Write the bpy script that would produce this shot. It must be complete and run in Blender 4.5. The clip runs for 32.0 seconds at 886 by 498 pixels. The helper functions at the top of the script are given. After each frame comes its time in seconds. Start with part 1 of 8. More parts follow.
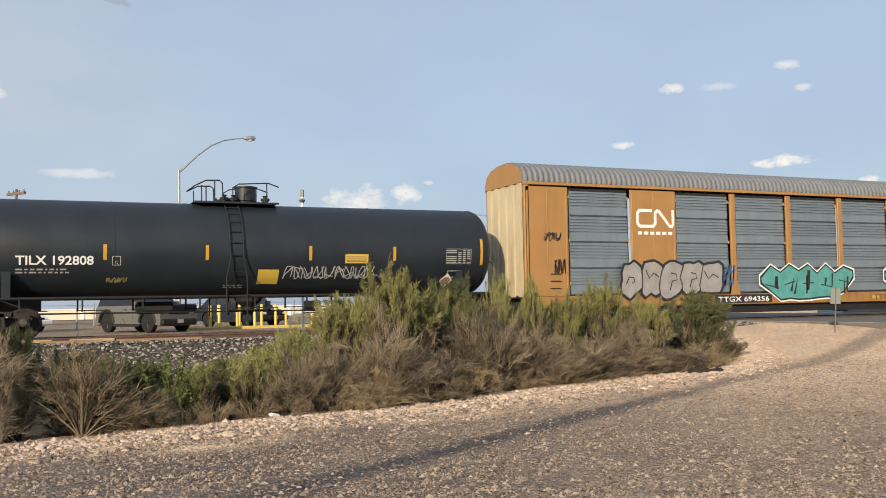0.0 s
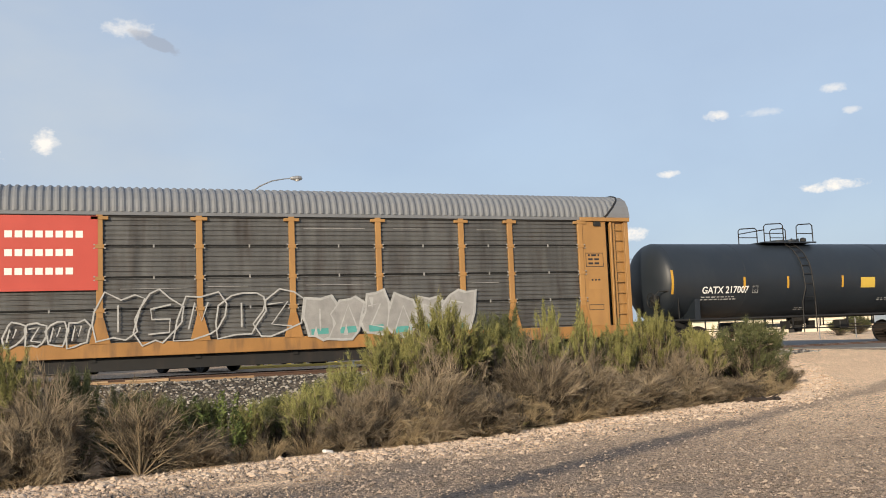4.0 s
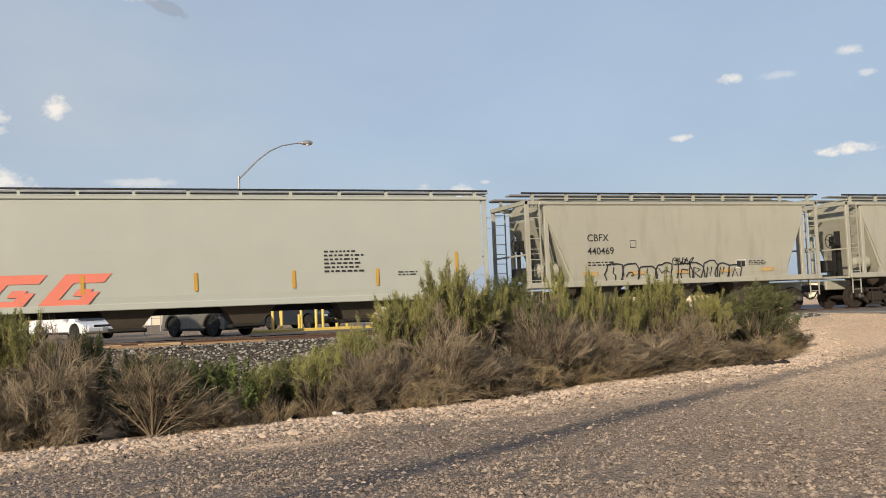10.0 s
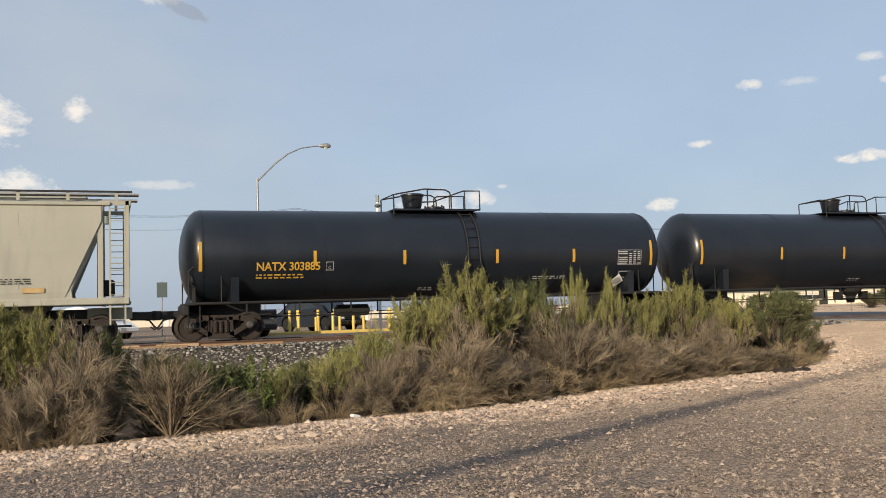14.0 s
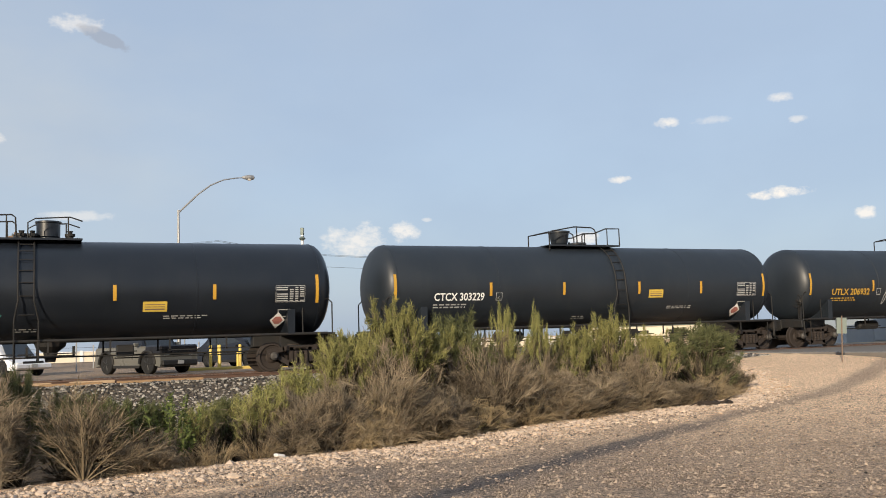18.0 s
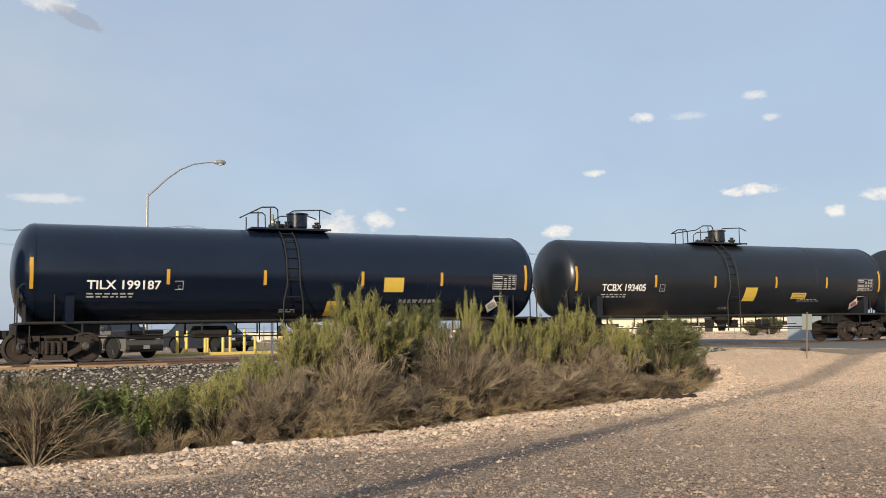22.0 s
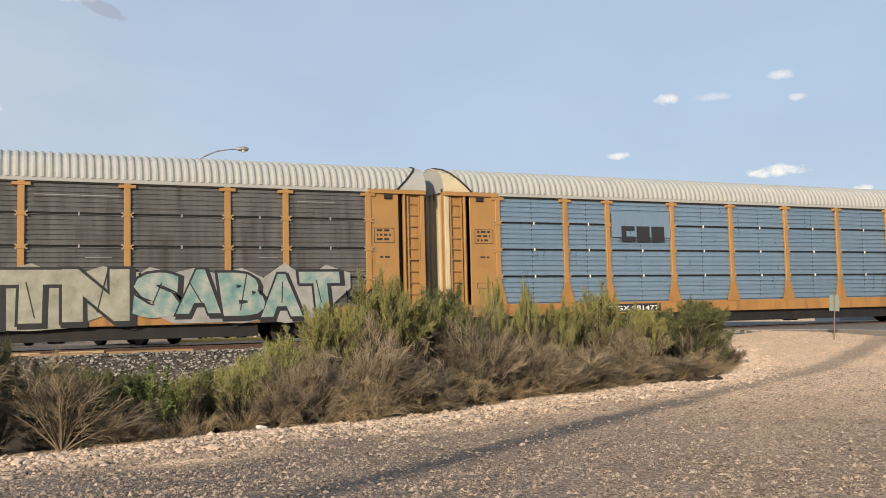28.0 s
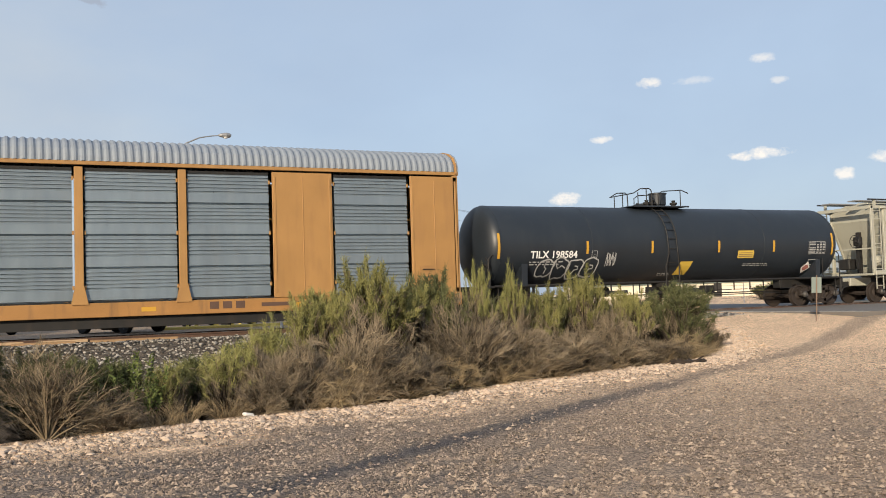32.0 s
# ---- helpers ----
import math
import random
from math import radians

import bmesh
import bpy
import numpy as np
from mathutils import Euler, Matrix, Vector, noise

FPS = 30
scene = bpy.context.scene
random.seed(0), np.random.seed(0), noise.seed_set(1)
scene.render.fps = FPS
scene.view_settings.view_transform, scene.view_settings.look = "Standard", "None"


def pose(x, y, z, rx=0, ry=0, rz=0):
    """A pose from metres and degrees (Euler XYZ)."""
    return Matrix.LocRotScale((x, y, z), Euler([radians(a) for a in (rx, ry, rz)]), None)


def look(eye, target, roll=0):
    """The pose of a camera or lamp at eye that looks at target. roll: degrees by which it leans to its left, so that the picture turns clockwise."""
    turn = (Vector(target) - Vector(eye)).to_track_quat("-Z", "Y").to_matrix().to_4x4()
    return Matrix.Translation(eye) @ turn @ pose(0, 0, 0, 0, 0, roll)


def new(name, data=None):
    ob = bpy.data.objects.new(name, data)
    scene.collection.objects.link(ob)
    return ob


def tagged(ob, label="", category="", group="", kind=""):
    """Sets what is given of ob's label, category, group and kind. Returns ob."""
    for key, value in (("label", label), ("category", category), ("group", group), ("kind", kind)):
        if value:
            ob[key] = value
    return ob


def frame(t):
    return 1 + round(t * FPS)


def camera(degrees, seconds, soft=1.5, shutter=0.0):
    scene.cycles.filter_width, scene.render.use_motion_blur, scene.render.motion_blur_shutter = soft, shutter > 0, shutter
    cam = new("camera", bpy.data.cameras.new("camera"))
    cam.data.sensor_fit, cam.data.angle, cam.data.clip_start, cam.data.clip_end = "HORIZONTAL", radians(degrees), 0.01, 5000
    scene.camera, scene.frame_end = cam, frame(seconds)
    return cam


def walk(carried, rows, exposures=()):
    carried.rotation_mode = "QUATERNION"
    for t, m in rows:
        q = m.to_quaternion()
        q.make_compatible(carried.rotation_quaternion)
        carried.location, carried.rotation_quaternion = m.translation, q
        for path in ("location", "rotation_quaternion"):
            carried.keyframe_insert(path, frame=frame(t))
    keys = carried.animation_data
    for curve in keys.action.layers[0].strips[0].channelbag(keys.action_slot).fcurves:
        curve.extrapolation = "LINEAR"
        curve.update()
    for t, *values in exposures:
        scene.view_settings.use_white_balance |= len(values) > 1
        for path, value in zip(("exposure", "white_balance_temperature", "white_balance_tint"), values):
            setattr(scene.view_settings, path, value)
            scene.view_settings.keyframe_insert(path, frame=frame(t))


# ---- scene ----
SECONDS = 32.0
TRACK_Y = 30.64          # centre line of the track; rail tops lie at z = 0
NEAR_Z = -0.73           # gravel yard in front of the camera

# ---- camera: held by hand, nearly still; seconds, place, heading to the right, pitch, roll ----
cam = camera(50.8, SECONDS, soft=0.95)
PATH = (
    (0, -0.000, -0.000, 0.872, 24.13, 3.26, -0.98), (0.5, -0.029, -0.068, 0.871, 24.13, 3.26, -0.99),
    (1, -0.046, -0.096, 0.878, 24.29, 3.39, -1.07), (1.5, -0.044, -0.107, 0.879, 24.37, 3.64, -1.13),
    (2, -0.024, -0.113, 0.876, 24.18, 4.10, -1.24), (2.5, -0.015, -0.130, 0.860, 23.47, 4.72, -1.47),
    (3, -0.042, -0.077, 0.844, 22.35, 5.36, -1.86), (3.5, -0.051, -0.009, 0.853, 21.31, 5.72, -2.32),
    (5.5, 0.023, -0.061, 0.851, 21.94, 3.80, -1.42), (6, -0.011, -0.029, 0.853, 22.56, 3.61, -1.59),
    (6.5, -0.009, 0.002, 0.848, 22.90, 3.76, -2.09), (7, -0.011, -0.002, 0.851, 22.82, 4.00, -2.73),
    (7.5, -0.003, -0.041, 0.851, 22.41, 4.21, -3.05), (8, 0.013, -0.058, 0.848, 21.82, 4.30, -3.15),
    (8.5, 0.006, -0.058, 0.844, 21.28, 4.21, -2.93), (9, -0.010, -0.060, 0.833, 21.01, 3.99, -2.65),
    (9.5, -0.011, -0.055, 0.836, 20.82, 3.66, -2.41), (10, -0.013, -0.057, 0.836, 20.56, 3.33, -2.24),
    (10.5, -0.016, -0.065, 0.837, 20.20, 3.06, -2.20), (11, -0.013, -0.068, 0.832, 19.77, 3.02, -2.23),
    (11.5, -0.012, -0.060, 0.834, 19.35, 3.18, -2.17), (12, -0.021, -0.038, 0.831, 19.09, 3.51, -2.26),
    (12.5, -0.017, -0.034, 0.833, 18.92, 3.84, -2.17), (13, -0.020, -0.040, 0.828, 19.08, 3.88, -2.04),
    (13.5, -0.025, -0.029, 0.825, 19.58, 3.61, -1.71), (15.5, -0.062, 0.092, 0.815, 18.65, 3.98, -1.78),
    (16, 0.000, 0.080, 0.820, 18.13, 4.58, -1.98), (16.5, 0.031, 0.067, 0.823, 18.36, 4.97, -2.24),
    (17, 0.026, 0.097, 0.841, 19.65, 5.17, -2.20), (17.5, 0.001, 0.149, 0.839, 21.85, 5.42, -2.20),
    (18, -0.018, 0.200, 0.849, 24.26, 5.51, -1.91), (18.5, -0.008, 0.194, 0.846, 26.27, 5.47, -1.60),
    (19, 0.030, 0.159, 0.836, 27.33, 5.32, -1.39), (19.5, 0.064, 0.123, 0.834, 27.46, 5.26, -1.25),
    (20, 0.084, 0.146, 0.837, 27.20, 5.44, -1.15), (20.5, 0.049, 0.235, 0.806, 26.66, 5.73, -1.32),
    (21, 0.047, 0.330, 0.823, 26.38, 5.66, -1.29), (21.5, 0.088, 0.318, 0.822, 26.15, 5.33, -1.26),
    (22, 0.154, 0.269, 0.833, 25.86, 4.87, -0.93), (22.5, 0.190, 0.234, 0.844, 25.44, 4.42, -0.65),
    (23, 0.198, 0.226, 0.828, 25.04, 4.26, -0.51), (23.5, 0.213, 0.228, 0.825, 24.72, 4.20, -0.50),
    (24, 0.225, 0.241, 0.840, 24.59, 4.26, -0.68), (24.5, 0.204, 0.281, 0.829, 24.43, 4.36, -1.05),
    (25, 0.175, 0.332, 0.825, 24.16, 4.35, -1.32), (25.5, 0.182, 0.329, 0.822, 23.80, 4.32, -1.54),
    (27.5, 0.189, 0.301, 0.823, 24.07, 4.00, -1.36), (28, 0.204, 0.300, 0.816, 24.38, 3.96, -1.35),
    (28.5, 0.198, 0.305, 0.817, 24.73, 4.04, -1.25), (29, 0.197, 0.319, 0.818, 25.07, 4.20, -1.13),
    (29.5, 0.201, 0.321, 0.819, 25.29, 4.28, -0.98), (30, 0.192, 0.319, 0.813, 25.34, 4.10, -1.01),
    (30.5, 0.207, 0.319, 0.811, 25.35, 3.79, -1.29), (31, 0.208, 0.317, 0.815, 25.37, 3.38, -1.51),
    (31.5, 0.199, 0.305, 0.809, 25.34, 3.15, -1.78), (32, 0.195, 0.309, 0.822, 25.32, 3.02, -1.88),
)


def aim(x, y, z, heading, pitch, roll):
    a, p = radians(heading), radians(pitch)
    way = Vector((math.sin(a) * math.cos(p), math.cos(a) * math.cos(p), math.sin(p)))
    return look((x, y, z), Vector((x, y, z)) + way, roll)


walk(cam, [(r[0], aim(*r[1:])) for r in PATH], exposures=[(0, 0.08), (1, 0.14), (3.5, 0.14), (6, 0.06), (8, 0.04), (9, -0.03), (13, -0.05), (15.5, 0.02), (17, 0.02), (18, 0.08), (20.5, 0.06), (21, -0.03), (21.6, 0.04), (22, 0.07), (25, 0.1), (28, 0.13), (32, 0.13)])

# ---- daylight: low sun behind the camera's left shoulder, hazy blue sky with small clouds ----
SUN_EL, SUN_AZ = 17.0, 225.0
world = bpy.data.worlds.new("sky")
scene.world = world
world.use_nodes = True
wn, wl = world.node_tree.nodes, world.node_tree.links
wn.clear()


def wmath(op, a, b=None, c=None):
    n = wn.new("ShaderNodeMath")
    n.operation = op
    for i, val in enumerate((a, b, c)):
        if val is None:
            continue
        if isinstance(val, (int, float)):
            n.inputs[i].default_value = val
        else:
            wl.new(val, n.inputs[i])
    return n.outputs[0]


sky = wn.new("ShaderNodeTexSky")
sky.sky_type = "NISHITA"
sky.sun_disc = False
sky.sun_elevation, sky.sun_rotation = radians(SUN_EL), radians(SUN_AZ)
sky.air_density, sky.dust_density, sky.ozone_density = 1.0, 2.0, 1.5
coord = wn.new("ShaderNodeTexCoord")
SKY_STRENGTH = 0.15


def facing(az, el):
    a, e = radians(az), radians(el)
    return Vector((math.sin(a) * math.cos(e), math.cos(a) * math.cos(e), math.sin(e)))


def wdot(vec):
    n = wn.new("ShaderNodeVectorMath")
    n.operation = "DOT_PRODUCT"
    wl.new(coord.outputs["Generated"], n.inputs[0])
    n.inputs[1].default_value = vec
    return n.outputs["Value"]


def wnoise(scale, detail, rough=0.6, stretch=(1, 1, 1)):
    m = wn.new("ShaderNodeMapping")
    m.inputs["Scale"].default_value = stretch
    wl.new(coord.outputs["Generated"], m.inputs[0])
    n = wn.new("ShaderNodeTexNoise")
    n.inputs["Scale"].default_value, n.inputs["Detail"].default_value, n.inputs["Roughness"].default_value = scale, detail, rough
    wl.new(m.outputs[0], n.inputs["Vector"])
    return n.outputs["Fac"]


puff = wnoise(52, 8, 0.66, (1, 1, 1.5))
# clouds: azimuth, elevation, half width and half height in degrees, how dense
CLOUDS = ((44.3, 7.8, 1.95, 0.42, 1.0), (38.1, 12.4, 0.85, 0.35, 0.8), (44.8, 13.2, 0.9, 0.32, 0.6), (35.2, 9.25, 0.85, 0.26, 0.8),
          (41.0, 12.3, 1.4, 0.3, 0.35), (45.6, 11.9, 0.6, 0.25, 0.5), (19.0, 6.1, 2.2, 1.3, 0.75), (21.8, 6.6, 1.2, 0.75, 0.8),
          (23.3, 7.35, 0.42, 0.18, 0.6), (-1.9, 11.9, 0.95, 0.85, 1.0), (3.2, 7.7, 2.6, 0.35, 0.45), (51.4, 7.1, 1.6, 0.4, 0.9),
          (48.9, 6.3, 0.7, 0.45, 0.9), (32.9, 5.8, 1.1, 0.45, 0.9), (-6.6, 11.0, 2.5, 1.7, 1.0), (-6.2, 7.6, 3.4, 1.3, 0.9),
          (2.7, 18.5, 1.7, 0.65, 0.6))
cover = None
for az, el, rw, rh, dense in CLOUDS:
    c = facing(az, el)
    e1 = Vector((math.cos(radians(az)), -math.sin(radians(az)), 0))
    e2 = e1.cross(c)
    u = wmath("MULTIPLY", wdot(e1), 1 / math.radians(rw))
    w = wmath("MULTIPLY", wdot(e2), 1 / math.radians(rh))
    r2 = wmath("ADD", wmath("MULTIPLY", u, u), wmath("MULTIPLY", w, w))
    r2 = wmath("ADD", r2, wmath("MULTIPLY", wmath("LESS_THAN", wdot(c), 0.0), 1000.0))
    body = wmath("SUBTRACT", 2.4, wmath("ADD", r2, wmath("MULTIPLY", puff, 3.2)))
    body = wmath("MULTIPLY", body, 1.15 * dense)
    n = wn.new("ShaderNodeClamp")
    n.inputs["Max"].default_value = dense
    wl.new(body, n.inputs[0])
    cover = n.outputs[0] if cover is None else wmath("MAXIMUM", cover, n.outputs[0])
# thin veil of high cloud, thicker to the left
veil = wnoise(3.2, 5, 0.55, (1, 1, 2.2))
veil = wmath("MULTIPLY", wmath("SUBTRACT", veil, 0.38), 0.9)
side = wmath("MULTIPLY", wmath("SUBTRACT", wdot(facing(-20, 20)), 0.70), 2.4)
nclamp = wn.new("ShaderNodeClamp")
nclamp.inputs["Max"].default_value = 0.7
wl.new(wmath("MULTIPLY", wmath("MAXIMUM", side, 0.10), wmath("ADD", wmath("MULTIPLY", wmath("MAXIMUM", veil, 0.0), 3.0), 0.25)), nclamp.inputs[0])


def wmix(fac, a, b):
    n = wn.new("ShaderNodeMixRGB")
    wl.new(fac, n.inputs[0])
    for i, val in ((1, a), (2, b)):
        if isinstance(val, tuple):
            n.inputs[i].default_value = val
        else:
            wl.new(val, n.inputs[i])
    return n.outputs[0]


# colours here are in the sky texture's own units, before its strength
CLOUD, VEIL, HAZE = (6.3, 5.95, 5.5, 1), (3.7, 3.98, 4.2, 1), (2.93, 3.57, 4.6, 1)
even = wn.new("ShaderNodeValue")
even.outputs[0].default_value = 0.72
tone = wmix(even.outputs[0], sky.outputs[0], HAZE)
tone = wmix(nclamp.outputs[0], tone, VEIL)
# faint darker mottling, and the grey underside of one high cloud
mott = wn.new("ShaderNodeMapRange")
for k, val in zip(("From Min", "From Max", "To Min", "To Max"), (0.35, 0.65, 0.0, 0.3)):
    mott.inputs[k].default_value = val
wl.new(wnoise(5.5, 4, 0.5, (1, 1, 1.8)), mott.inputs[0])
tone = wmix(mott.outputs[0], tone, (2.35, 3.05, 4.15, 1))
tone = wmix(cover, tone, CLOUD)
grey_c = facing(4.1, 17.9)
grey_e = Vector((math.cos(radians(4.1)), -math.sin(radians(4.1)), 0))
gu = wmath("MULTIPLY", wdot(grey_e), 1 / radians(1.5))
gw = wmath("MULTIPLY", wmath("ADD", wdot(grey_e.cross(grey_c)), wmath("MULTIPLY", wdot(grey_e), 0.35)), 1 / radians(0.45))
gr = wmath("ADD", wmath("MULTIPLY", gu, gu), wmath("MULTIPLY", gw, gw))
under = wn.new("ShaderNodeClamp")
under.inputs["Max"].default_value = 0.5
wl.new(wmath("MULTIPLY", wmath("SUBTRACT", 2.4, wmath("ADD", gr, wmath("MULTIPLY", puff, 2.8))), wmath("GREATER_THAN", wdot(grey_c), 0.0)), under.inputs[0])
tone = wmix(under.outputs[0], tone, (2.2, 2.35, 2.75, 1))
bg = wn.new("ShaderNodeBackground")
bg.inputs["Strength"].default_value = SKY_STRENGTH
wl.new(tone, bg.inputs["Color"])
wout = wn.new("ShaderNodeOutputWorld")
wl.new(bg.outputs[0], wout.inputs[0])

sun = new("sun", bpy.data.lights.new("sun", "SUN"))
sun.data.energy, sun.data.angle, sun.data.color = 4.9, radians(0.55), (1.0, 0.84, 0.63)
sun.matrix_world = look(facing(SUN_AZ, SUN_EL) * 60, (0, 0, 0))


# ---- materials ----
def surface(name, base, rough=0.6, metal=0.0, var=0.18, scale=2.0, fine=40.0, stain=0.0, stain_col=(0.12, 0.08, 0.05), stretch=(1, 1, 1),
            bump=0.0, bump_scale=60.0, by_piece=0.0, island=0.0, second=None, gloss=0.5):
    """Paint, metal, earth or leaf: a base colour with grain at two scales, optional streaky stains, fine relief, and variation from piece to piece."""
    m = bpy.data.materials.new(name)
    m.use_nodes = True
    nt = m.node_tree
    b = nt.nodes["Principled BSDF"]
    lk = nt.links.new

    def noise_tex(sc, detail=5, st=(1, 1, 1)):
        tc = nt.nodes.new("ShaderNodeTexCoord")
        mp = nt.nodes.new("ShaderNodeMapping")
        mp.inputs["Scale"].default_value = st
        if by_piece:
            add = nt.nodes.new("ShaderNodeVectorMath")
            add.operation = "MULTIPLY_ADD"
            lk(nt.nodes.new("ShaderNodeObjectInfo").outputs["Random"], add.inputs[0])
            add.inputs[1].default_value = (37, 23, 19)
            lk(tc.outputs["Object"], add.inputs[2])
            lk(add.outputs[0], mp.inputs[0])
        else:
            lk(tc.outputs["Object"], mp.inputs[0])
        n = nt.nodes.new("ShaderNodeTexNoise")
        n.inputs["Scale"].default_value, n.inputs["Detail"].default_value = sc, detail
        lk(mp.outputs[0], n.inputs["Vector"])
        return n.outputs["Fac"]

    def mth(op, a, c):
        n = nt.nodes.new("ShaderNodeMath")
        n.operation = op
        for i, val in enumerate((a, c)):
            if isinstance(val, (int, float)):
                n.inputs[i].default_value = val
            else:
                lk(val, n.inputs[i])
        return n.outputs[0]

    def mix(fac, a, c):
        n = nt.nodes.new("ShaderNodeMixRGB")
        for i, val in enumerate((fac, a, c)):
            if isinstance(val, float):
                n.inputs[i].default_value = val
            elif isinstance(val, tuple):
                n.inputs[i].default_value = (*val, 1)
            else:
                lk(val, n.inputs[i])
        return n.outputs[0]

    big, small = noise_tex(scale, 5, stretch), noise_tex(fine, 3)
    level = mth("ADD", mth("MULTIPLY", mth("SUBTRACT", big, 0.5), 2.2 * var), mth("MULTIPLY", mth("SUBTRACT", small, 0.5), 1.3 * var))
    if by_piece:
        info = nt.nodes.new("ShaderNodeObjectInfo")
        level = mth("ADD", level, mth("MULTIPLY", mth("SUBTRACT", info.outputs["Random"], 0.5), 2 * by_piece))
    geo = nt.nodes.new("ShaderNodeNewGeometry") if island else None
    if island:
        level = mth("ADD", level, mth("MULTIPLY", mth("SUBTRACT", geo.outputs["Random Per Island"], 0.5), 2 * island))
    col = base
    if second is not None:
        src = geo.outputs["Random Per Island"] if island else big
        rmp = nt.nodes.new("ShaderNodeMapRange")
        rmp.inputs["From Min"].default_value, rmp.inputs["From Max"].default_value = (0.35, 0.65)
        lk(src, rmp.inputs[0])
        col = mix(rmp.outputs[0], base, second)
    if stain:
        st = noise_tex(1.1, 6, (2.6, 2.6, 0.5))
        rmp = nt.nodes.new("ShaderNodeMapRange")
        rmp.inputs["From Min"].default_value, rmp.inputs["From Max"].default_value = (0.52, 0.75)
        rmp.inputs["To Max"].default_value = stain
        lk(st, rmp.inputs[0])
        col = mix(rmp.outputs[0], col, stain_col)
    hsv = nt.nodes.new("ShaderNodeHueSaturation")
    lk(mth("ADD", level, 1.0), hsv.inputs["Value"])
    if isinstance(col, tuple):
        hsv.inputs["Color"].default_value = (*col, 1)
    else:
        lk(col, hsv.inputs["Color"])
    lk(hsv.outputs[0], b.inputs["Base Color"])
    lk(mth("ADD", mth("MULTIPLY", mth("SUBTRACT", big, 0.5), 0.35), rough), b.inputs["Roughness"])
    b.inputs["Metallic"].default_value = metal
    b.inputs["Specular IOR Level"].default_value = gloss
    if bump:
        bp = nt.nodes.new("ShaderNodeBump")
        bp.inputs["Strength"].default_value, bp.inputs["Distance"].default_value = bump, 0.02
        lk(noise_tex(bump_scale, 4), bp.inputs["Height"])
        lk(bp.outputs[0], b.inputs["Normal"])
    return m


M = {}
# rolling stock
M["tank_black"] = surface("tank_black_paint", (0.0095, 0.0125, 0.018), 0.36, var=0.22, scale=0.8, stain=0.3, stain_col=(0.02, 0.0225, 0.026))
M["tank_grey"] = surface("tank_charcoal_paint", (0.0135, 0.0185, 0.0255), 0.5, var=0.22, scale=0.8, stain=0.35, stain_col=(0.026, 0.03, 0.033))
M["tank_olive"] = surface("tank_olive_grey_paint", (0.05, 0.058, 0.063), 0.5, var=0.16, scale=0.8, stain=0.35, stain_col=(0.11, 0.1, 0.08))
M["tank_navy"] = surface("tank_navy_paint", (0.0045, 0.009, 0.021), 0.22, var=0.15, scale=0.8)
M["frame_black"] = surface("dirty_black_steel", (0.0105, 0.01, 0.0095), 0.7, var=0.35, scale=3, stain=0.35, stain_col=(0.045, 0.03, 0.022))
M["bogie"] = surface("road_dirt_cast_steel", (0.025, 0.018, 0.0145), 0.8, var=0.4, scale=5, bump=0.3)
# near-black that stands for the shade in the gaps between panel rows
M["gap_shade"] = surface("sooty_gap", (0.004, 0.004, 0.004), 0.9, var=0.3)
M["lap_edge"] = surface("worn_zinc_edge", (0.13, 0.13, 0.125), 0.5, metal=0.3, var=0.6, scale=2.5)
M["bearing"] = surface("grey_bearing_cap", (0.065, 0.06, 0.056), 0.6, metal=0.2, var=0.3)
M["yellow"] = surface("autorack_yellow_paint", (0.335, 0.182, 0.06), 0.5, var=0.17, scale=1.2, stain=0.5, stain_col=(0.24, 0.125, 0.05), by_piece=0.03)
M["yellow_bright"] = surface("sunny_yellow_paint", (0.42, 0.245, 0.056), 0.5, var=0.12, scale=1.5, stain=0.4, stain_col=(0.3, 0.15, 0.06))
M["yellow_grime"] = surface("grimy_yellow_sill_paint", (0.31, 0.155, 0.045), 0.6, var=0.25, scale=1.6, stain=0.75, stain_col=(0.085, 0.055, 0.035), by_piece=0.05)
M["galv"] = surface("galvanised_panel", (0.235, 0.28, 0.31), 0.36, metal=0.5, var=0.16, scale=1.4, stretch=(3, 3, 0.8), stain=0.3, stain_col=(0.24, 0.25, 0.25), by_piece=0.06)
M["galv_clean"] = surface("bright_galvanised_panel", (0.225, 0.313, 0.395), 0.34, metal=0.55, var=0.14, scale=1.4, stretch=(3, 3, 0.8), by_piece=0.06)
M["galv_dirty"] = surface("weathered_galvanised_panel", (0.108, 0.106, 0.1), 0.44, metal=0.3, var=0.5, scale=1.3, stretch=(3, 3, 0.4), stain=0.75, stain_col=(0.052, 0.04, 0.033), by_piece=0.14)
M["roof_grey"] = surface("grey_roof_sheet", (0.165, 0.175, 0.19), 0.68, metal=0.1, var=0.18, stain=0.2, stain_col=(0.13, 0.12, 0.11))
M["roof_light"] = surface("pale_roof_sheet", (0.33, 0.335, 0.32), 0.7, metal=0.0, var=0.12, stain=0.2, stain_col=(0.4, 0.33, 0.25))
M["roof_blue"] = surface("blue_grey_roof_sheet", (0.215, 0.245, 0.285), 0.7, metal=0.1, var=0.12)
M["rack_white"] = surface("off_white_rack_paint", (0.3, 0.295, 0.262), 0.5, var=0.1, stain=0.35, stain_col=(0.3, 0.24, 0.18))
M["red_stripe"] = surface("red_stripe_paint", (0.22, 0.038, 0.05), 0.5, var=0.2)
M["end_pale"] = surface("pale_end_door_paint", (0.5, 0.42, 0.28), 0.5, var=0.15, stain=0.6, stain_col=(0.14, 0.1, 0.07))
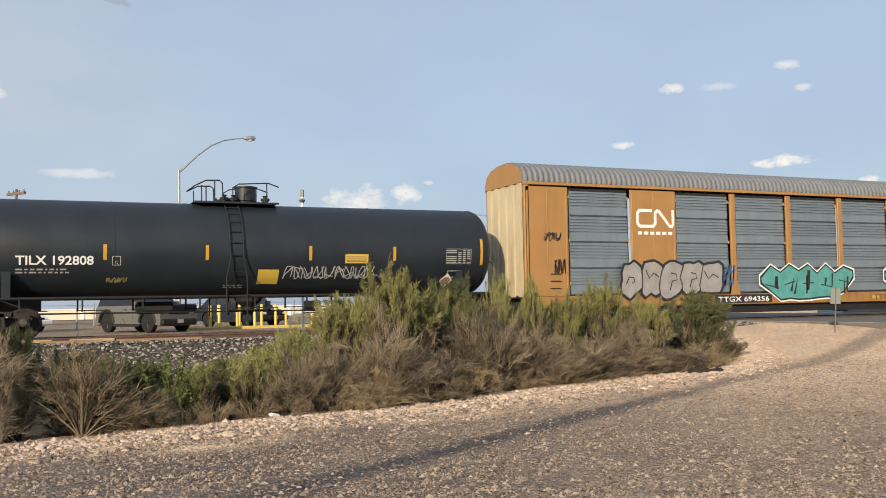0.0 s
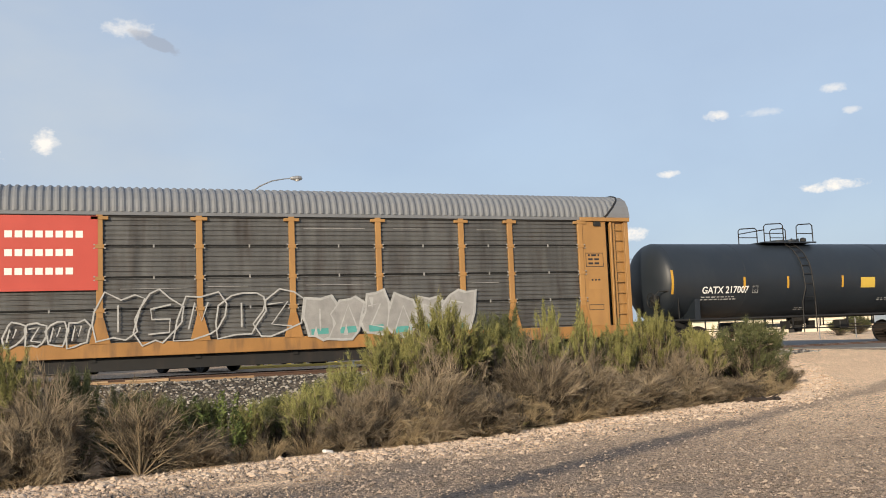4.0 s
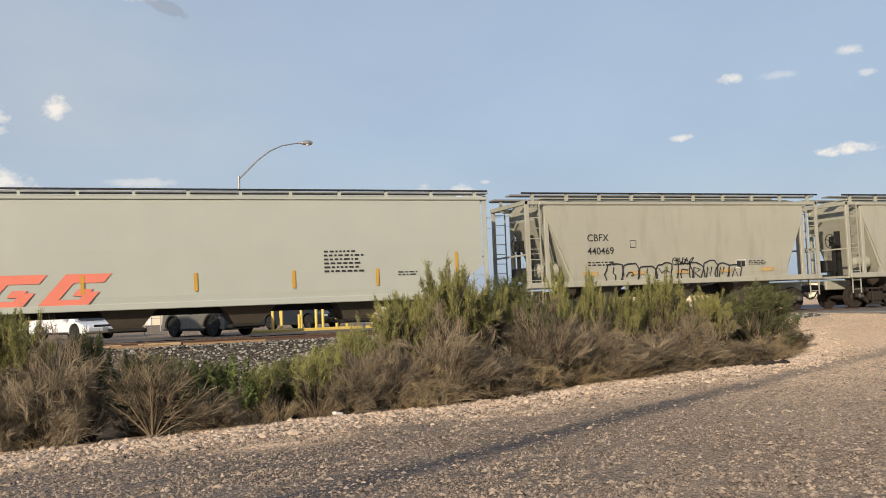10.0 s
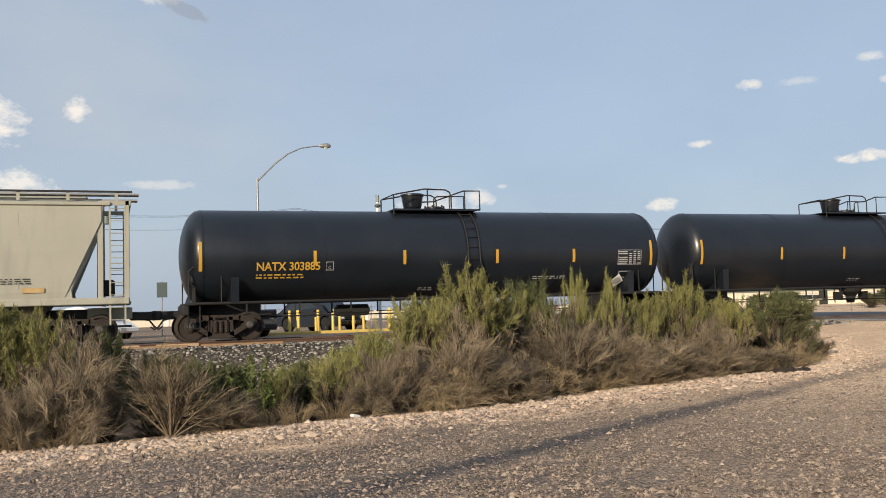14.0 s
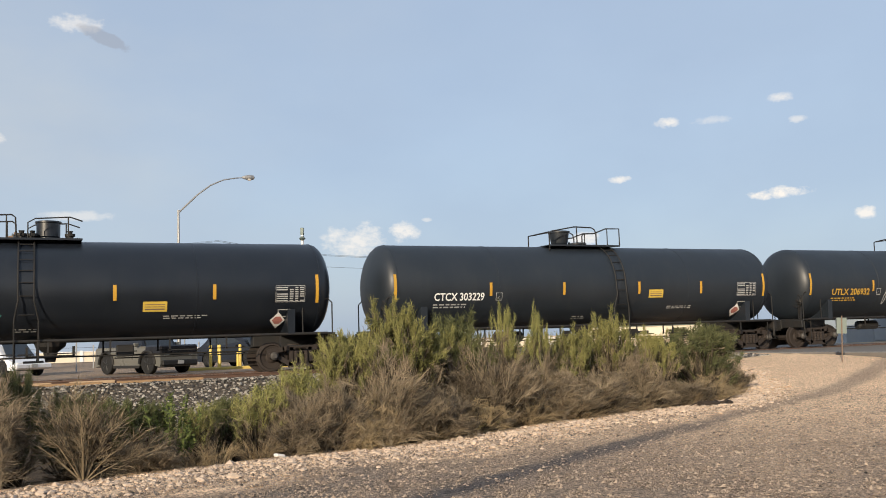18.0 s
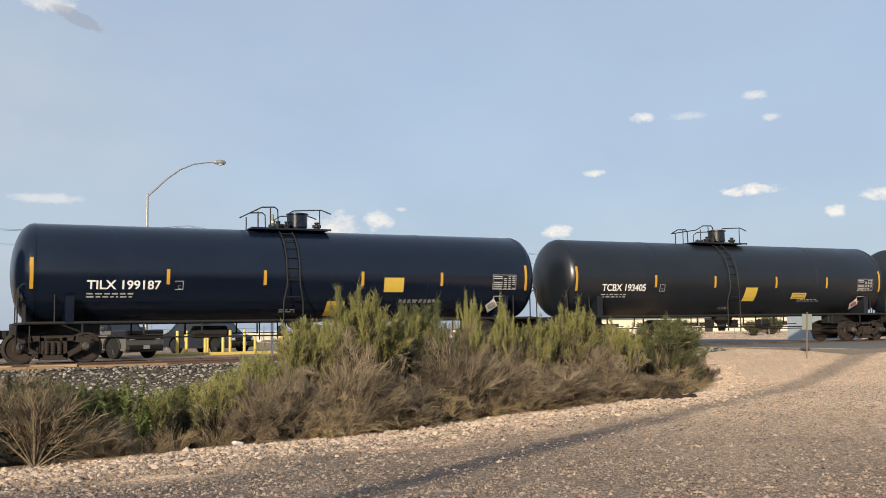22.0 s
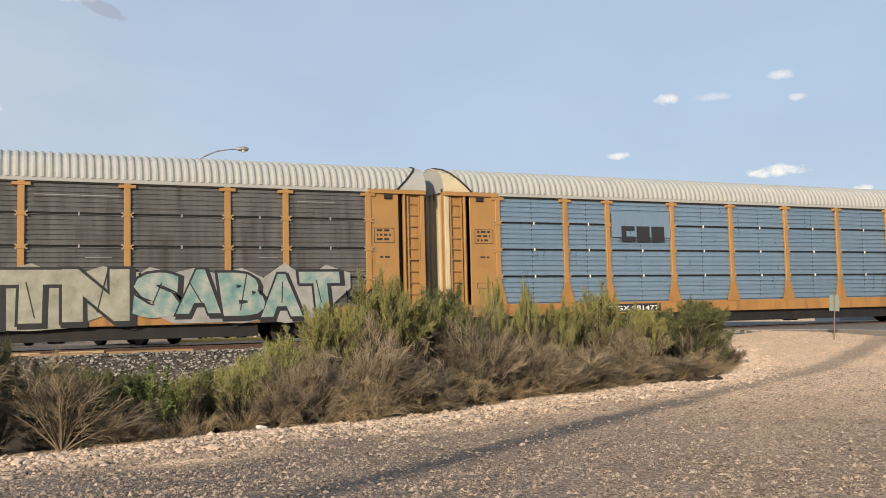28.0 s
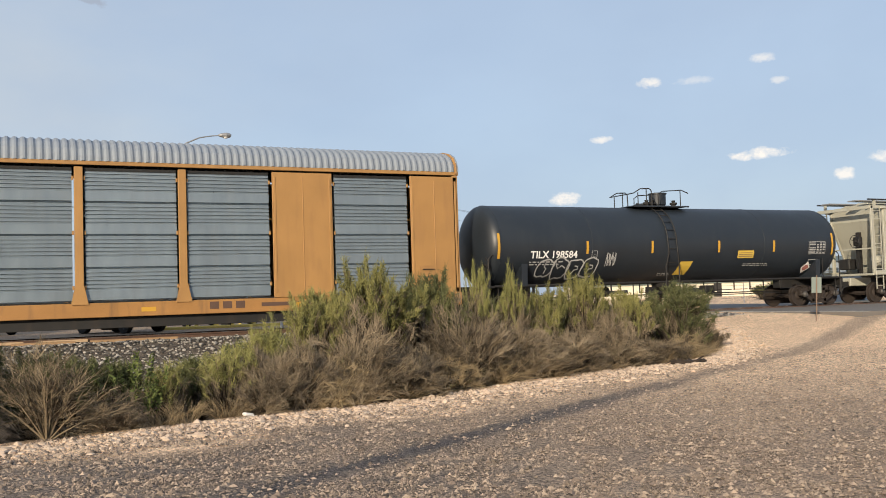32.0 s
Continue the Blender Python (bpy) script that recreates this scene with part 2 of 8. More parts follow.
M["hopper"] = surface("hopper_beige_paint", (0.345, 0.338, 0.28), 0.5, var=0.07, scale=0.9, stain=0.4, stain_col=(0.215, 0.205, 0.175))
M["hopper_white"] = surface("hopper_off_white_paint", (0.385, 0.4, 0.36), 0.5, var=0.05, scale=0.9, stain=0.15, stain_col=(0.44, 0.4, 0.33))
# lettering and marks
M["white"] = surface("white_lettering", (0.72, 0.72, 0.7), 0.5, var=0.1)
M["dull_white"] = surface("worn_white_lettering", (0.36, 0.36, 0.35), 0.6, var=0.3, scale=6)
M["gold"] = surface("gold_lettering", (0.5, 0.29, 0.035), 0.5, var=0.1)
M["reflect"] = surface("yellow_reflective_tape", (0.5, 0.275, 0.03), 0.45, var=0.12)
M["reflect_worn"] = surface("worn_reflective_tape", (0.4, 0.275, 0.12), 0.5, var=0.3, scale=4)
M["sticker"] = surface("yellow_sticker", (0.55, 0.38, 0.06), 0.5, var=0.1)
M["ink"] = surface("black_lettering", (0.02, 0.02, 0.022), 0.5, var=0.1)
M["blue_ink"] = surface("navy_logo_paint", (0.03, 0.035, 0.09), 0.5, var=0.1)
M["red_logo"] = surface("red_sign_paint", (0.46, 0.07, 0.05), 0.5, var=0.1)
M["maroon"] = surface("maroon_sign_paint", (0.2, 0.035, 0.045), 0.5, var=0.1)
M["coral"] = surface("coral_logo_paint", (0.68, 0.19, 0.13), 0.5, var=0.08)
M["teal"] = surface("teal_spray_paint", (0.08, 0.28, 0.255), 0.5, var=0.35, scale=3)
M["teal_wash"] = surface("washed_out_teal_spray_paint", (0.14, 0.27, 0.26), 0.6, var=0.5, scale=2.5, second=(0.27, 0.28, 0.25))
M["teal_faint"] = surface("rubbed_off_teal_spray_paint", (0.085, 0.13, 0.128), 0.6, var=0.6, scale=3, second=(0.1, 0.1, 0.095))
M["silver"] = surface("silver_spray_paint", (0.27, 0.265, 0.255), 0.45, var=0.35, scale=3)
M["cream_spray"] = surface("cream_spray_paint", (0.27, 0.265, 0.21), 0.6, var=0.5, scale=3)
M["pink"] = surface("red_spray_paint", (0.52, 0.08, 0.09), 0.5, var=0.2, scale=3)
M["blue_spray"] = surface("blue_spray_paint", (0.05, 0.11, 0.25), 0.5, var=0.3, scale=3)
M["brown_spray"] = surface("faded_brown_spray_paint", (0.34, 0.29, 0.2), 0.6, var=0.3, scale=3)
# track and ground
M["rail"] = surface("rusty_rail_side", (0.09, 0.05, 0.034), 0.75, var=0.3, scale=4, bump=0.2)
M["rail_top"] = surface("polished_rail_head", (0.45, 0.4, 0.36), 0.3, metal=0.9, var=0.1)
M["sleeper"] = surface("weathered_sleeper_wood", (0.3, 0.19, 0.1), 0.85, var=0.3, scale=3, stretch=(1, 6, 1), bump=0.5)
M["ballast"] = surface("ballast_stone", (0.52, 0.48, 0.42), 0.85, var=0.2, island=0.8, second=(0.028, 0.026, 0.025))
M["gravel"] = surface("pale_gravel_stone", (0.53, 0.41, 0.305), 0.85, var=0.2, island=0.9, second=(0.115, 0.087, 0.067))
M["rim_gravel"] = surface("pale_pink_rim_stone", (0.64, 0.5, 0.385), 0.85, var=0.15, island=0.4, second=(0.4, 0.31, 0.235))
M["asphalt"] = surface("worn_asphalt", (0.15, 0.135, 0.12), 0.85, var=0.2, scale=1.0, fine=80, bump=0.3, bump_scale=90)
M["line_white"] = surface("faded_road_line", (0.5, 0.48, 0.44), 0.7, var=0.2, scale=5)
# plants


def plant(name, pale, deep, patch=4.5):
    """Twigs or leaves: two tones that change from clump to clump and from blade to blade."""
    m = bpy.data.materials.new(name)
    m.use_nodes = True
    nt = m.node_tree
    lk = nt.links.new
    b = nt.nodes["Principled BSDF"]
    tc, geo, info = nt.nodes.new("ShaderNodeTexCoord"), nt.nodes.new("ShaderNodeNewGeometry"), nt.nodes.new("ShaderNodeObjectInfo")
    n = nt.nodes.new("ShaderNodeTexNoise")
    n.inputs["Scale"].default_value, n.inputs["Detail"].default_value = patch, 2
    lk(tc.outputs["Object"], n.inputs["Vector"])
    total = None
    for out, lo, hi, share in ((n.outputs["Fac"], 0.36, 0.64, 0.5), (geo.outputs["Random Per Island"], 0, 1, 0.5), (info.outputs["Random"], 0, 1, 0.24)):
        r = nt.nodes.new("ShaderNodeMapRange")
        for k, val in zip(("From Min", "From Max", "To Min", "To Max"), (lo, hi, -share / 2, share / 2)):
            r.inputs[k].default_value = val
        lk(out, r.inputs[0])
        if total is None:
            total = r.outputs[0]
        else:
            add = nt.nodes.new("ShaderNodeMath")
            lk(total, add.inputs[0]), lk(r.outputs[0], add.inputs[1])
            total = add.outputs[0]
    add = nt.nodes.new("ShaderNodeMath")
    add.use_clamp = True
    add.inputs[1].default_value = 0.5
    lk(total, add.inputs[0])
    mix = nt.nodes.new("ShaderNodeMixRGB")
    mix.inputs[1].default_value, mix.inputs[2].default_value = (*deep, 1), (*pale, 1)
    lk(add.outputs[0], mix.inputs[0])
    lk(mix.outputs[0], b.inputs["Base Color"])
    b.inputs["Roughness"].default_value = 0.8
    b.inputs["Specular IOR Level"].default_value = 0.25
    return m


# the deep twig tone also paints the shade between clumps
M["twig"] = plant("dry_twig", (0.345, 0.275, 0.185), (0.048, 0.039, 0.03), 3.6)
M["pale_twig"] = plant("bleached_twig", (0.29, 0.23, 0.15), (0.09, 0.07, 0.047))
# grey-brown old wood, its colour deepened for the shade inside a shrub
M["old_wood"] = plant("old_shrub_wood", (0.09, 0.072, 0.053), (0.035, 0.028, 0.022))
M["straw"] = plant("straw_grass", (0.4, 0.31, 0.18), (0.14, 0.105, 0.065))
M["leaf"] = plant("yellow_green_leaf", (0.295, 0.278, 0.1), (0.095, 0.098, 0.034))
M["leaf_yellow"] = plant("pale_yellow_green_leaf", (0.34, 0.325, 0.115), (0.125, 0.13, 0.045))
M["leaf_dark"] = plant("dark_green_leaf", (0.15, 0.157, 0.067), (0.04, 0.048, 0.021))
M["leaf_weed"] = plant("bright_weed_leaf", (0.15, 0.185, 0.055), (0.06, 0.08, 0.025))
# other things
M["galv_pole"] = surface("galvanised_pole", (0.3, 0.3, 0.3), 0.5, metal=0.5, var=0.15)
M["wood_pole"] = surface("weathered_pole_wood", (0.16, 0.11, 0.08), 0.85, var=0.3, stretch=(6, 6, 1))
M["bollard"] = surface("yellow_bollard_paint", (0.66, 0.48, 0.1), 0.5, var=0.1)
M["kerb"] = surface("yellow_kerb_paint", (0.55, 0.4, 0.1), 0.7, var=0.25)
M["sign_back"] = surface("bare_sign_metal", (0.13, 0.16, 0.15), 0.55, metal=0.3, var=0.15)
M["cream_wall"] = surface("cream_stucco", (0.62, 0.56, 0.45), 0.8, var=0.08, bump=0.2)
M["cabin"] = surface("blue_grey_cabin_paint", (0.3, 0.35, 0.4), 0.5, var=0.1)
M["car_white"] = surface("white_car_paint", (0.7, 0.71, 0.73), 0.2, var=0.02)
M["car_grey"] = surface("grey_green_car_paint", (0.12, 0.116, 0.1), 0.3, var=0.04)
M["sign_green"] = surface("green_sign_sheet", (0.01, 0.1, 0.06), 0.4, var=0.08)
M["hopper_dirty"] = surface("dusty_outlet_paint", (0.085, 0.072, 0.056), 0.7, var=0.3, stain=0.4)
M["placard_red"] = surface("faded_red_placard", (0.42, 0.17, 0.14), 0.6, var=0.2)
M["signal_red"] = surface("dark_red_lens", (0.12, 0.01, 0.01), 0.2, var=0.05)
M["pale_board"] = surface("weathered_pale_wood", (0.42, 0.3, 0.19), 0.8, var=0.25, stretch=(0.4, 6, 6))
M["pale_pink"] = surface("faded_pink_spray_paint", (0.34, 0.19, 0.17), 0.6, var=0.3, scale=3)
M["blue_bright"] = surface("sky_blue_spray_paint", (0.07, 0.26, 0.4), 0.6, var=0.3, scale=3)
M["roof_slate"] = surface("slate_blue_roof_sheet", (0.125, 0.145, 0.17), 0.65, metal=0.1, var=0.15)
M["rim_dark"] = surface("dark_alloy_rim", (0.018, 0.018, 0.018), 0.5, metal=0.1, var=0.05)
M["car_black"] = surface("black_car_paint", (0.012, 0.012, 0.015), 0.15, var=0.04)
M["scrap"] = surface("dusty_torn_rubber", (0.03, 0.021, 0.015), 0.9, var=0.4, scale=12)
M["rubber"] = surface("tyre_rubber", (0.008, 0.008, 0.008), 0.85, var=0.2)
M["rim"] = surface("alloy_rim", (0.25, 0.25, 0.26), 0.35, metal=0.7, var=0.1)
M["glass"] = surface("dark_car_glass", (0.02, 0.025, 0.03), 0.06, var=0.02, gloss=0.8)
M["lamp_lens"] = surface("clear_lamp_lens", (0.7, 0.7, 0.68), 0.15, var=0.03)
M["dark"] = surface("dark_cloth_scrap", (0.03, 0.025, 0.022), 0.9, var=0.3, scale=8)
M["litter"] = surface("white_litter", (0.75, 0.73, 0.7), 0.7, var=0.1)
M["wire"] = surface("dark_cable", (0.04, 0.04, 0.04), 0.7)


# ---- mesh building ----
class Build:
    """Gathers vertices and faces; every call adds one closed piece."""

    def __init__(self):
        self.v, self.f = [], []

    def add(self, verts, faces):
        k = len(self.v)
        self.v += [tuple(p) for p in verts]
        self.f += [tuple(i + k for i in fc) for fc in faces]
        return self

    def box(self, x, y, z, sx, sy, sz, c=0.0):
        """A box about (x, y, z); c: width of the bevel on all edges."""
        a, b, d = sx / 2, sy / 2, sz / 2
        c = min(c, a * 0.8, b * 0.8, d * 0.8)
        if c <= 0:
            p = [(x + i * a, y + j * b, z + k * d) for i in (-1, 1) for j in (-1, 1) for k in (-1, 1)]
            return self.add(p, [(0, 1, 3, 2), (4, 6, 7, 5), (0, 4, 5, 1), (2, 3, 7, 6), (0, 2, 6, 4), (1, 5, 7, 3)])
        bm = bmesh.new()
        bmesh.ops.create_cube(bm, size=1.0, matrix=Matrix.LocRotScale((x, y, z), None, (sx, sy, sz)))
        bmesh.ops.bevel(bm, geom=bm.edges[:], offset=c, segments=1, affect="EDGES")
        bm.verts.index_update()
        self.add([v.co for v in bm.verts], [[v.index for v in fc.verts] for fc in bm.faces])
        bm.free()
        return self

    def turned(self, p0, p1, rings, n=16):
        """A body turned about the line from p0 to p1: rings of (share of the way, radius)."""
        p0, p1 = Vector(p0), Vector(p1)
        ax = (p1 - p0).normalized()
        s = ax.orthogonal().normalized()
        w = ax.cross(s)
        verts, faces = [], []
        for t, r in rings:
            c = p0 + (p1 - p0) * t
            verts += [c + (s * math.cos(2 * math.pi * i / n) + w * math.sin(2 * math.pi * i / n)) * r for i in range(n)]
        for j in range(len(rings) - 1):
            faces += [(j * n + i, j * n + (i + 1) % n, (j + 1) * n + (i + 1) % n, (j + 1) * n + i) for i in range(n)]
        faces += [tuple(range(n))[::-1], tuple((len(rings) - 1) * n + i for i in range(n))]
        return self.add(verts, faces)

    def rod(self, p0, p1, r, n=8):
        return self.turned(p0, p1, [(0, r), (1, r)], n)

    def pipe(self, pts, r, n=6):
        """A bent round bar through the points."""
        pts = [Vector(p) for p in pts]
        verts, faces = [], []
        ref = None
        for i, p in enumerate(pts):
            d = (pts[min(i + 1, len(pts) - 1)] - pts[max(i - 1, 0)]).normalized()
            ref = d.orthogonal().normalized() if ref is None else (ref - d * ref.dot(d)).normalized()
            w = d.cross(ref)
            rr = r[i] if isinstance(r, (list, tuple)) else r
            verts += [p + (ref * math.cos(2 * math.pi * k / n) + w * math.sin(2 * math.pi * k / n)) * rr for k in range(n)]
        for j in range(len(pts) - 1):
            faces += [(j * n + i, j * n + (i + 1) % n, (j + 1) * n + (i + 1) % n, (j + 1) * n + i) for i in range(n)]
        faces += [tuple(range(n))[::-1], tuple((len(pts) - 1) * n + i for i in range(n))]
        return self.add(verts, faces)

    def slab(self, outline, axis, a, b):
        """A flat outline pushed from a to b along an axis; the outline's two numbers are the other axes in order."""
        n = len(outline)

        def at(p, q):
            return {"x": (q, p[0], p[1]), "y": (p[0], q, p[1]), "z": (p[0], p[1], q)}[axis]
        verts = [at(p, a) for p in outline] + [at(p, b) for p in outline]
        faces = [tuple(range(n))[::-1], tuple(range(n, 2 * n))] + [(i, (i + 1) % n, n + (i + 1) % n, n + i) for i in range(n)]
        return self.add(verts, faces)

    def mesh(self, name, mat, smooth=False):
        me = bpy.data.meshes.new(name)
        me.from_pydata(self.v, [], self.f)
        me.materials.append(M[mat] if isinstance(mat, str) else mat)
        if smooth:
            me.polygons.foreach_set("use_smooth", [True] * len(me.polygons))
            me.set_sharp_from_angle(angle=radians(38))
        me.update()
        return me


def part(name, b, mat, parent, label="", smooth=False, m=None):
    """Links a Build, or a mesh made before, as one part under its thing."""
    me = b.mesh(name, mat, smooth) if isinstance(b, Build) else b
    ob = new(name, me)
    ob.parent = parent
    if m is not None:
        ob.matrix_basis = m
    return tagged(ob, label)


def thing(name, label, category, m=None, group="", kind=""):
    ob = new(name)
    ob.empty_display_size = 0.5
    if m is not None:
        ob.matrix_basis = m
    return tagged(ob, label, category, group, kind)


def solid(name, b, mat, label, category="", m=None, group="", kind="", smooth=False):
    me = b.mesh(name, mat, smooth) if isinstance(b, Build) else b
    ob = new(name, me)
    if m is not None:
        ob.matrix_basis = m
    return tagged(ob, label, category, group, kind)


SHARED = {}


def shared(key, make):
    if key not in SHARED:
        SHARED[key] = make()
    return SHARED[key]


# ---- ground: one sheet out to the horizon ----
EDGE_X = (-60, -0.26, 1.37, 3.2, 5.1, 8.3, 11.0, 13.8, 16.5, 18.73, 20.5, 22.3, 23.2)
EDGE_Y = (10.5, 12.24, 12.64, 13.2, 13.35, 14.8, 15.86, 16.65, 18.6, 21.07, 24.0, 28.0, 33.0)
RUT_X = (-6, 1.1, 1.76, 3.39, 6.55, 10.01, 12.97, 17.75, 25.0, 33.5)
RUT_Y = (4.2, 7.5, 7.87, 8.82, 10.76, 12.8, 14.6, 17.2, 21.4, 26.0)


def step(a):
    a = np.clip(a, 0, 1)
    return a * a * (3 - 2 * a)


def past_edge(x, y):
    """Metres behind the rim of the ditch; negative on the gravel yard."""
    return np.where(x < 23.2, (y - np.interp(x, EDGE_X, EDGE_Y)) * 0.86, -9.0)


def height(x, y):
    x, y = np.asarray(x, float), np.asarray(y, float)
    ramp = step((0.62 * x + 0.78 * y - 23.0) / 14.0)
    yard = NEAR_Z + 0.66 * ramp * (x > 8)
    d = past_edge(x, y)
    ditch = 0.6 * step(d / 3.0)
    z = yard - ditch
    bal = -0.17 - np.maximum(0, np.abs(y - TRACK_Y) - 1.75) / 1.7
    far = np.where(y > TRACK_Y, -0.22, z)
    z = np.where(y > TRACK_Y, far, z)
    # the road over the track
    over = step((x - 23.0) / 2.0) * step((y - 22) / 6)
    z = np.where(y <= TRACK_Y, z * (1 - over) + np.maximum(z, -0.09) * over, z)
    lift = np.where((x > 24.5) & (x < 38.5), -0.30, bal)
    return np.maximum(z, lift)


def ground_sheet():
    def spread(a, b, stepsize, far):
        core = np.arange(a, b + 1e-6, stepsize)
        out, d, p, q = [], stepsize, a, b
        lo, hi = [], []
        while q < far:
            d *= 1.28
            p, q = p - d, q + d
            lo.append(p), hi.append(q)
        return np.array(lo[::-1] + list(core) + hi)
    xs, ys = spread(-6, 44, 0.25, 4000), spread(3.5, 36, 0.22, 4000)
    X, Y = np.meshgrid(xs, ys)
    Z = height(X, Y)
    rng = np.random.default_rng(5)
    near = np.exp(-((X - 10) / 30) ** 2 - ((Y - 14) / 25) ** 2)
    Z = Z + rng.normal(0, 0.012, Z.shape) * near
    nx, ny = len(xs), len(ys)
    i = np.arange((ny - 1) * nx).reshape(ny - 1, nx)[:, :-1].ravel()
    faces = np.stack([i, i + 1, i + nx + 1, i + nx], 1)
    me = bpy.data.meshes.new("ground")
    me.from_pydata(np.stack([X, Y, Z], -1).reshape(-1, 3).tolist(), [], faces.tolist())
    me.polygons.foreach_set("use_smooth", [True] * len(me.polygons))
    d = past_edge(X, Y)
    wob = 0.25 * np.sin(X * 1.7 + 2 * np.sin(Y)) + 0.2 * np.sin(Y * 2.3 + X * 0.7)
    shoulder = step((d + 2.0 + wob) / 0.7) * (1 - step((d - 0.1) / 0.5))
    right = step((0.62 * X + 0.78 * Y - 9.5) / 11) * step((X - 2.5) / 9) * (d < 0.3)
    # rut: distance to the curved wheel track
    rut = np.full(X.shape, 99.0)
    for k in range(len(RUT_X) - 1):
        a, b = np.array([RUT_X[k], RUT_Y[k]]), np.array([RUT_X[k + 1], RUT_Y[k + 1]])
        ab = b - a
        t = np.clip(((X - a[0]) * ab[0] + (Y - a[1]) * ab[1]) / (ab @ ab), 0, 1)
        rut = np.minimum(rut, np.hypot(X - a[0] - t * ab[0], Y - a[1] - t * ab[1]))
    r = np.hypot(X, Y)
    rutm = (1 - step((rut - 0.02 - 0.007 * r + 0.25 * wob * 0.4) / 0.28)) * (Y < 30) * (1 - 0.5 * step((r - 10) / 12))
    shaded_soil = step((d - 0.15) / 0.7) * (Y < TRACK_Y - 1.5)
    stone = ((np.abs(Y - TRACK_Y) < 4.0) & ((X < 23) | (X > 40))) * 1.0
    col = np.stack([np.maximum(shoulder, right), rutm, shaded_soil, stone], -1).astype(np.float32)
    at = me.color_attributes.new("zones", "FLOAT_COLOR", "POINT")
    at.data.foreach_set("color", col.ravel())
    grey = step((7.5 - X + wob) / 6.0) * (1 - shoulder) * (1 - 0.5 * right) * (d < 0)
    worn = me.color_attributes.new("worn", "FLOAT_COLOR", "POINT")
    worn.data.foreach_set("color", np.stack([grey, grey, grey, grey], -1).astype(np.float32).ravel())
    m = bpy.data.materials.new("gravel_yard")
    m.use_nodes = True
    nt = m.node_tree
    lk = nt.links.new
    b = nt.nodes["Principled BSDF"]
    zone = nt.nodes.new("ShaderNodeVertexColor")
    zone.layer_name = "zones"
    old = nt.nodes.new("ShaderNodeVertexColor")
    old.layer_name = "worn"
    sep = nt.nodes.new("ShaderNodeSeparateColor")
    lk(zone.outputs["Color"], sep.inputs[0])
    tc = nt.nodes.new("ShaderNodeTexCoord")

    def tex(scale, detail=6, kind="ShaderNodeTexNoise"):
        n = nt.nodes.new(kind)
        n.inputs["Scale"].default_value = scale
        if kind == "ShaderNodeTexNoise":
            n.inputs["Detail"].default_value = detail
        lk(tc.outputs["Object"], n.inputs["Vector"])
        return n

    def mix(fac, a, c, mode="MIX"):
        n = nt.nodes.new("ShaderNodeMixRGB")
        n.blend_type = mode
        for k, val in enumerate((fac, a, c)):
            if isinstance(val, float):
                n.inputs[k].default_value = val
            elif isinstance(val, tuple):
                n.inputs[k].default_value = (*val, 1)
            else:
                lk(val, n.inputs[k])
        return n.outputs[0]

    def rng_map(src, lo, hi, a=0.0, c=1.0):
        n = nt.nodes.new("ShaderNodeMapRange")
        for k, val in zip(("From Min", "From Max", "To Min", "To Max"), (lo, hi, a, c)):
            n.inputs[k].default_value = val
        lk(src, n.inputs[0])
        return n.outputs[0]
    patch, grit, pebble = tex(0.55).outputs["Fac"], tex(26, 8).outputs["Fac"], tex(38, kind="ShaderNodeTexVoronoi")
    chip = nt.nodes.new("ShaderNodeSeparateColor")
    lk(pebble.outputs["Color"], chip.inputs[0])
    base = mix(rng_map(patch, 0.35, 0.65), (0.37, 0.285, 0.21), (0.275, 0.212, 0.16))
    base = mix(sep.outputs[0], base, mix(rng_map(patch, 0.3, 0.7), (0.78, 0.585, 0.405), (0.67, 0.49, 0.34)))
    base = mix(rng_map(old.outputs["Color"], 0.0, 1.0, 0.0, 0.8), base, mix(rng_map(patch, 0.3, 0.7), (0.165, 0.143, 0.127), (0.12, 0.107, 0.098)))
    base = mix(rng_map(sep.outputs[1], 0.0, 1.0, 0.0, 0.95), base, (0.085, 0.08, 0.082))
    # ditch soil and litter, darkened further for the shade under the shrubs
    base = mix(sep.outputs[2], base, (0.075, 0.056, 0.038))
    base = mix(zone.outputs["Alpha"], base, (0.1, 0.09, 0.08))
    base = mix(0.75, base, mix(rng_map(grit, 0.3, 0.7), (0.66, 0.64, 0.62), (1.3, 1.27, 1.24)), "MULTIPLY")
    peb = mix(rng_map(chip.outputs[0], 0.0, 1.0), (0.32, 0.32, 0.33), (1.7, 1.62, 1.5))
    base = mix(0.8, base, peb, "MULTIPLY")
    lk(base, b.inputs["Base Color"])
    b.inputs["Roughness"].default_value = 0.92
    b.inputs["Specular IOR Level"].default_value = 0.2
    bp = nt.nodes.new("ShaderNodeBump")
    bp.inputs["Strength"].default_value, bp.inputs["Distance"].default_value = 1.0, 0.05
    lk(mix(0.5, grit, pebble.outputs["Color"]), bp.inputs["Height"])
    lk(bp.outputs[0], b.inputs["Normal"])
    me.materials.append(m)
    ob = new("ground", me)
    return tagged(ob, "tan gravel yard with a dark wheel rut, dipping to a brushy ditch", "ground", kind="structure")


ground_sheet()

# unit pebble: a squashed, chipped icosahedron
_bm = bmesh.new()
bmesh.ops.create_icosphere(_bm, subdivisions=1, radius=1.0)
_bm.verts.index_update()
PEB_V = np.array([v.co[:] for v in _bm.verts])
OCT_V = np.array([(1, 0, 0), (-1, 0, 0), (0, 1, 0), (0, -1, 0), (0, 0, 1), (0, 0, -1)], float)
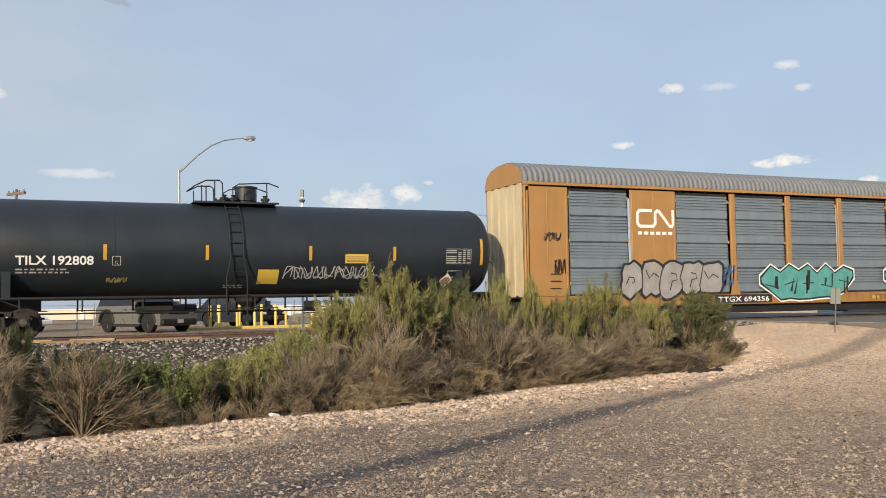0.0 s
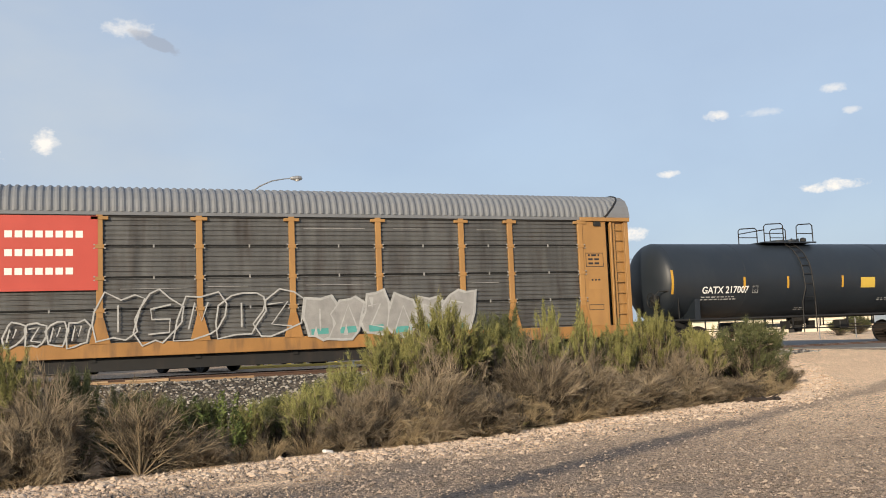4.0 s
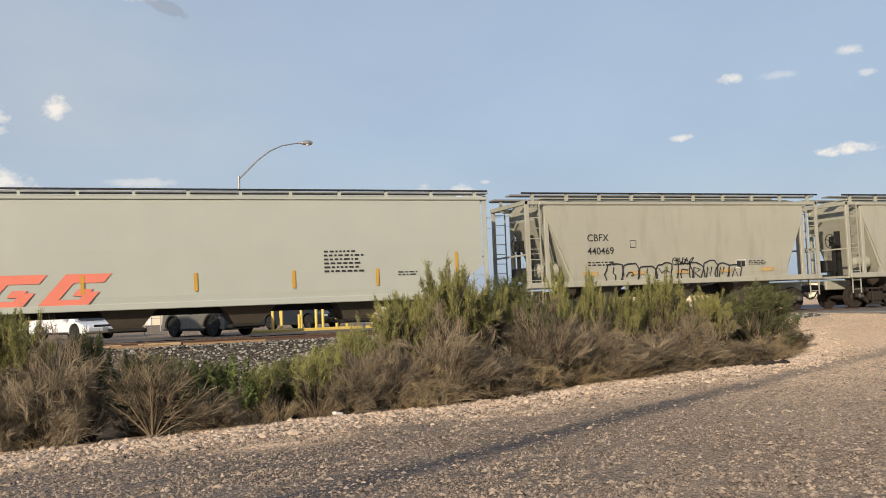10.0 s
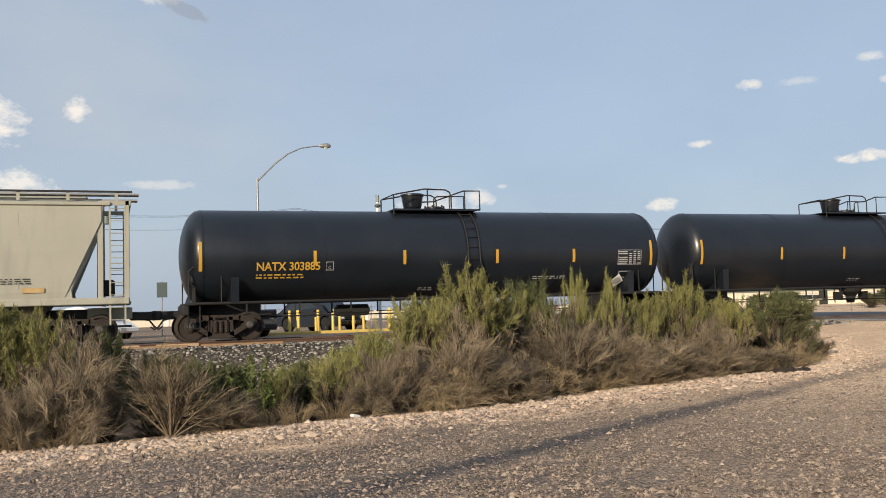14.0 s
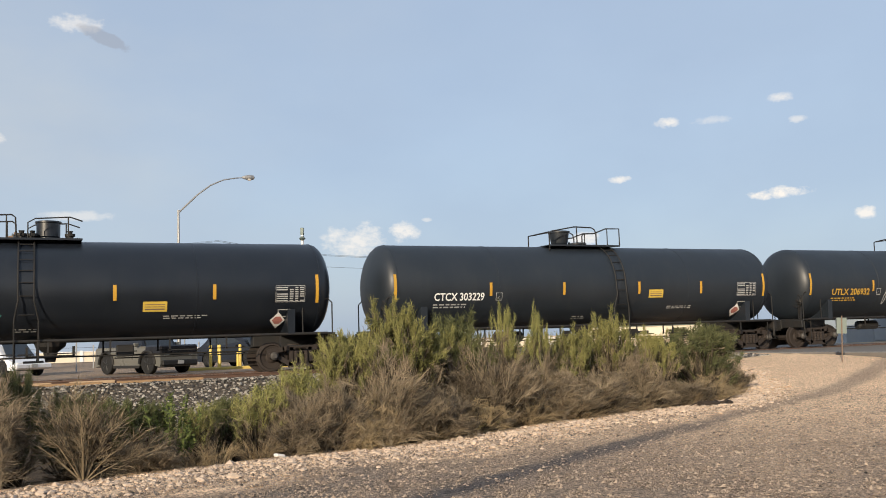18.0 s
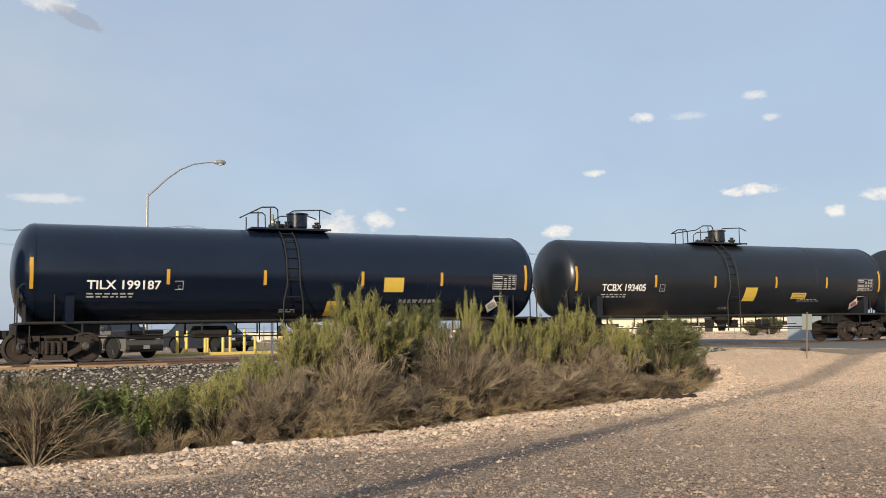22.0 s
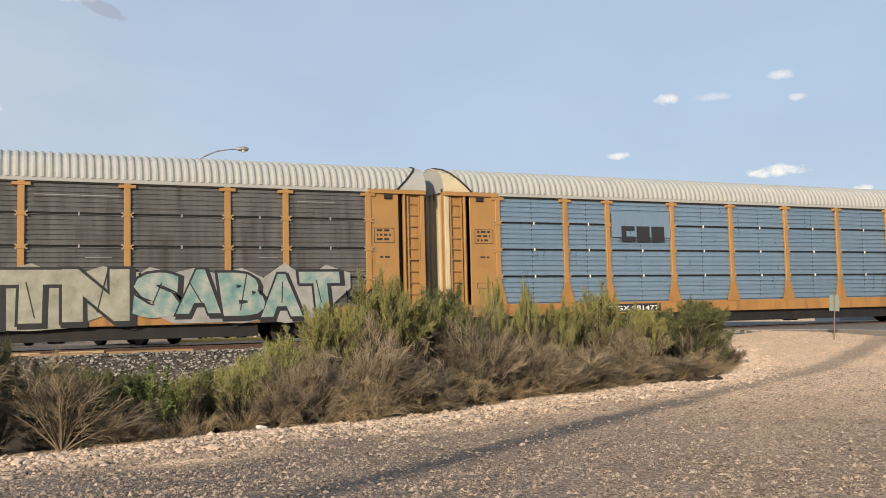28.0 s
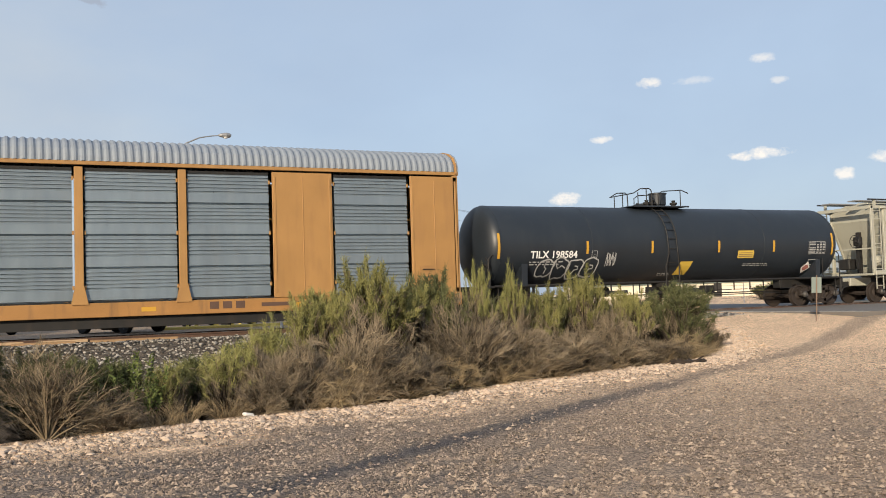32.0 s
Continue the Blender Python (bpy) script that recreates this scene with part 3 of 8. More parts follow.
OCT_F = np.array([(0, 2, 4), (2, 1, 4), (1, 3, 4), (3, 0, 4), (2, 0, 5), (1, 2, 5), (3, 1, 5), (0, 3, 5)])
PEB_F = np.array([[v.index for v in f.verts] for f in _bm.faces])
_bm.free()


def scatter(name, mat, xyz, size, rng, label, category, PEB_V=PEB_V, PEB_F=PEB_F):
    """Many loose stones as one object."""
    n, k = len(xyz), len(PEB_V)
    v = PEB_V[None] * (1 + rng.uniform(-0.28, 0.28, (n, k, 1)))
    v = v * (np.asarray(size)[:, None, None] * rng.uniform((0.7, 0.7, 0.4), (1.3, 1.0, 0.75), (n, 3))[:, None, :])
    a = rng.uniform(0, 2 * np.pi, n)
    ca, sa = np.cos(a)[:, None], np.sin(a)[:, None]
    v = np.stack([v[..., 0] * ca - v[..., 1] * sa, v[..., 0] * sa + v[..., 1] * ca, v[..., 2]], -1) + np.asarray(xyz)[:, None, :]
    f = PEB_F[None] + (np.arange(n) * k)[:, None, None]
    me = bpy.data.meshes.new(name)
    me.from_pydata(v.reshape(-1, 3).tolist(), [], f.reshape(-1, 3).tolist())
    me.materials.append(M[mat])
    return tagged(new(name, me), label, category, kind="stuff")


_r = np.random.default_rng(11)
# loose stones over the yard, thinning with distance; larger and thicker along the rim
_n = 200000
_a = np.radians(_r.uniform(-6, 58, _n))
_d = 5.0 * np.exp(_r.uniform(0, math.log(5.0), _n))
_x, _y = _d * np.sin(_a), _d * np.cos(_a)
_e = past_edge(_x, _y)
_rut = np.abs(_y - np.interp(_x, RUT_X, RUT_Y)) * 0.8
_keep = (_e < 0.2) & ~((_x > 24.5) & (_y > 21)) & (_r.uniform(0, 1, _n) < np.clip(0.3 + 0.7 * (_rut - 0.1) / 0.5, 0.3, 1))
_s = _r.lognormal(math.log(0.0098), 0.58, _n) * (1 + 0.5 * np.exp(-((_e + 0.9) / 0.9) ** 2))
_s = np.clip(_s, 0.004, 0.04)
_x, _y, _s = _x[_keep], _y[_keep], _s[_keep]
# half stones, flat side down in the ground
CHIP_V = np.array([(1, 0.1, -0.3), (0.1, 0.95, -0.3), (-1, -0.1, -0.3), (-0.1, -0.9, -0.3), (0.15, -0.1, 0.75)])
CHIP_F = np.array([(0, 1, 4), (1, 2, 4), (2, 3, 4), (3, 0, 4)])
scatter("gravel_stones", "gravel", np.stack([_x, _y, height(_x, _y) + 0.3 * _s], 1), _s, _r, "pale crushed gravel stones strewn over the yard", "gravel", CHIP_V, CHIP_F)
_n = 12000
_x = _r.uniform(-3, 24, _n)
_y = np.interp(_x, EDGE_X, EDGE_Y) - np.abs(_r.normal(0.45, 0.55, _n))
_s = np.clip(_r.lognormal(math.log(0.018), 0.5, _n), 0.006, 0.065)
scatter("rim_stones", "rim_gravel", np.stack([_x, _y, height(_x, _y) + 0.2 * _s], 1), _s, _r, "larger pale stones piled along the rim of the ditch", "gravel")
_n = 20000
_x = _r.uniform(-4, 24, _n)
_y = TRACK_Y - _r.uniform(0.0, 4.4, _n) - 0.6
_s = np.clip(_r.normal(0.045, 0.013, _n), 0.02, 0.085)
scatter("ballast_stones", "ballast", np.stack([_x, _y, height(_x, _y) + 0.3 * _s], 1), _s, _r, "grey and tan crushed ballast stones of the track bed", "ballast")

# ---- track ----
track = thing("railway_track", "single railway track with rusty rails on wooden sleepers", "railway track", kind="structure")


def rail(y):
    prof = ((-0.07, -0.17), (0.07, -0.17), (0.07, -0.158), (0.012, -0.14), (0.009, -0.045), (0.036, -0.036), (0.036, -0.004), (0.03, 0.0), (-0.03, 0.0),
            (-0.036, -0.004), (-0.036, -0.036), (-0.009, -0.045), (-0.012, -0.14), (-0.07, -0.158))
    r = part("rail", Build().slab([(y + a, b - 0.003) for a, b in prof], "x", -180, 260), "rail", track, "rusty steel rail")
    part("rail_head", Build().box(40, y, 0.0, 440, 0.05, 0.004), "rail_top", r, "shiny worn rail head")


rail(TRACK_Y - 0.7525)
rail(TRACK_Y + 0.7525)
_sl = Build().box(0, 0, 0, 0.23, 2.6, 0.16, 0.015).mesh("sleeper", "sleeper")
for k in range(150):
    part("sleeper", _sl, None, track, m=pose(-18 + 0.53 * k + _r.uniform(-0.03, 0.03), TRACK_Y + _r.uniform(-0.05, 0.05), -0.255, 0, 0, _r.uniform(-1, 1)))
for x0, x1 in ((0.4, 2.1), (2.5, 5.0)):
    solid("timber_plank", Build().box((x0 + x1) / 2, TRACK_Y - 1.08, -0.115, x1 - x0, 0.24, 0.09, 0.012), "sleeper", "loose sun-bleached timber lying along the rail", "timber")

# ---- road over the track ----
def road():
    ys = np.concatenate([np.linspace(21.5, 29.85, 14), np.linspace(31.45, 120, 12)])
    b = Build()
    for a0, a1 in ((21.8, 29.82), (29.95, 31.33), (31.46, 130.0)):
        n = 14 if a1 < 100 else 30
        yy = np.linspace(a0, a1, n)
        left = 25.2 + 0.0 * yy
        rgt = 37.6 + 0.0 * yy
        zz = np.where(yy < 29, np.maximum(-0.05, -0.05) + 0 * yy, -0.035)
        v, f = [], []
        for k in range(n):
            for zoff in (0.0, -0.3):
                v += [(left[k], yy[k], zz[k] + zoff), (rgt[k], yy[k], zz[k] + zoff)]
        for k in range(n - 1):
            p, q = 4 * k, 4 * k + 4
            f += [(p, p + 1, q + 1, q), (p + 2, q + 2, q + 3, p + 3), (p, q, q + 2, p + 2), (p + 1, p + 3, q + 3, q + 1)]
        f += [(0, 2, 3, 1), (4 * n - 4, 4 * n - 3, 4 * n - 1, 4 * n - 2)]
        b.add(v, f)
    ob = solid("road", b, "asphalt", "worn grey asphalt road running over the railway crossing", "road", kind="structure")
    part("edge_line", Build().box(25.55, 25.6, -0.047, 0.12, 7.6, 0.006), "line_white", ob, "faded white edge line")
    part("edge_line", Build().box(25.55, 80, -0.032, 0.12, 96, 0.006), "line_white", ob, "faded white edge line")


road()


# ---- rolling stock ----
def text_shape(body, size, fat=0.0):
    """Flat letters of the built-in font, left edge and baseline at zero: vertices and faces."""
    def make():
        cu = bpy.data.curves.new("letters", "FONT")
        cu.body, cu.size, cu.offset, cu.resolution_u, cu.fill_mode = body, 1.0, fat, 3, "FRONT"
        ob = bpy.data.objects.new("letters", cu)
        scene.collection.objects.link(ob)
        bpy.context.view_layer.update()
        me = bpy.data.meshes.new_from_object(ob.evaluated_get(bpy.context.evaluated_depsgraph_get()))
        v = np.array([p.co[:] for p in me.vertices])
        f = [tuple(p.vertices) for p in me.polygons]
        bpy.data.objects.remove(ob)
        bpy.data.curves.remove(cu)
        bpy.data.meshes.remove(me)
        return v, f
    v, f = shared(("text", body, fat), make)
    return v[:, :2] * size, f


class Side:
    """The near side of a car as a drawing board: u runs along the car, z up; bend gives the side's y at height z."""

    def __init__(self, car, bend):
        self.car, self.bend = car, bend

    def lay(self, name, pts, faces, mat, proud, label=""):
        if abs(self.bend(1.4) - self.bend(2.4)) > 0.05:
            pts, faces = self.cut([(float(a), float(b)) for a, b in pts], faces)
        b = Build().add([(u, self.bend(z) - proud, z) for u, z in pts], list(faces))
        return part(name, b, mat, self.car, label)

    def cut(self, pts, faces, step=0.16):
        """Slices flat pieces into level strips, so that they follow a rounded side."""
        out_p, out_f = [], []
        for face in faces:
            ring = [pts[i] for i in face]
            lo, hi = min(p[1] for p in ring), max(p[1] for p in ring)
            k0, k1 = math.floor(lo / step), math.ceil(hi / step)
            for k in range(k0, max(k1, k0 + 1)):
                piece = ring
                for level, sign in ((k * step, 1), ((k + 1) * step, -1)):
                    nxt = []
                    for i, p in enumerate(piece):
                        q = piece[(i + 1) % len(piece)]
                        dp, dq = sign * (p[1] - level), sign * (q[1] - level)
                        if dp >= 0:
                            nxt.append(p)
                        if dp * dq < 0:
                            t = dp / (dp - dq)
                            nxt.append((p[0] + t * (q[0] - p[0]), p[1] + t * (q[1] - p[1])))
                    piece = nxt
                if len(piece) > 2:
                    out_f.append(tuple(range(len(out_p), len(out_p) + len(piece))))
                    out_p += piece
        return out_p, out_f

    def rect(self, name, u0, z0, w, h, mat, proud=0.005, label="", slant=0.0):
        n = max(1, int(h / 0.2) + 1)
        pts = [(u0 + k * w + slant * j / n, z0 + h * j / n) for j in range(n + 1) for k in (0, 1)]
        return self.lay(name, pts, [(2 * j, 2 * j + 1, 2 * j + 3, 2 * j + 2) for j in range(n)], mat, proud, label)

    def bars(self, name, rects, mat, proud=0.005, label=""):
        pts, faces = [], []
        for u0, z0, w, h in rects:
            k = len(pts)
            pts += [(u0, z0), (u0 + w, z0), (u0 + w, z0 + h), (u0, z0 + h)]
            faces.append((k, k + 1, k + 2, k + 3))
        return self.lay(name, pts, faces, mat, proud, label)

    def text(self, body, u0, z0, size, mat, proud=0.006, label="", fat=0.012, width=None, name="lettering"):
        v, f = text_shape(body, size, fat)
        if width:
            v = v * (width / (v[:, 0].max() - v[:, 0].min()), 1)
        pts = [(u0 + a, z0 + b) for a, b in v]
        if " " in body:
            # one part for each word
            first, _ = text_shape(body.split(" ")[0], size, fat)
            share = v[:, 0].max() / text_shape(body, size, fat)[0][:, 0].max()
            cut = u0 + (first[:, 0].max() + 0.06 * size) * share
            for side in (0, 1):
                keep = [fc for fc in f if (pts[fc[0]][0] > cut) == bool(side)]
                used = sorted({i for fc in keep for i in fc})
                at = {i: k for k, i in enumerate(used)}
                last = self.lay(name, [pts[i] for i in used], [tuple(at[i] for i in fc) for fc in keep], mat, proud, label)
            return last
        return self.lay(name, pts, f, mat, proud, label)

    def small_print(self, u0, z0, w, rows, mat, seed, row_h=0.042, proud=0.005):
        """Unreadable small lines as plain bars."""
        r = random.Random(seed)
        rects = []
        for k in range(rows):
            u = u0
            while u < u0 + w * r.uniform(0.75, 1.0):
                l = r.uniform(0.05, 0.2)
                rects.append((u, z0 - k * row_h * 2.1, min(l, u0 + w - u), row_h))
                u += l + 0.06
        return self.bars("small_print", rects, mat, proud)

    def outlined(self, name, u0, z0, w, h, t, mat, proud=0.005):
        return self.bars(name, [(u0, z0, w, t), (u0, z0 + h - t, w, t), (u0, z0 + t, t, h - 2 * t), (u0 + w - t, z0 + t, t, h - 2 * t)], mat, proud)

    def stroke(self, name, lines, width, mat, proud=0.008, label=""):
        """Spray lines: ribbons along polylines."""
        pts, faces = [], []
        for ln in lines:
            for i, p in enumerate(ln):
                a, b = ln[max(i - 1, 0)], ln[min(i + 1, len(ln) - 1)]
                d = math.hypot(b[0] - a[0], b[1] - a[1]) or 1
                nx, nz = -(b[1] - a[1]) / d * width / 2, (b[0] - a[0]) / d * width / 2
                pts += [(p[0] + nx, p[1] + nz), (p[0] - nx, p[1] - nz)]
                if i:
                    k = len(pts)
                    faces.append((k - 4, k - 3, k - 1, k - 2))
        return self.lay(name, pts, faces, mat, proud, label)

    def scrawl(self, u0, z0, w, h, mat, seed, width=0.035, n=None, label="sprayed scrawl"):
        """A tag of looping strokes that reads as no word."""
        r = random.Random(seed)
        lines = []
        n = n or max(3, int(w / (0.75 * h)))
        for k in range(n):
            c = u0 + w * (k + 0.5) / n
            s = w / n * 0.72
            ph, tw = r.uniform(0, 6.28), r.uniform(1.2, 2.3)
            ln = []
            for j in range(15):
                a = j / 14 * 2 * math.pi * r.choice((0.9, 1.0)) * 1.1
                ln.append((c + s * 0.62 * math.sin(a + ph) + 0.2 * s * math.sin(2.3 * a), z0 + h * (0.5 + 0.46 * math.sin(tw * a + ph * 0.7))))
            lines.append(ln)
            lines.append([(c - s * 0.5, z0 + h * r.uniform(0.1, 0.9)), (c + s * 0.6, z0 + h * r.uniform(0.1, 0.9))])
        return self.stroke("graffiti", lines, width, mat, 0.012, label)

    def fat_line(self, name, ln, width, mat, proud, label=""):
        """One broad spray stroke, mitred at its bends."""
        pts = []
        for i, p in enumerate(ln):
            q0, q1 = ln[max(i - 1, 0)], ln[min(i + 1, len(ln) - 1)]
            n = []
            for g, h in ((q0, p), (p, q1)):
                d = math.hypot(h[0] - g[0], h[1] - g[1])
                if d > 1e-6:
                    n.append((-(h[1] - g[1]) / d, (h[0] - g[0]) / d))
            nx, nz = sum(c[0] for c in n) / len(n), sum(c[1] for c in n) / len(n)
            k = width / 2 / max(nx * nx + nz * nz, 0.4)
            pts += [(p[0] + nx * k, p[1] + nz * k), (p[0] - nx * k, p[1] - nz * k)]
        return self.lay(name, pts, [(2 * i, 2 * i + 1, 2 * i + 3, 2 * i + 2) for i in range(len(ln) - 1)], mat, proud, label)

    def mural(self, u0, z0, w, h, n, fill, line, seed, second=None, edge="white", label="large sprayed mural of interlocked letters", line_w=0.05, bubble=False, hollow=False):
        """A row of interlocked sprayed letter blocks with outlines and inner lines; it spells nothing."""
        r = random.Random(seed)
        kinds = (((0, 0.9), (0.8, 1), (0.15, 0.1), (0.95, 0)), ((0, 0), (0.25, 1), (0.5, 0.3), (0.75, 1)), ((0.95, 0.9), (0.2, 1), (0, 0.5), (0.2, 0), (1, 0.1)),
                 ((0, 0), (0.1, 1), (0.9, 0.8), (0.2, 0.5), (1, 0)), ((0.5, 1), (0.5, 0)), ((0, 0), (0.5, 1), (1, 0)), ((0.95, 1), (0.1, 0.85), (0.15, 0.5), (0.9, 0.5), (0.85, 0.05), (0, 0)))
        if bubble:
            kinds = (((0.05, 0.3), (0.3, 0.62), (0.62, 0.6), (0.7, 0.4), (0.5, 0.35)), ((0.5, 1.0), (0.4, 0.6), (0.62, 0.45), (0.55, 0.0)), ((0.0, 0.9), (0.25, 0.5), (0.6, 0.75), (1.0, 0.55)), ((0.3, 0.0), (0.45, 0.4), (0.8, 0.45), (0.75, 0.7), (0.4, 0.75)))
        blocks = []
        for k in range(n):
            cx, cz = u0 + w * (k + 0.5) / n, z0 + h * r.uniform(0.46, 0.54)
            a, b = w / n * r.uniform(0.5, 0.6), h / 2 * r.uniform(0.8, 1.0)
            m = 16 if bubble else 11
            pts = []
            for j in range(m):
                t = 2 * math.pi * (j + (0 if bubble else r.uniform(-0.3, 0.3))) / m
                c, s = math.cos(t), math.sin(t)
                q = (abs(c) ** (3.2 if bubble else 6) + abs(s) ** (3.2 if bubble else 6)) ** (-1 / (3.2 if bubble else 6))
                q *= r.uniform(0.84, 1.1) if bubble else r.choice((0.78, 0.9, 1.0, 1.0, 1.15))
                pts.append((a * q * c + 0.15 * b * q * s, b * q * s))
            blocks.append((cx, cz, a, b, pts))

        def lay(k, grow, mat, proud, lab):
            cx, cz, a, b, pts = blocks[k]
            out = [(cx + x * (1 + grow / a), cz + z * (1 + grow / b)) for x, z in pts]
            self.lay("graffiti", [(cx, cz)] + out, [(0, j + 1, (j + 1) % len(out) + 1) for j in range(len(out))], mat, proud, lab)
        for k in range(n):
            cx, cz, a, b, pts = blocks[k]
            if hollow:
                ring = [(cx + x, cz + z) for x, z in pts]
                self.stroke("graffiti", [ring + ring[:1]], line_w, line, 0.012 + 0.0004 * k, "sprayed outline")
            else:
                if edge:
                    lay(k, 0.13, edge, 0.007 + 0.0004 * k, "sprayed halo")
                lay(k, 1.5 * line_w, line, 0.0115 + 0.0004 * k, "sprayed outline")
        for k in range(n):
            cx, cz, a, b, pts = blocks[k]
            if not hollow:
                lay(k, 0.0, fill, 0.016 + 0.0007 * k, label)
                ring = [(cx + x * 1.02, cz + z * 1.02) for x, z in pts]
                self.stroke("graffiti", [ring + ring[:1]], 0.9 * line_w, line, 0.0163 + 0.0007 * k, "sprayed outline")
                if second:
                    self.fat_line("graffiti", [(cx - 0.55 * a, cz - 0.62 * b), (cx + 0.5 * a, cz - 0.58 * b)], 0.3 * b, second, 0.0163 + 0.0007 * k, "sprayed shading")
            g, fit = kinds[r.randrange(len(kinds))], 1.25 if bubble else 1.12
            self.stroke("graffiti", [[(cx + a * fit * (x - 0.5), cz + b * fit * (z - 0.5)) for x, z in g]], line_w if not bubble else 0.8 * line_w, line, 0.0167 + 0.0007 * k, "sprayed inner lines")
            if not hollow and not bubble:
                x, z = cx + a * r.uniform(-0.4, 0.4), cz + b * r.choice((-0.85, 0.85))
                self.lay("graffiti", [(x - 0.16 * a, z), (x + 0.16 * a, z), (x + 0.05 * a, cz + (z - cz) * 0.35)], [(0, 1, 2) if z < cz else (2, 1, 0)], line, 0.0168 + 0.0007 * k, "sprayed wedge")

    def jagged(self, u0, z0, w, h, n, fill, line, edge, seed, label, plain=False):
        """A long sprayed piece with a saw-toothed outline, arrow tips, and dark wedges between its strokes; it spells nothing."""
        r = random.Random(seed)
        us = [u0 + w * k / (2 * n) for k in range(2 * n + 1)]
        top = [z0 + h * (0.62 if k == 0 else 0.8 if k == 2 * n else r.uniform(0.9, 1.0) if k % 2 else r.uniform(0.68, 0.82)) for k in range(2 * n + 1)]
        low = [z0 + h * (0.5 if k == 0 else 0.66 if k == 2 * n else r.uniform(0.0, 0.1) if 1 < k < 2 * n - 1 else 0.25) for k in range(2 * n + 1)]
        for grow, mat, proud, lab in ((0.13, edge, 0.008, "sprayed halo"), (0.07, line, 0.012, "sprayed outline"), (0.0, fill, 0.016, label)):
            pts = [(u + (grow if k == 2 * n else -grow if k == 0 else 0), z + g) for k, u in enumerate(us) for z, g in ((top[k], grow), (low[k], -grow))]
            self.lay("graffiti", pts, [(2 * k + 1, 2 * k + 3, 2 * k + 2, 2 * k) for k in range(2 * n)], mat, proud, lab)
        s = w / n
        for k in range(0 if plain else n):
            c = u0 + s * (k + 0.5)
            for j in range(r.choice((2, 2, 3))):
                a = c + s * r.uniform(-0.4, 0.3)
                hi, lo = z0 + h * r.uniform(0.55, 0.88), z0 + h * r.uniform(0.12, 0.4)
                t = s * r.uniform(0.1, 0.2)
                tri = r.choice(([(a, lo), (a + t, lo), (a + t * 0.6 + s * r.uniform(-0.1, 0.22), hi)], [(a, lo), (a + t * 0.7, lo), (a + t * 1.2, hi), (a + t * 0.3, hi)]))
                self.lay("graffiti", tri, [tuple(range(len(tri)))], line, 0.0172, "sprayed wedge")
            self.stroke("graffiti", [[(c - 0.3 * s, z0 + h * r.uniform(0.3, 0.6)), (c + 0.3 * s, z0 + h * r.uniform(0.3, 0.6))]], 0.045, line, 0.0176, "sprayed inner lines")

    def word(self, body, u0, z0, w, h, fill, line, edge=None, label="broad sprayed letters"):
        """A sprayed word in thick outlined letters."""
        n = len(body)
        r = random.Random(len(body) * 7 + int(w * 10))
        lift, tilt = [r.uniform(-0.05, 0.09) * h for _ in body], [r.uniform(-0.16, 0.16) for _ in body]
        if edge:
            self.jagged(u0 - 0.25, z0 - 0.14, w + 0.5, h + 0.24, n, edge, edge, edge, n + 3, "ragged sprayed ground colour", plain=True)
        layers = ((line, 0.22, 0.1, 0.0185, "sprayed outline", (0.07, -0.06)), (line, 0.17, 0.1, 0.0205, "sprayed outline", (0, 0)), (fill, 0.0, 0.07, 0.0265, label, (0, 0)))
        for mat, grow, fat, proud, lab, (du, dz) in layers:
            size = (h + grow) / (0.73 + 2 * fat)
            for k, ch in enumerate(body):
                bw = w / n * 1.06 + grow
                v, f = text_shape(ch, size, fat)
                v = v - (v[:, 0].min(), 0)
                v = v * (bw / v[:, 0].max(), 1)
                pts = [(u0 + (k + 0.5) * w / n - bw / 2 + a + tilt[k] * (b - h / 2) + du, z0 - grow / 2 + fat * size + lift[k] + b + dz) for a, b in v]
                self.lay("graffiti", pts, f, mat, proud + 0.0006 * k, lab)
        for k in range(n):
            c = u0 + (k + 0.5) * w / n
            self.stroke("graffiti", [[(c + 0.1 * w / n * r.uniform(-1, 1), z0 + h * r.uniform(0.1, 0.3)), (c + 0.25 * w / n * r.uniform(-1, 1), z0 + h * r.uniform(0.6, 0.95))]], 0.035, line, 0.0305, "sprayed inner lines")


WHEELSETS = []


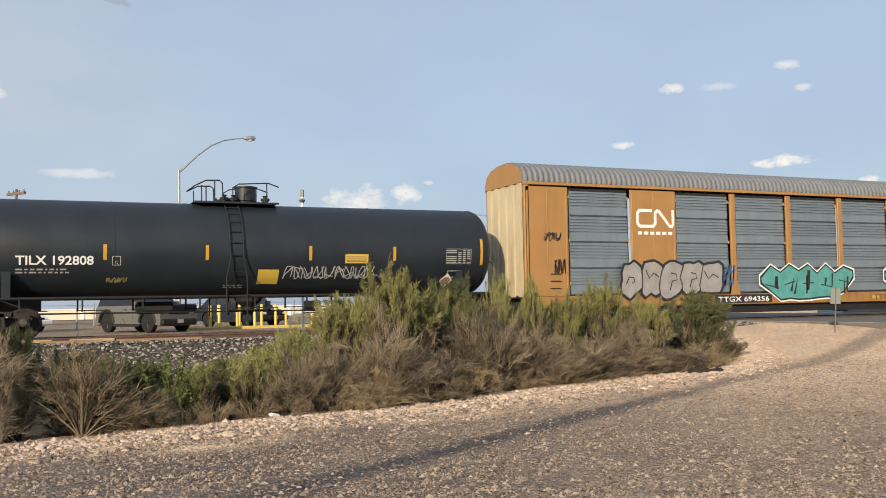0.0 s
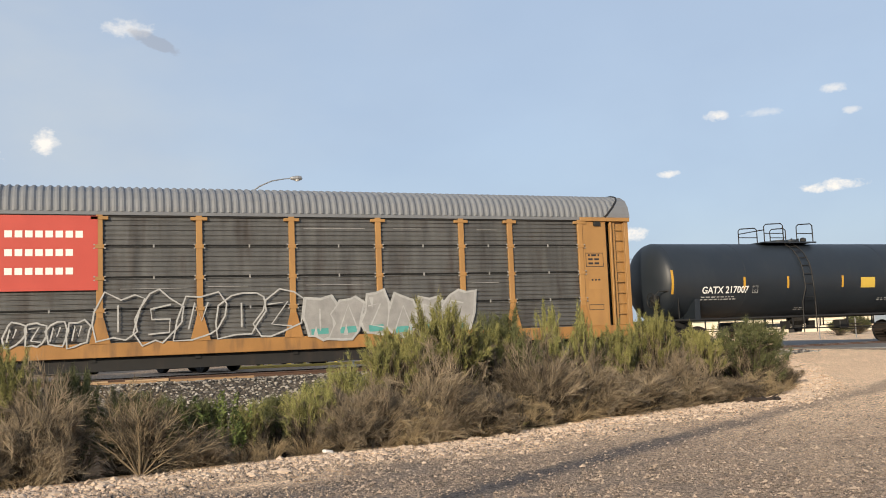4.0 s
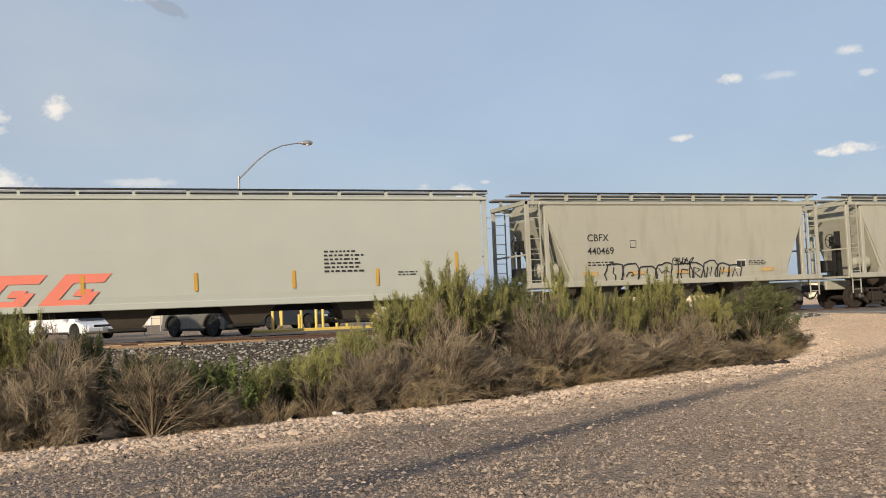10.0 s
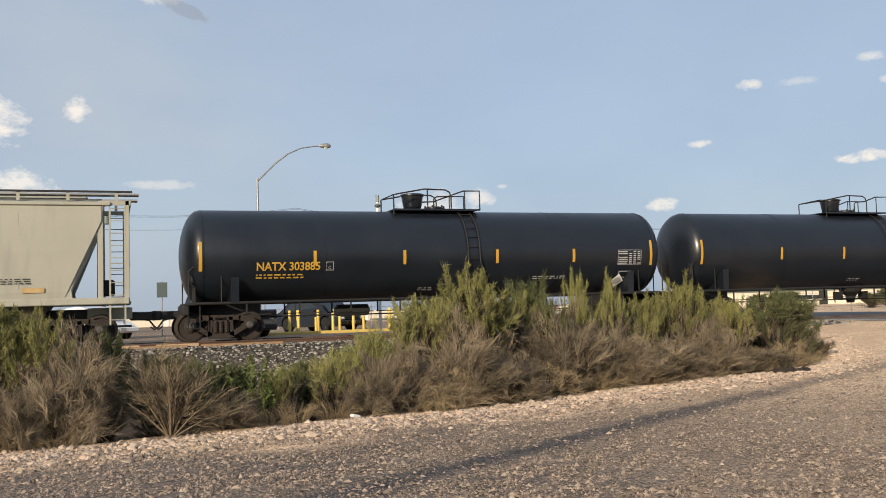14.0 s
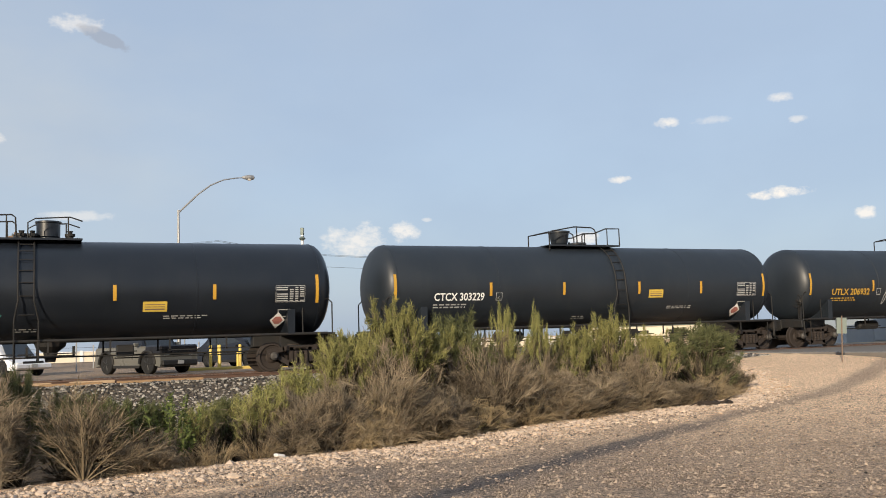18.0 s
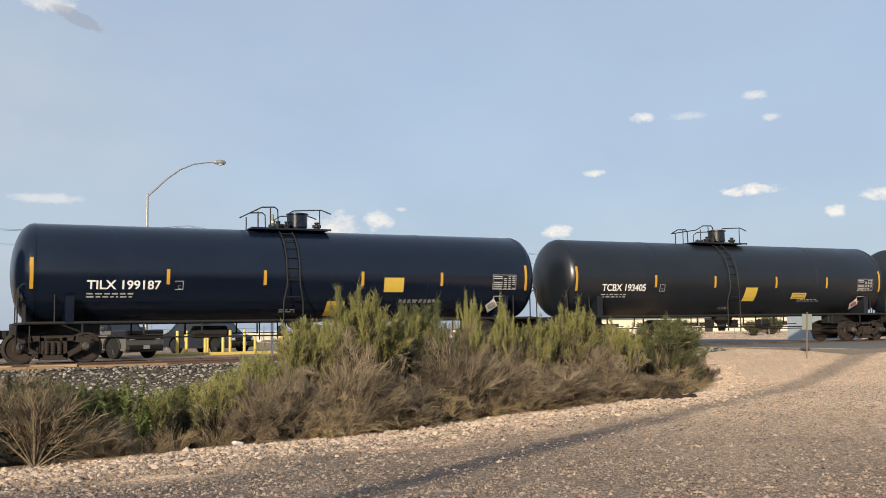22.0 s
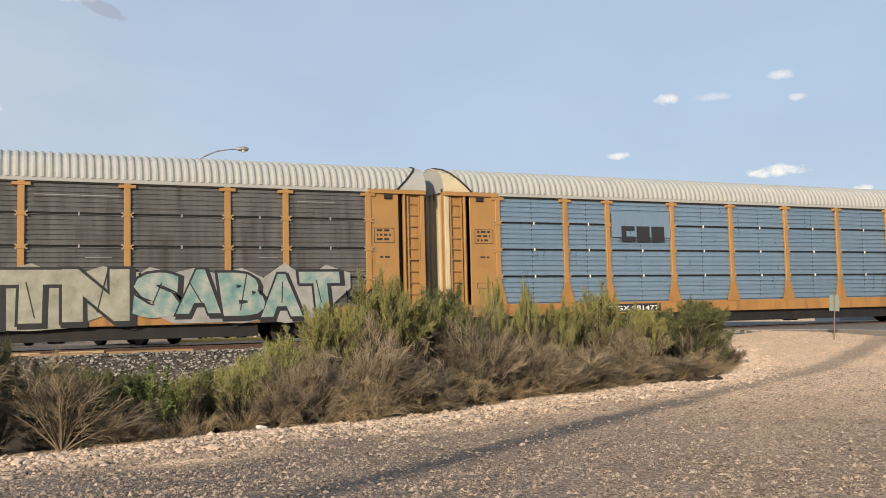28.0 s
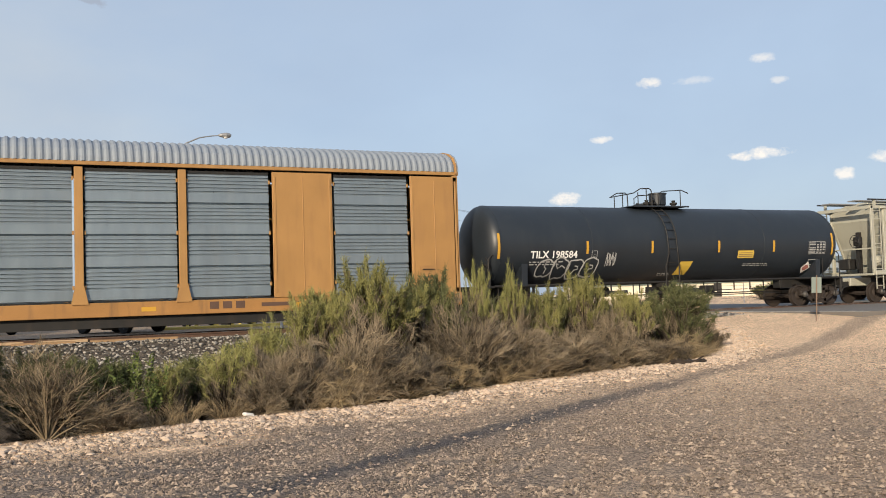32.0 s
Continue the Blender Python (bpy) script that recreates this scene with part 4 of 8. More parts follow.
def bogie(car, u):
    """A two-axle freight bogie: bolster, two cast side frames with springs and bearing caps, two wheelsets."""
    def bolster():
        b = Build().box(0, 0, 0.62, 0.42, 2.1, 0.28, 0.03).box(0, 0, 0.45, 0.36, 1.9, 0.12)
        b.turned((0, 0, 0.7), (0, 0, 0.86), [(0, 0.34), (1, 0.3)], 14)
        for s in (-1, 1):
            b.box(s * 0.42, 0, 0.40, 0.05, 1.7, 0.14).box(s * 0.42, 0.74, 0.45, 0.08, 0.1, 0.34).box(s * 0.42, -0.74, 0.45, 0.08, 0.1, 0.34)
        return b.mesh("bolster", "bogie")

    def frame_mesh():
        b = Build()
        outer = [(-1.12, 0.50), (-1.12, 0.64), (-0.95, 0.70), (-0.7, 0.72), (-0.45, 0.80), (0.45, 0.80), (0.7, 0.72), (0.95, 0.70), (1.12, 0.64), (1.12, 0.50), (0.98, 0.50), (0.9, 0.60), (0.74, 0.60),
                 (0.34, 0.24), (-0.34, 0.24), (-0.74, 0.60), (-0.9, 0.60), (-0.98, 0.50)]
        # top chord, bottom chord, columns and diagonals as separate bars so that the windows stay open
        def bar(p, q, w, d=0.12):
            dx, dz = q[0] - p[0], q[1] - p[1]
            l = math.hypot(dx, dz)
            nx, nz = -dz / l * w / 2, dx / l * w / 2
            b.slab([(p[0] + nx, p[1] + nz), (p[0] - nx, p[1] - nz), (q[0] - nx, q[1] - nz), (q[0] + nx, q[1] + nz)], "y", -d / 2, d / 2)
        bar((-1.1, 0.6), (-0.55, 0.72), 0.17), bar((-0.6, 0.73), (0.6, 0.73), 0.16), bar((0.55, 0.72), (1.1, 0.6), 0.17)
        bar((-0.95, 0.57), (-0.32, 0.2), 0.15), bar((0.95, 0.57), (0.32, 0.2), 0.15), bar((-0.4, 0.19), (0.4, 0.19), 0.17)
        bar((-0.33, 0.18), (-0.3, 0.75), 0.12), bar((0.33, 0.18), (0.3, 0.75), 0.12)
        for s in (-1, 1):
            b.box(s * 0.89, 0, 0.52, 0.34, 0.2, 0.2, 0.03)
        for k in (-0.17, 0, 0.17):
            for yy in (-0.07, 0.07):
                b.turned((k, yy, 0.27), (k, yy, 0.62), [(0, 0.06), (0.12, 0.075), (0.2, 0.06), (0.32, 0.075), (0.4, 0.06), (0.52, 0.075), (0.6, 0.06), (0.72, 0.075), (0.8, 0.06), (0.92, 0.075), (1, 0.06)], 8)
        return b.mesh("side_frame", "bogie")

    def cap():
        return Build().turned((0, 0, 0), (0, -0.14, 0), [(0, 0.13), (0.5, 0.125), (0.7, 0.09), (1.0, 0.07)], 14).mesh("bearing_cap", "bearing", True)

    def wheelset():
        b = Build().rod((0, -1.02, 0), (0, 1.02, 0), 0.075, 12)
        for s in (-1, 1):
            y = s * 0.755
            b.turned((0, y - s * 0.09, 0), (0, y + s * 0.07, 0), [(0, 0.40), (0.0, 0.485), (0.18, 0.485), (0.25, 0.457), (0.95, 0.452), (1.0, 0.44), (1.0, 0.385), (0.72, 0.36), (0.62, 0.2), (0.9, 0.15), (1.0, 0.13)], 32)
        return b.mesh("wheelset", "bogie", True)
    bo = part("bogie", shared("bolster", bolster), None, car, "dirty cast steel bogie", m=pose(u, 0, 0))
    for s in (-1, 1):
        part("side_frame", shared("side_frame", frame_mesh), None, bo, m=pose(0, s * 0.99, 0))
        for k in (-1, 1):
            part("bearing_cap", shared("bearing_cap", cap), None, bo, "grey bearing end cap", m=pose(k * 0.89, s * 1.1, 0.49, 0, 0, 180 if s > 0 else 0))
    for k in (-1, 1):
        w = part("wheelset", shared("wheelset", wheelset), None, bo, "steel wheels on one axle", m=pose(k * 0.89, 0, 0.455))
        WHEELSETS.append((w, car, k * 0.89))
    return bo


def coupler(car, u, s):
    """Knuckle coupler, draft pocket and hanging air hose at the end u; s is the way out."""
    def make():
        b = Build().box(0.3, 0, 0.85, 0.7, 0.3, 0.26, 0.03).box(0.72, 0.05, 0.85, 0.28, 0.28, 0.3, 0.05).box(0.78, -0.14, 0.85, 0.2, 0.12, 0.28, 0.04)
        b.pipe([(0.35, 0.3, 0.75), (0.55, 0.3, 0.7), (0.7, 0.28, 0.5), (0.82, 0.22, 0.42), (0.92, 0.12, 0.5)], 0.03, 6)
        return b.mesh("coupler", "frame_black")
    part("coupler", shared("coupler", make), None, car, "", m=pose(u, 0, 0, 0, 0, 0 if s > 0 else 180))


def ladder(w, z0, z1, rungs, r=0.014, rail_r=0.018):
    b = Build()
    for s in (-1, 1):
        b.box(s * w / 2, 0, (z0 + z1) / 2, 0.05, 0.02, z1 - z0)
    for k in range(rungs):
        z = z0 + (z1 - z0) * (k + 0.5) / rungs
        b.rod((-w / 2, 0, z), (w / 2, 0, z), r, 6)
    return b


def brake_wheel(car, u, y, z, mat="frame_black"):
    def make():
        b = Build().pipe([(0, 0.28 * math.cos(t), 0.28 * math.sin(t)) for t in [2 * math.pi * k / 18 for k in range(19)]], 0.016, 6)
        for k in range(4):
            t = math.pi * k / 2 + 0.4
            b.rod((0, 0, 0), (0, 0.28 * math.cos(t), 0.28 * math.sin(t)), 0.012, 6)
        b.turned((-0.03, 0, 0), (0.12, 0, 0), [(0, 0.05), (0.6, 0.06), (1, 0.1)], 10)
        return b.mesh("brake_wheel", mat)
    part("brake_wheel", shared(("brake", mat), make), None, car, "round hand brake wheel", m=pose(u, y, z))


def tank_car(mark, mark_mat, length, paint, seed, dome="tall", bars=None, label="", extra=None, mark_u=None, mark_w=2.15, radius=1.5):
    """A tank car: shell with dished heads, cradle and frame, ladder, top platform with dome and rails, bogies, couplers and marks."""
    half = (length - (2.2 if length > 17 else 2.9)) / 2
    R = radius
    zc = 1.17 + R
    car = thing("tank_car", label, "tank car", group="freight train")
    r = random.Random(seed)
    rings = [(-half - 0.62, 0.05)]
    for k in range(1, 8):
        a = math.pi / 2 * k / 7
        rings.append((-half - 0.62 * math.cos(a), R * math.sin(a)))
    for k in range(1, 8):
        rings.append((-half + (2 * half) * k / 8, R))
    for k in range(7, -1, -1):
        a = math.pi / 2 * k / 7
        rings.append((half + 0.62 * math.cos(a), max(R * math.sin(a), 0.05)))
    L = 2 * half + 1.24
    b = Build().turned((-half - 0.62, 0, zc), (half + 0.62, 0, zc), [((u + half + 0.62) / L, rr) for u, rr in rings], 40)
    shell = part("tank_shell", b, paint, car, smooth=True)
    for u in (-half * 0.52, half * 0.52, -half + 0.02, half - 0.02):
        part("weld_band", Build().turned((u - 0.03, 0, zc), (u + 0.03, 0, zc), [(0, R - 0.01), (0.2, R + 0.008), (0.8, R + 0.008), (1, R - 0.01)], 40), paint, shell, smooth=True)
    # frame: stub sills, side sill pipes, cradles
    e = length / 2 - 0.55
    for s in (-1, 1):
        part("stub_sill", Build().box(s * (e - 1.2), 0, 0.98, 2.5, 0.42, 0.38, 0.02).box(s * (e - 0.05), 0, 0.98, 0.16, 2.7, 0.3, 0.02), "frame_black", car)
        part("end_platform", Build().box(s * (e - 0.62), 0, 1.16, 1.15, 2.75, 0.07, 0.01), "frame_black", car)
        out = [(-1.42, 1.15), (1.42, 1.15), (1.46, 1.95), (1.25, 1.8), (0.9, 1.45), (0.4, 1.22), (-0.4, 1.22), (-0.9, 1.45), (-1.25, 1.8), (-1.46, 1.95)]
        part("cradle", Build().slab(out, "x", s * (half - 0.95) - 0.12, s * (half - 0.95) + 0.12), paint, car)
        part("side_sill", Build().rod((-e + 0.3, s * 1.38, 1.17), (e - 0.3, s * 1.38, 1.17), 0.045, 8), "frame_black", car, "long side rail pipe")
        for k in range(9):
            u = -half + 1.3 + (2 * half - 2.6) * k / 8
            part("hanger", Build().box(u, s * 1.38, 0.98, 0.05, 0.03, 0.42).box(u + 0.35, s * 1.38, 0.8, 0.8, 0.03, 0.03), "frame_black", car)
        bogie(car, s * (half - 0.55))
        coupler(car, s * (e + 0.02), s)
        # end rails and ladders at both sides of the end
        for y in (-1.32, 1.32):
            part("end_rail", Build().pipe([(s * (e - 1.1), y, 1.2), (s * (e - 1.1), y, 2.15), (s * (e - 1.0), y, 2.28), (s * (e - 0.25), y, 2.28), (s * (e - 0.12), y, 2.15), (s * (e - 0.12), y, 0.55)], 0.022, 6), "frame_black", car)
            part("sill_step", Build().pipe([(s * (e - 0.45), y * 1.03, 1.1), (s * (e - 0.45), y * 1.03, 0.42), (s * (e - 0.1), y * 1.03, 0.42), (s * (e - 0.1), y * 1.03, 1.1)], 0.018, 6), "frame_black", car)
    part("bottom_outlet", Build().turned((0.1, 0, 1.25), (0.1, 0, 0.55), [(0, 0.5), (0.35, 0.42), (0.6, 0.2), (1, 0.14)], 14).box(0.1, 0, 0.72, 1.3, 0.5, 0.06).box(-0.55, 0.0, 0.85, 0.06, 0.5, 0.32).box(0.75, 0, 0.85, 0.06, 0.5, 0.32), "frame_black", car)
    part("air_reservoir", Build().turned((-3.4, 0.5, 0.85), (-2.2, 0.5, 0.85), [(0, 0.1), (0.06, 0.2), (0.94, 0.2), (1, 0.1)], 12), "frame_black", car)
    part("brake_rigging", Build().rod((-half + 1, 0.15, 0.72), (half - 1, 0.1, 0.66), 0.025, 6).box(2.2, -0.2, 0.82, 0.5, 0.4, 0.36, 0.03).rod((1.9, -0.2, 0.6), (half - 1.2, -0.35, 0.6), 0.02, 6), "frame_black", car)
    brake_wheel(car, -e + 0.16, -0.95, 1.95)
    part("brake_stand", Build().box(-e + 0.3, -0.95, 1.6, 0.1, 0.12, 0.95).box(-e + 0.32, -0.95, 1.95, 0.22, 0.3, 0.36, 0.03), "frame_black", car)
    # top fittings; three patterns of platform
    top = zc + R
    spec = {"tall": (-1.6, 1.5, -0.7, 0.14, 0.94), "drum": (-0.68, 1.9, 0.22, 1.2, 1.15), "slim": (-1.75, 0.95, 0.02, -0.58, -0.58), "low": (-1.95, 0.65, -0.6, 0.1, -0.6), "cup": (-1.75, 1.5, 0.45, -0.85, 0.95)}[dome]
    p0, p1, du, mu_, lu = spec
    pc, pl = (p0 + p1) / 2, p1 - p0
    part("platform", Build().box(pc, 0, top + 0.01, pl, 1.6, 0.03).box(pc, -0.79, top, pl, 0.03, 0.06).box(pc, 0.79, top, pl, 0.03, 0.06), paint, car)
    if dome == "tall":
        part("dome", Build().turned((du, 0, top - 0.02), (du, 0, top + 0.62), [(0, 0.22), (0.14, 0.22), (0.2, 0.29), (0.3, 0.32), (0.86, 0.38), (0.88, 0.42), (0.96, 0.42), (1, 0.34)], 20), paint, car, "round domed cover over the valves", smooth=True)
    elif dome == "cup":
        part("dome", Build().turned((du, 0, top - 0.02), (du, 0, top + 0.56), [(0, 0.3), (0.15, 0.32), (0.2, 0.4), (0.8, 0.54), (0.84, 0.58), (0.95, 0.58), (1, 0.45)], 22), paint, car, "wide cup-shaped cover over the valves", smooth=True)
    elif dome == "drum":
        part("dome", Build().turned((du, 0, top), (du, 0, top + 0.62), [(0, 0.47), (0.05, 0.5), (0.1, 0.47), (0.82, 0.47), (0.84, 0.51), (0.95, 0.51), (1, 0.4)], 24), paint, car, "wide drum-shaped cover over the valves", smooth=True)
    elif dome == "slim":
        part("dome", Build().turned((du, 0, top - 0.02), (du, 0, top + 0.62), [(0, 0.3), (0.2, 0.3), (0.25, 0.34), (0.88, 0.34), (0.9, 0.38), (0.97, 0.38), (1, 0.3)], 20), paint, car, "round domed cover over the valves", smooth=True)
        for u in (-0.72, -0.42, 0.62):
            part("valve", Build().turned((u, -0.25, top), (u, -0.25, top + 0.3), [(0, 0.1), (0.4, 0.1), (0.45, 0.15), (0.7, 0.15), (0.75, 0.06), (1, 0.09)], 10), "frame_black", car)
    else:
        part("dome", Build().turned((du, 0, top - 0.02), (du, 0, top + 0.16), [(0, 0.3), (0.5, 0.3), (0.55, 0.4), (0.85, 0.4), (1, 0.25)], 18), paint, car, "low round manhole cover", smooth=True)
        part("valve", Build().turned((p1 + 0.05, 0, top), (p1 + 0.05, 0, top + 0.28), [(0, 0.08), (0.4, 0.08), (0.45, 0.13), (0.8, 0.13), (1, 0.06)], 10), "frame_black", car)
    part("manway", Build().turned((mu_, 0.1, top - 0.02), (mu_, 0.1, top + 0.2), [(0, 0.3), (0.55, 0.3), (0.6, 0.37), (0.8, 0.37), (1, 0.2)], 18), paint, car, smooth=True)
    for k in range(6):
        a = 2 * math.pi * k / 6
        part("bolt", Build().rod((mu_ + 0.34 * math.cos(a), 0.1 + 0.34 * math.sin(a), top + 0.08), (mu_ + 0.34 * math.cos(a), 0.1 + 0.34 * math.sin(a), top + 0.22), 0.03, 6), "frame_black", car)
    t = top + 0.68
    for y in (-0.78, 0.78):
        if dome == "tall":
            part("platform_rail", Build().pipe([(p0, y, top - 0.2), (p0, y, t - 0.2), (p0 + 0.1, y, t - 0.16), (-0.95, y, t - 0.06), (-0.5, y, t + 0.02), (0.25, y, t), (0.4, y, t - 0.08), (0.45, y, t - 0.25), (0.45, y, top)], 0.025, 6).rod((-0.4, y, top), (-0.4, y, t), 0.024, 6), "frame_black", car)
            part("platform_rail", Build().pipe([(-0.18, y, top), (-0.18, y, t - 0.32), (-0.08, y, t - 0.24), (0.35, y, t - 0.22), (0.9, y, t - 0.03), (p1, y, t - 0.02), (p1, y, top)], 0.025, 6), "frame_black", car)
            part("platform_rail", Build().pipe([(0.95, y, t - 0.03), (0.95, y, top)], 0.02, 6), "frame_black", car)
        elif dome == "drum":
            part("platform_rail", Build().pipe([(p0 + 0.05, y, top), (p0 + 0.05, y, t - 0.3), (p0 - 0.15, y, t - 0.18), (p0 - 0.05, y, t + 0.05), (0.75, y, t + 0.05), (0.85, y, t - 0.05), (0.85, y, top)], 0.028, 6).rod((-0.25, y, top), (-0.25, y, t + 0.05), 0.024, 6), "frame_black", car)
            part("platform_rail", Build().pipe([(1.15, y, top), (1.15, y, t - 0.35), (1.35, y, t - 0.22), (1.6, y, t - 0.2), (1.62, y, t + 0.0), (1.75, y, t + 0.06), (p1, y, t + 0.0)], 0.028, 6).rod((1.65, y, top), (1.65, y, t), 0.024, 6), "frame_black", car)
        elif dome == "cup":
            part("platform_rail", Build().pipe([(p0, y, top - 0.1), (p0, y, t - 0.1), (p0 + 0.12, y, t), (0.25, y, t + 0.06), (0.42, y, t - 0.02), (0.42, y, top)], 0.025, 6).rod((-1.1, y, top), (-1.1, y, t + 0.02), 0.022, 6), "frame_black", car)
            part("platform_rail", Build().pipe([(1.0, y, top), (1.0, y, t + 0.03), (1.15, y, t + 0.05), (p1, y, t - 0.1)], 0.025, 6).rod((1.2, y, top), (1.2, y, t), 0.022, 6), "frame_black", car)
        elif dome == "slim":
            part("platform_rail", Build().pipe([(p0, y, top + 0.5), (p0 + 0.35, y, t), (-0.98, y, t + 0.02), (-0.88, y, t - 0.06), (-0.86, y, top)], 0.023, 6).rod((p0 + 0.22, y, top), (p0 + 0.22, y, t - 0.15), 0.02, 6).rod((-1.12, y, top), (-1.12, y, t), 0.02, 6), "frame_black", car)
            part("platform_rail", Build().pipe([(-0.55, y, top), (-0.55, y, t - 0.2), (-0.35, y, t - 0.08), (0.6, y, t - 0.02), (p1, y, t - 0.14)], 0.02, 6).rod((0.55, y, top), (0.55, y, t - 0.04), 0.02, 6), "frame_black", car)
        else:
            for q0, q1 in ((p0, -1.0), (-0.32, p1 - 0.15)):
                part("platform_rail", Build().pipe([(q0, y, top), (q0, y, t - 0.05), (q0 + 0.1, y, t + 0.04), (q1 - 0.1, y, t + 0.08), (q1, y, t), (q1, y, top)], 0.023, 6).rod((q0, y, top + 0.36), (q1, y, top + 0.36), 0.018, 6), "frame_black", car)
    part("platform_rail", Build().rod((p0, -0.78, top + 0.5), (p0, 0.78, top + 0.5), 0.02, 6), "frame_black", car)
    # ladder bent round the shell, both sides
    for s in (-1, 1):
        pts = [(s * (R + 0.06) * math.sin(a), zc + (R + 0.06) * math.cos(a)) for a in [radians(18 + 12 * k) for k in range(7)]] + [(s * 1.6, 2.3), (s * 1.5, 1.75), (s * 1.48, 0.55)]
        rails = Build()
        for u in (lu - 0.21, lu + 0.21):
            rails.pipe([(u + (0.0 if i < 8 else (-0.1 if u < lu else 0.12)), p[0], p[1]) for i, p in enumerate(pts)], 0.024, 6)
        lad = part("ladder", rails, "frame_black", car, "bent steel side ladder")
        for k in range(9):
            f_ = k / 8 * (len(pts) - 1.2)
            i, q = int(f_), f_ - int(f_)
            y, z = pts[i][0] + (pts[i + 1][0] - pts[i][0]) * q, pts[i][1] + (pts[i + 1][1] - pts[i][1]) * q
            part("rung", Build().rod((lu - 0.21, y, z), (lu + 0.21, y, z), 0.016, 6), "frame_black", lad)
    # marks on the near side
    sd = Side(car, lambda z: -math.sqrt(max(R * R - (z - zc) ** 2, 0.01)))
    for k, u in enumerate(bars or (-half - 0.08, -4.45, -1.48, 1.8, 4.7, half - 0.1)):
        tall = k in (0, 5)
        sd.rect("reflector", u - 0.05, 2.15 if tall else 2.29, 0.1, 0.9 if tall else 0.46, "reflect", label="yellow reflective strip")
    mu = mark_u if mark_u is not None else -half + 1.2
    if mark:
        sd.text(mark, mu, 2.15, 0.36, mark_mat, width=mark_w, fat=0.02)
        sd.small_print(mu, 1.99, mark_w * 0.75, 2, "dull_white" if mark_mat != "gold" else "gold", seed)
        bu = max(mu + mark_w + 0.2, -4.25)
        sd.outlined("class_box", bu, 2.13, 0.25, 0.27, 0.018, "dull_white")
        sd.text("C", bu + 0.08, 2.17, 0.13, "dull_white", fat=0.0)
    sd.outlined("test_table", half - 1.45, 2.18, 0.95, 0.52, 0.014, "dull_white")
    sd.bars("test_table", [(half - 1.42 + (0.0, 0.42, 0.6, 0.76)[k % 4], 2.21 + 0.068 * (k // 4), (0.36, 0.12, 0.1, 0.12)[k % 4], 0.034) for k in range(28) if k % 9 != 7], "dull_white")
    sd.outlined("data_panel", half - 1.35, 1.72, 0.5, 0.24, 0.03, "dull_white")
    sd.small_print(-0.9, 1.5, 0.6, 2, "dull_white", seed + 3, 0.03)
    sd.small_print(3.2, 1.8, 1.4, 2, "dull_white", seed + 5, 0.03)
    sd.lay("placard", [(half - 1.57, 1.62), (half - 1.32, 1.37), (half - 1.07, 1.62), (half - 1.32, 1.87)], [(0, 1, 2, 3)], "litter", 0.02, "diamond hazard placard")
    sd.lay("placard", [(half - 1.5, 1.62), (half - 1.39, 1.51), (half - 1.25, 1.51), (half - 1.14, 1.62), (half - 1.25, 1.73), (half - 1.39, 1.73)], [(0, 1, 2, 3, 4, 5)], "placard_red" if seed % 3 else "dull_white", 0.024)
    if extra:
        extra(sd)
    return car


def corrugated(w, h, rows, ribs, depth, mat, gap=0.024, plain=0.0):
    """A sheet of horizontal folds, in rows that lap over each other, standing on z = 0, facing -y. plain: the share of a row left flat at its foot."""
    prof = []
    rh = h / rows
    for k in range(rows):
        z0 = k * rh
        prof += [(0.085, z0), (0.085, z0 + gap), (0.0, z0 + gap + 0.006)]
        for j in range(ribs):
            s = (rh * (1 - plain) - gap - 0.03) / ribs
            a = z0 + gap + 0.012 + rh * plain + s * j
            prof += [(0.0, a + 0.04 * s), (0.0, a + 0.42 * s), (0.35 * depth, a + 0.6 * s), (depth, a + 0.72 * s), (depth, a + 0.95 * s)]
        prof += [(0.0, z0 + rh - 0.004)]
    v = [(x, y, z) for y, z in prof for x in (-w / 2, w / 2)]
    f = [(2 * i, 2 * i + 1, 2 * i + 3, 2 * i + 2) for i in range(len(prof) - 1)]
    n = len(prof)
    k = len(v)
    v += [(-w / 2, 0.09, 0), (w / 2, 0.09, 0), (-w / 2, 0.09, h), (w / 2, 0.09, h)]
    f += [(k, k + 2, k + 3, k + 1), (0, k, k + 1, 1), (2 * n - 2, 2 * n - 1, k + 3, k + 2), (0, *[2 * i for i in range(1, n)], k + 2, k), (1, k + 1, k + 3, *[2 * i + 1 for i in range(n - 1, 0, -1)])]
    return Build().add(v, f).mesh("side_panel", mat)


def roof_profile(eave, extra=0.0):
    """Half the roof's cross-section mirrored: (y, z) from eave to eave."""
    prof = [(-1.5, eave - 0.02), (-1.49, eave + 0.12), (-1.42, eave + 0.34 + 0.2 * extra), (-1.25, eave + 0.52 + 0.8 * extra), (-0.95, eave + 0.66 + extra), (-0.5, eave + 0.76 + extra), (0, eave + 0.79 + extra)]
    return prof + [(-y, z) for y, z in prof[-2::-1]]


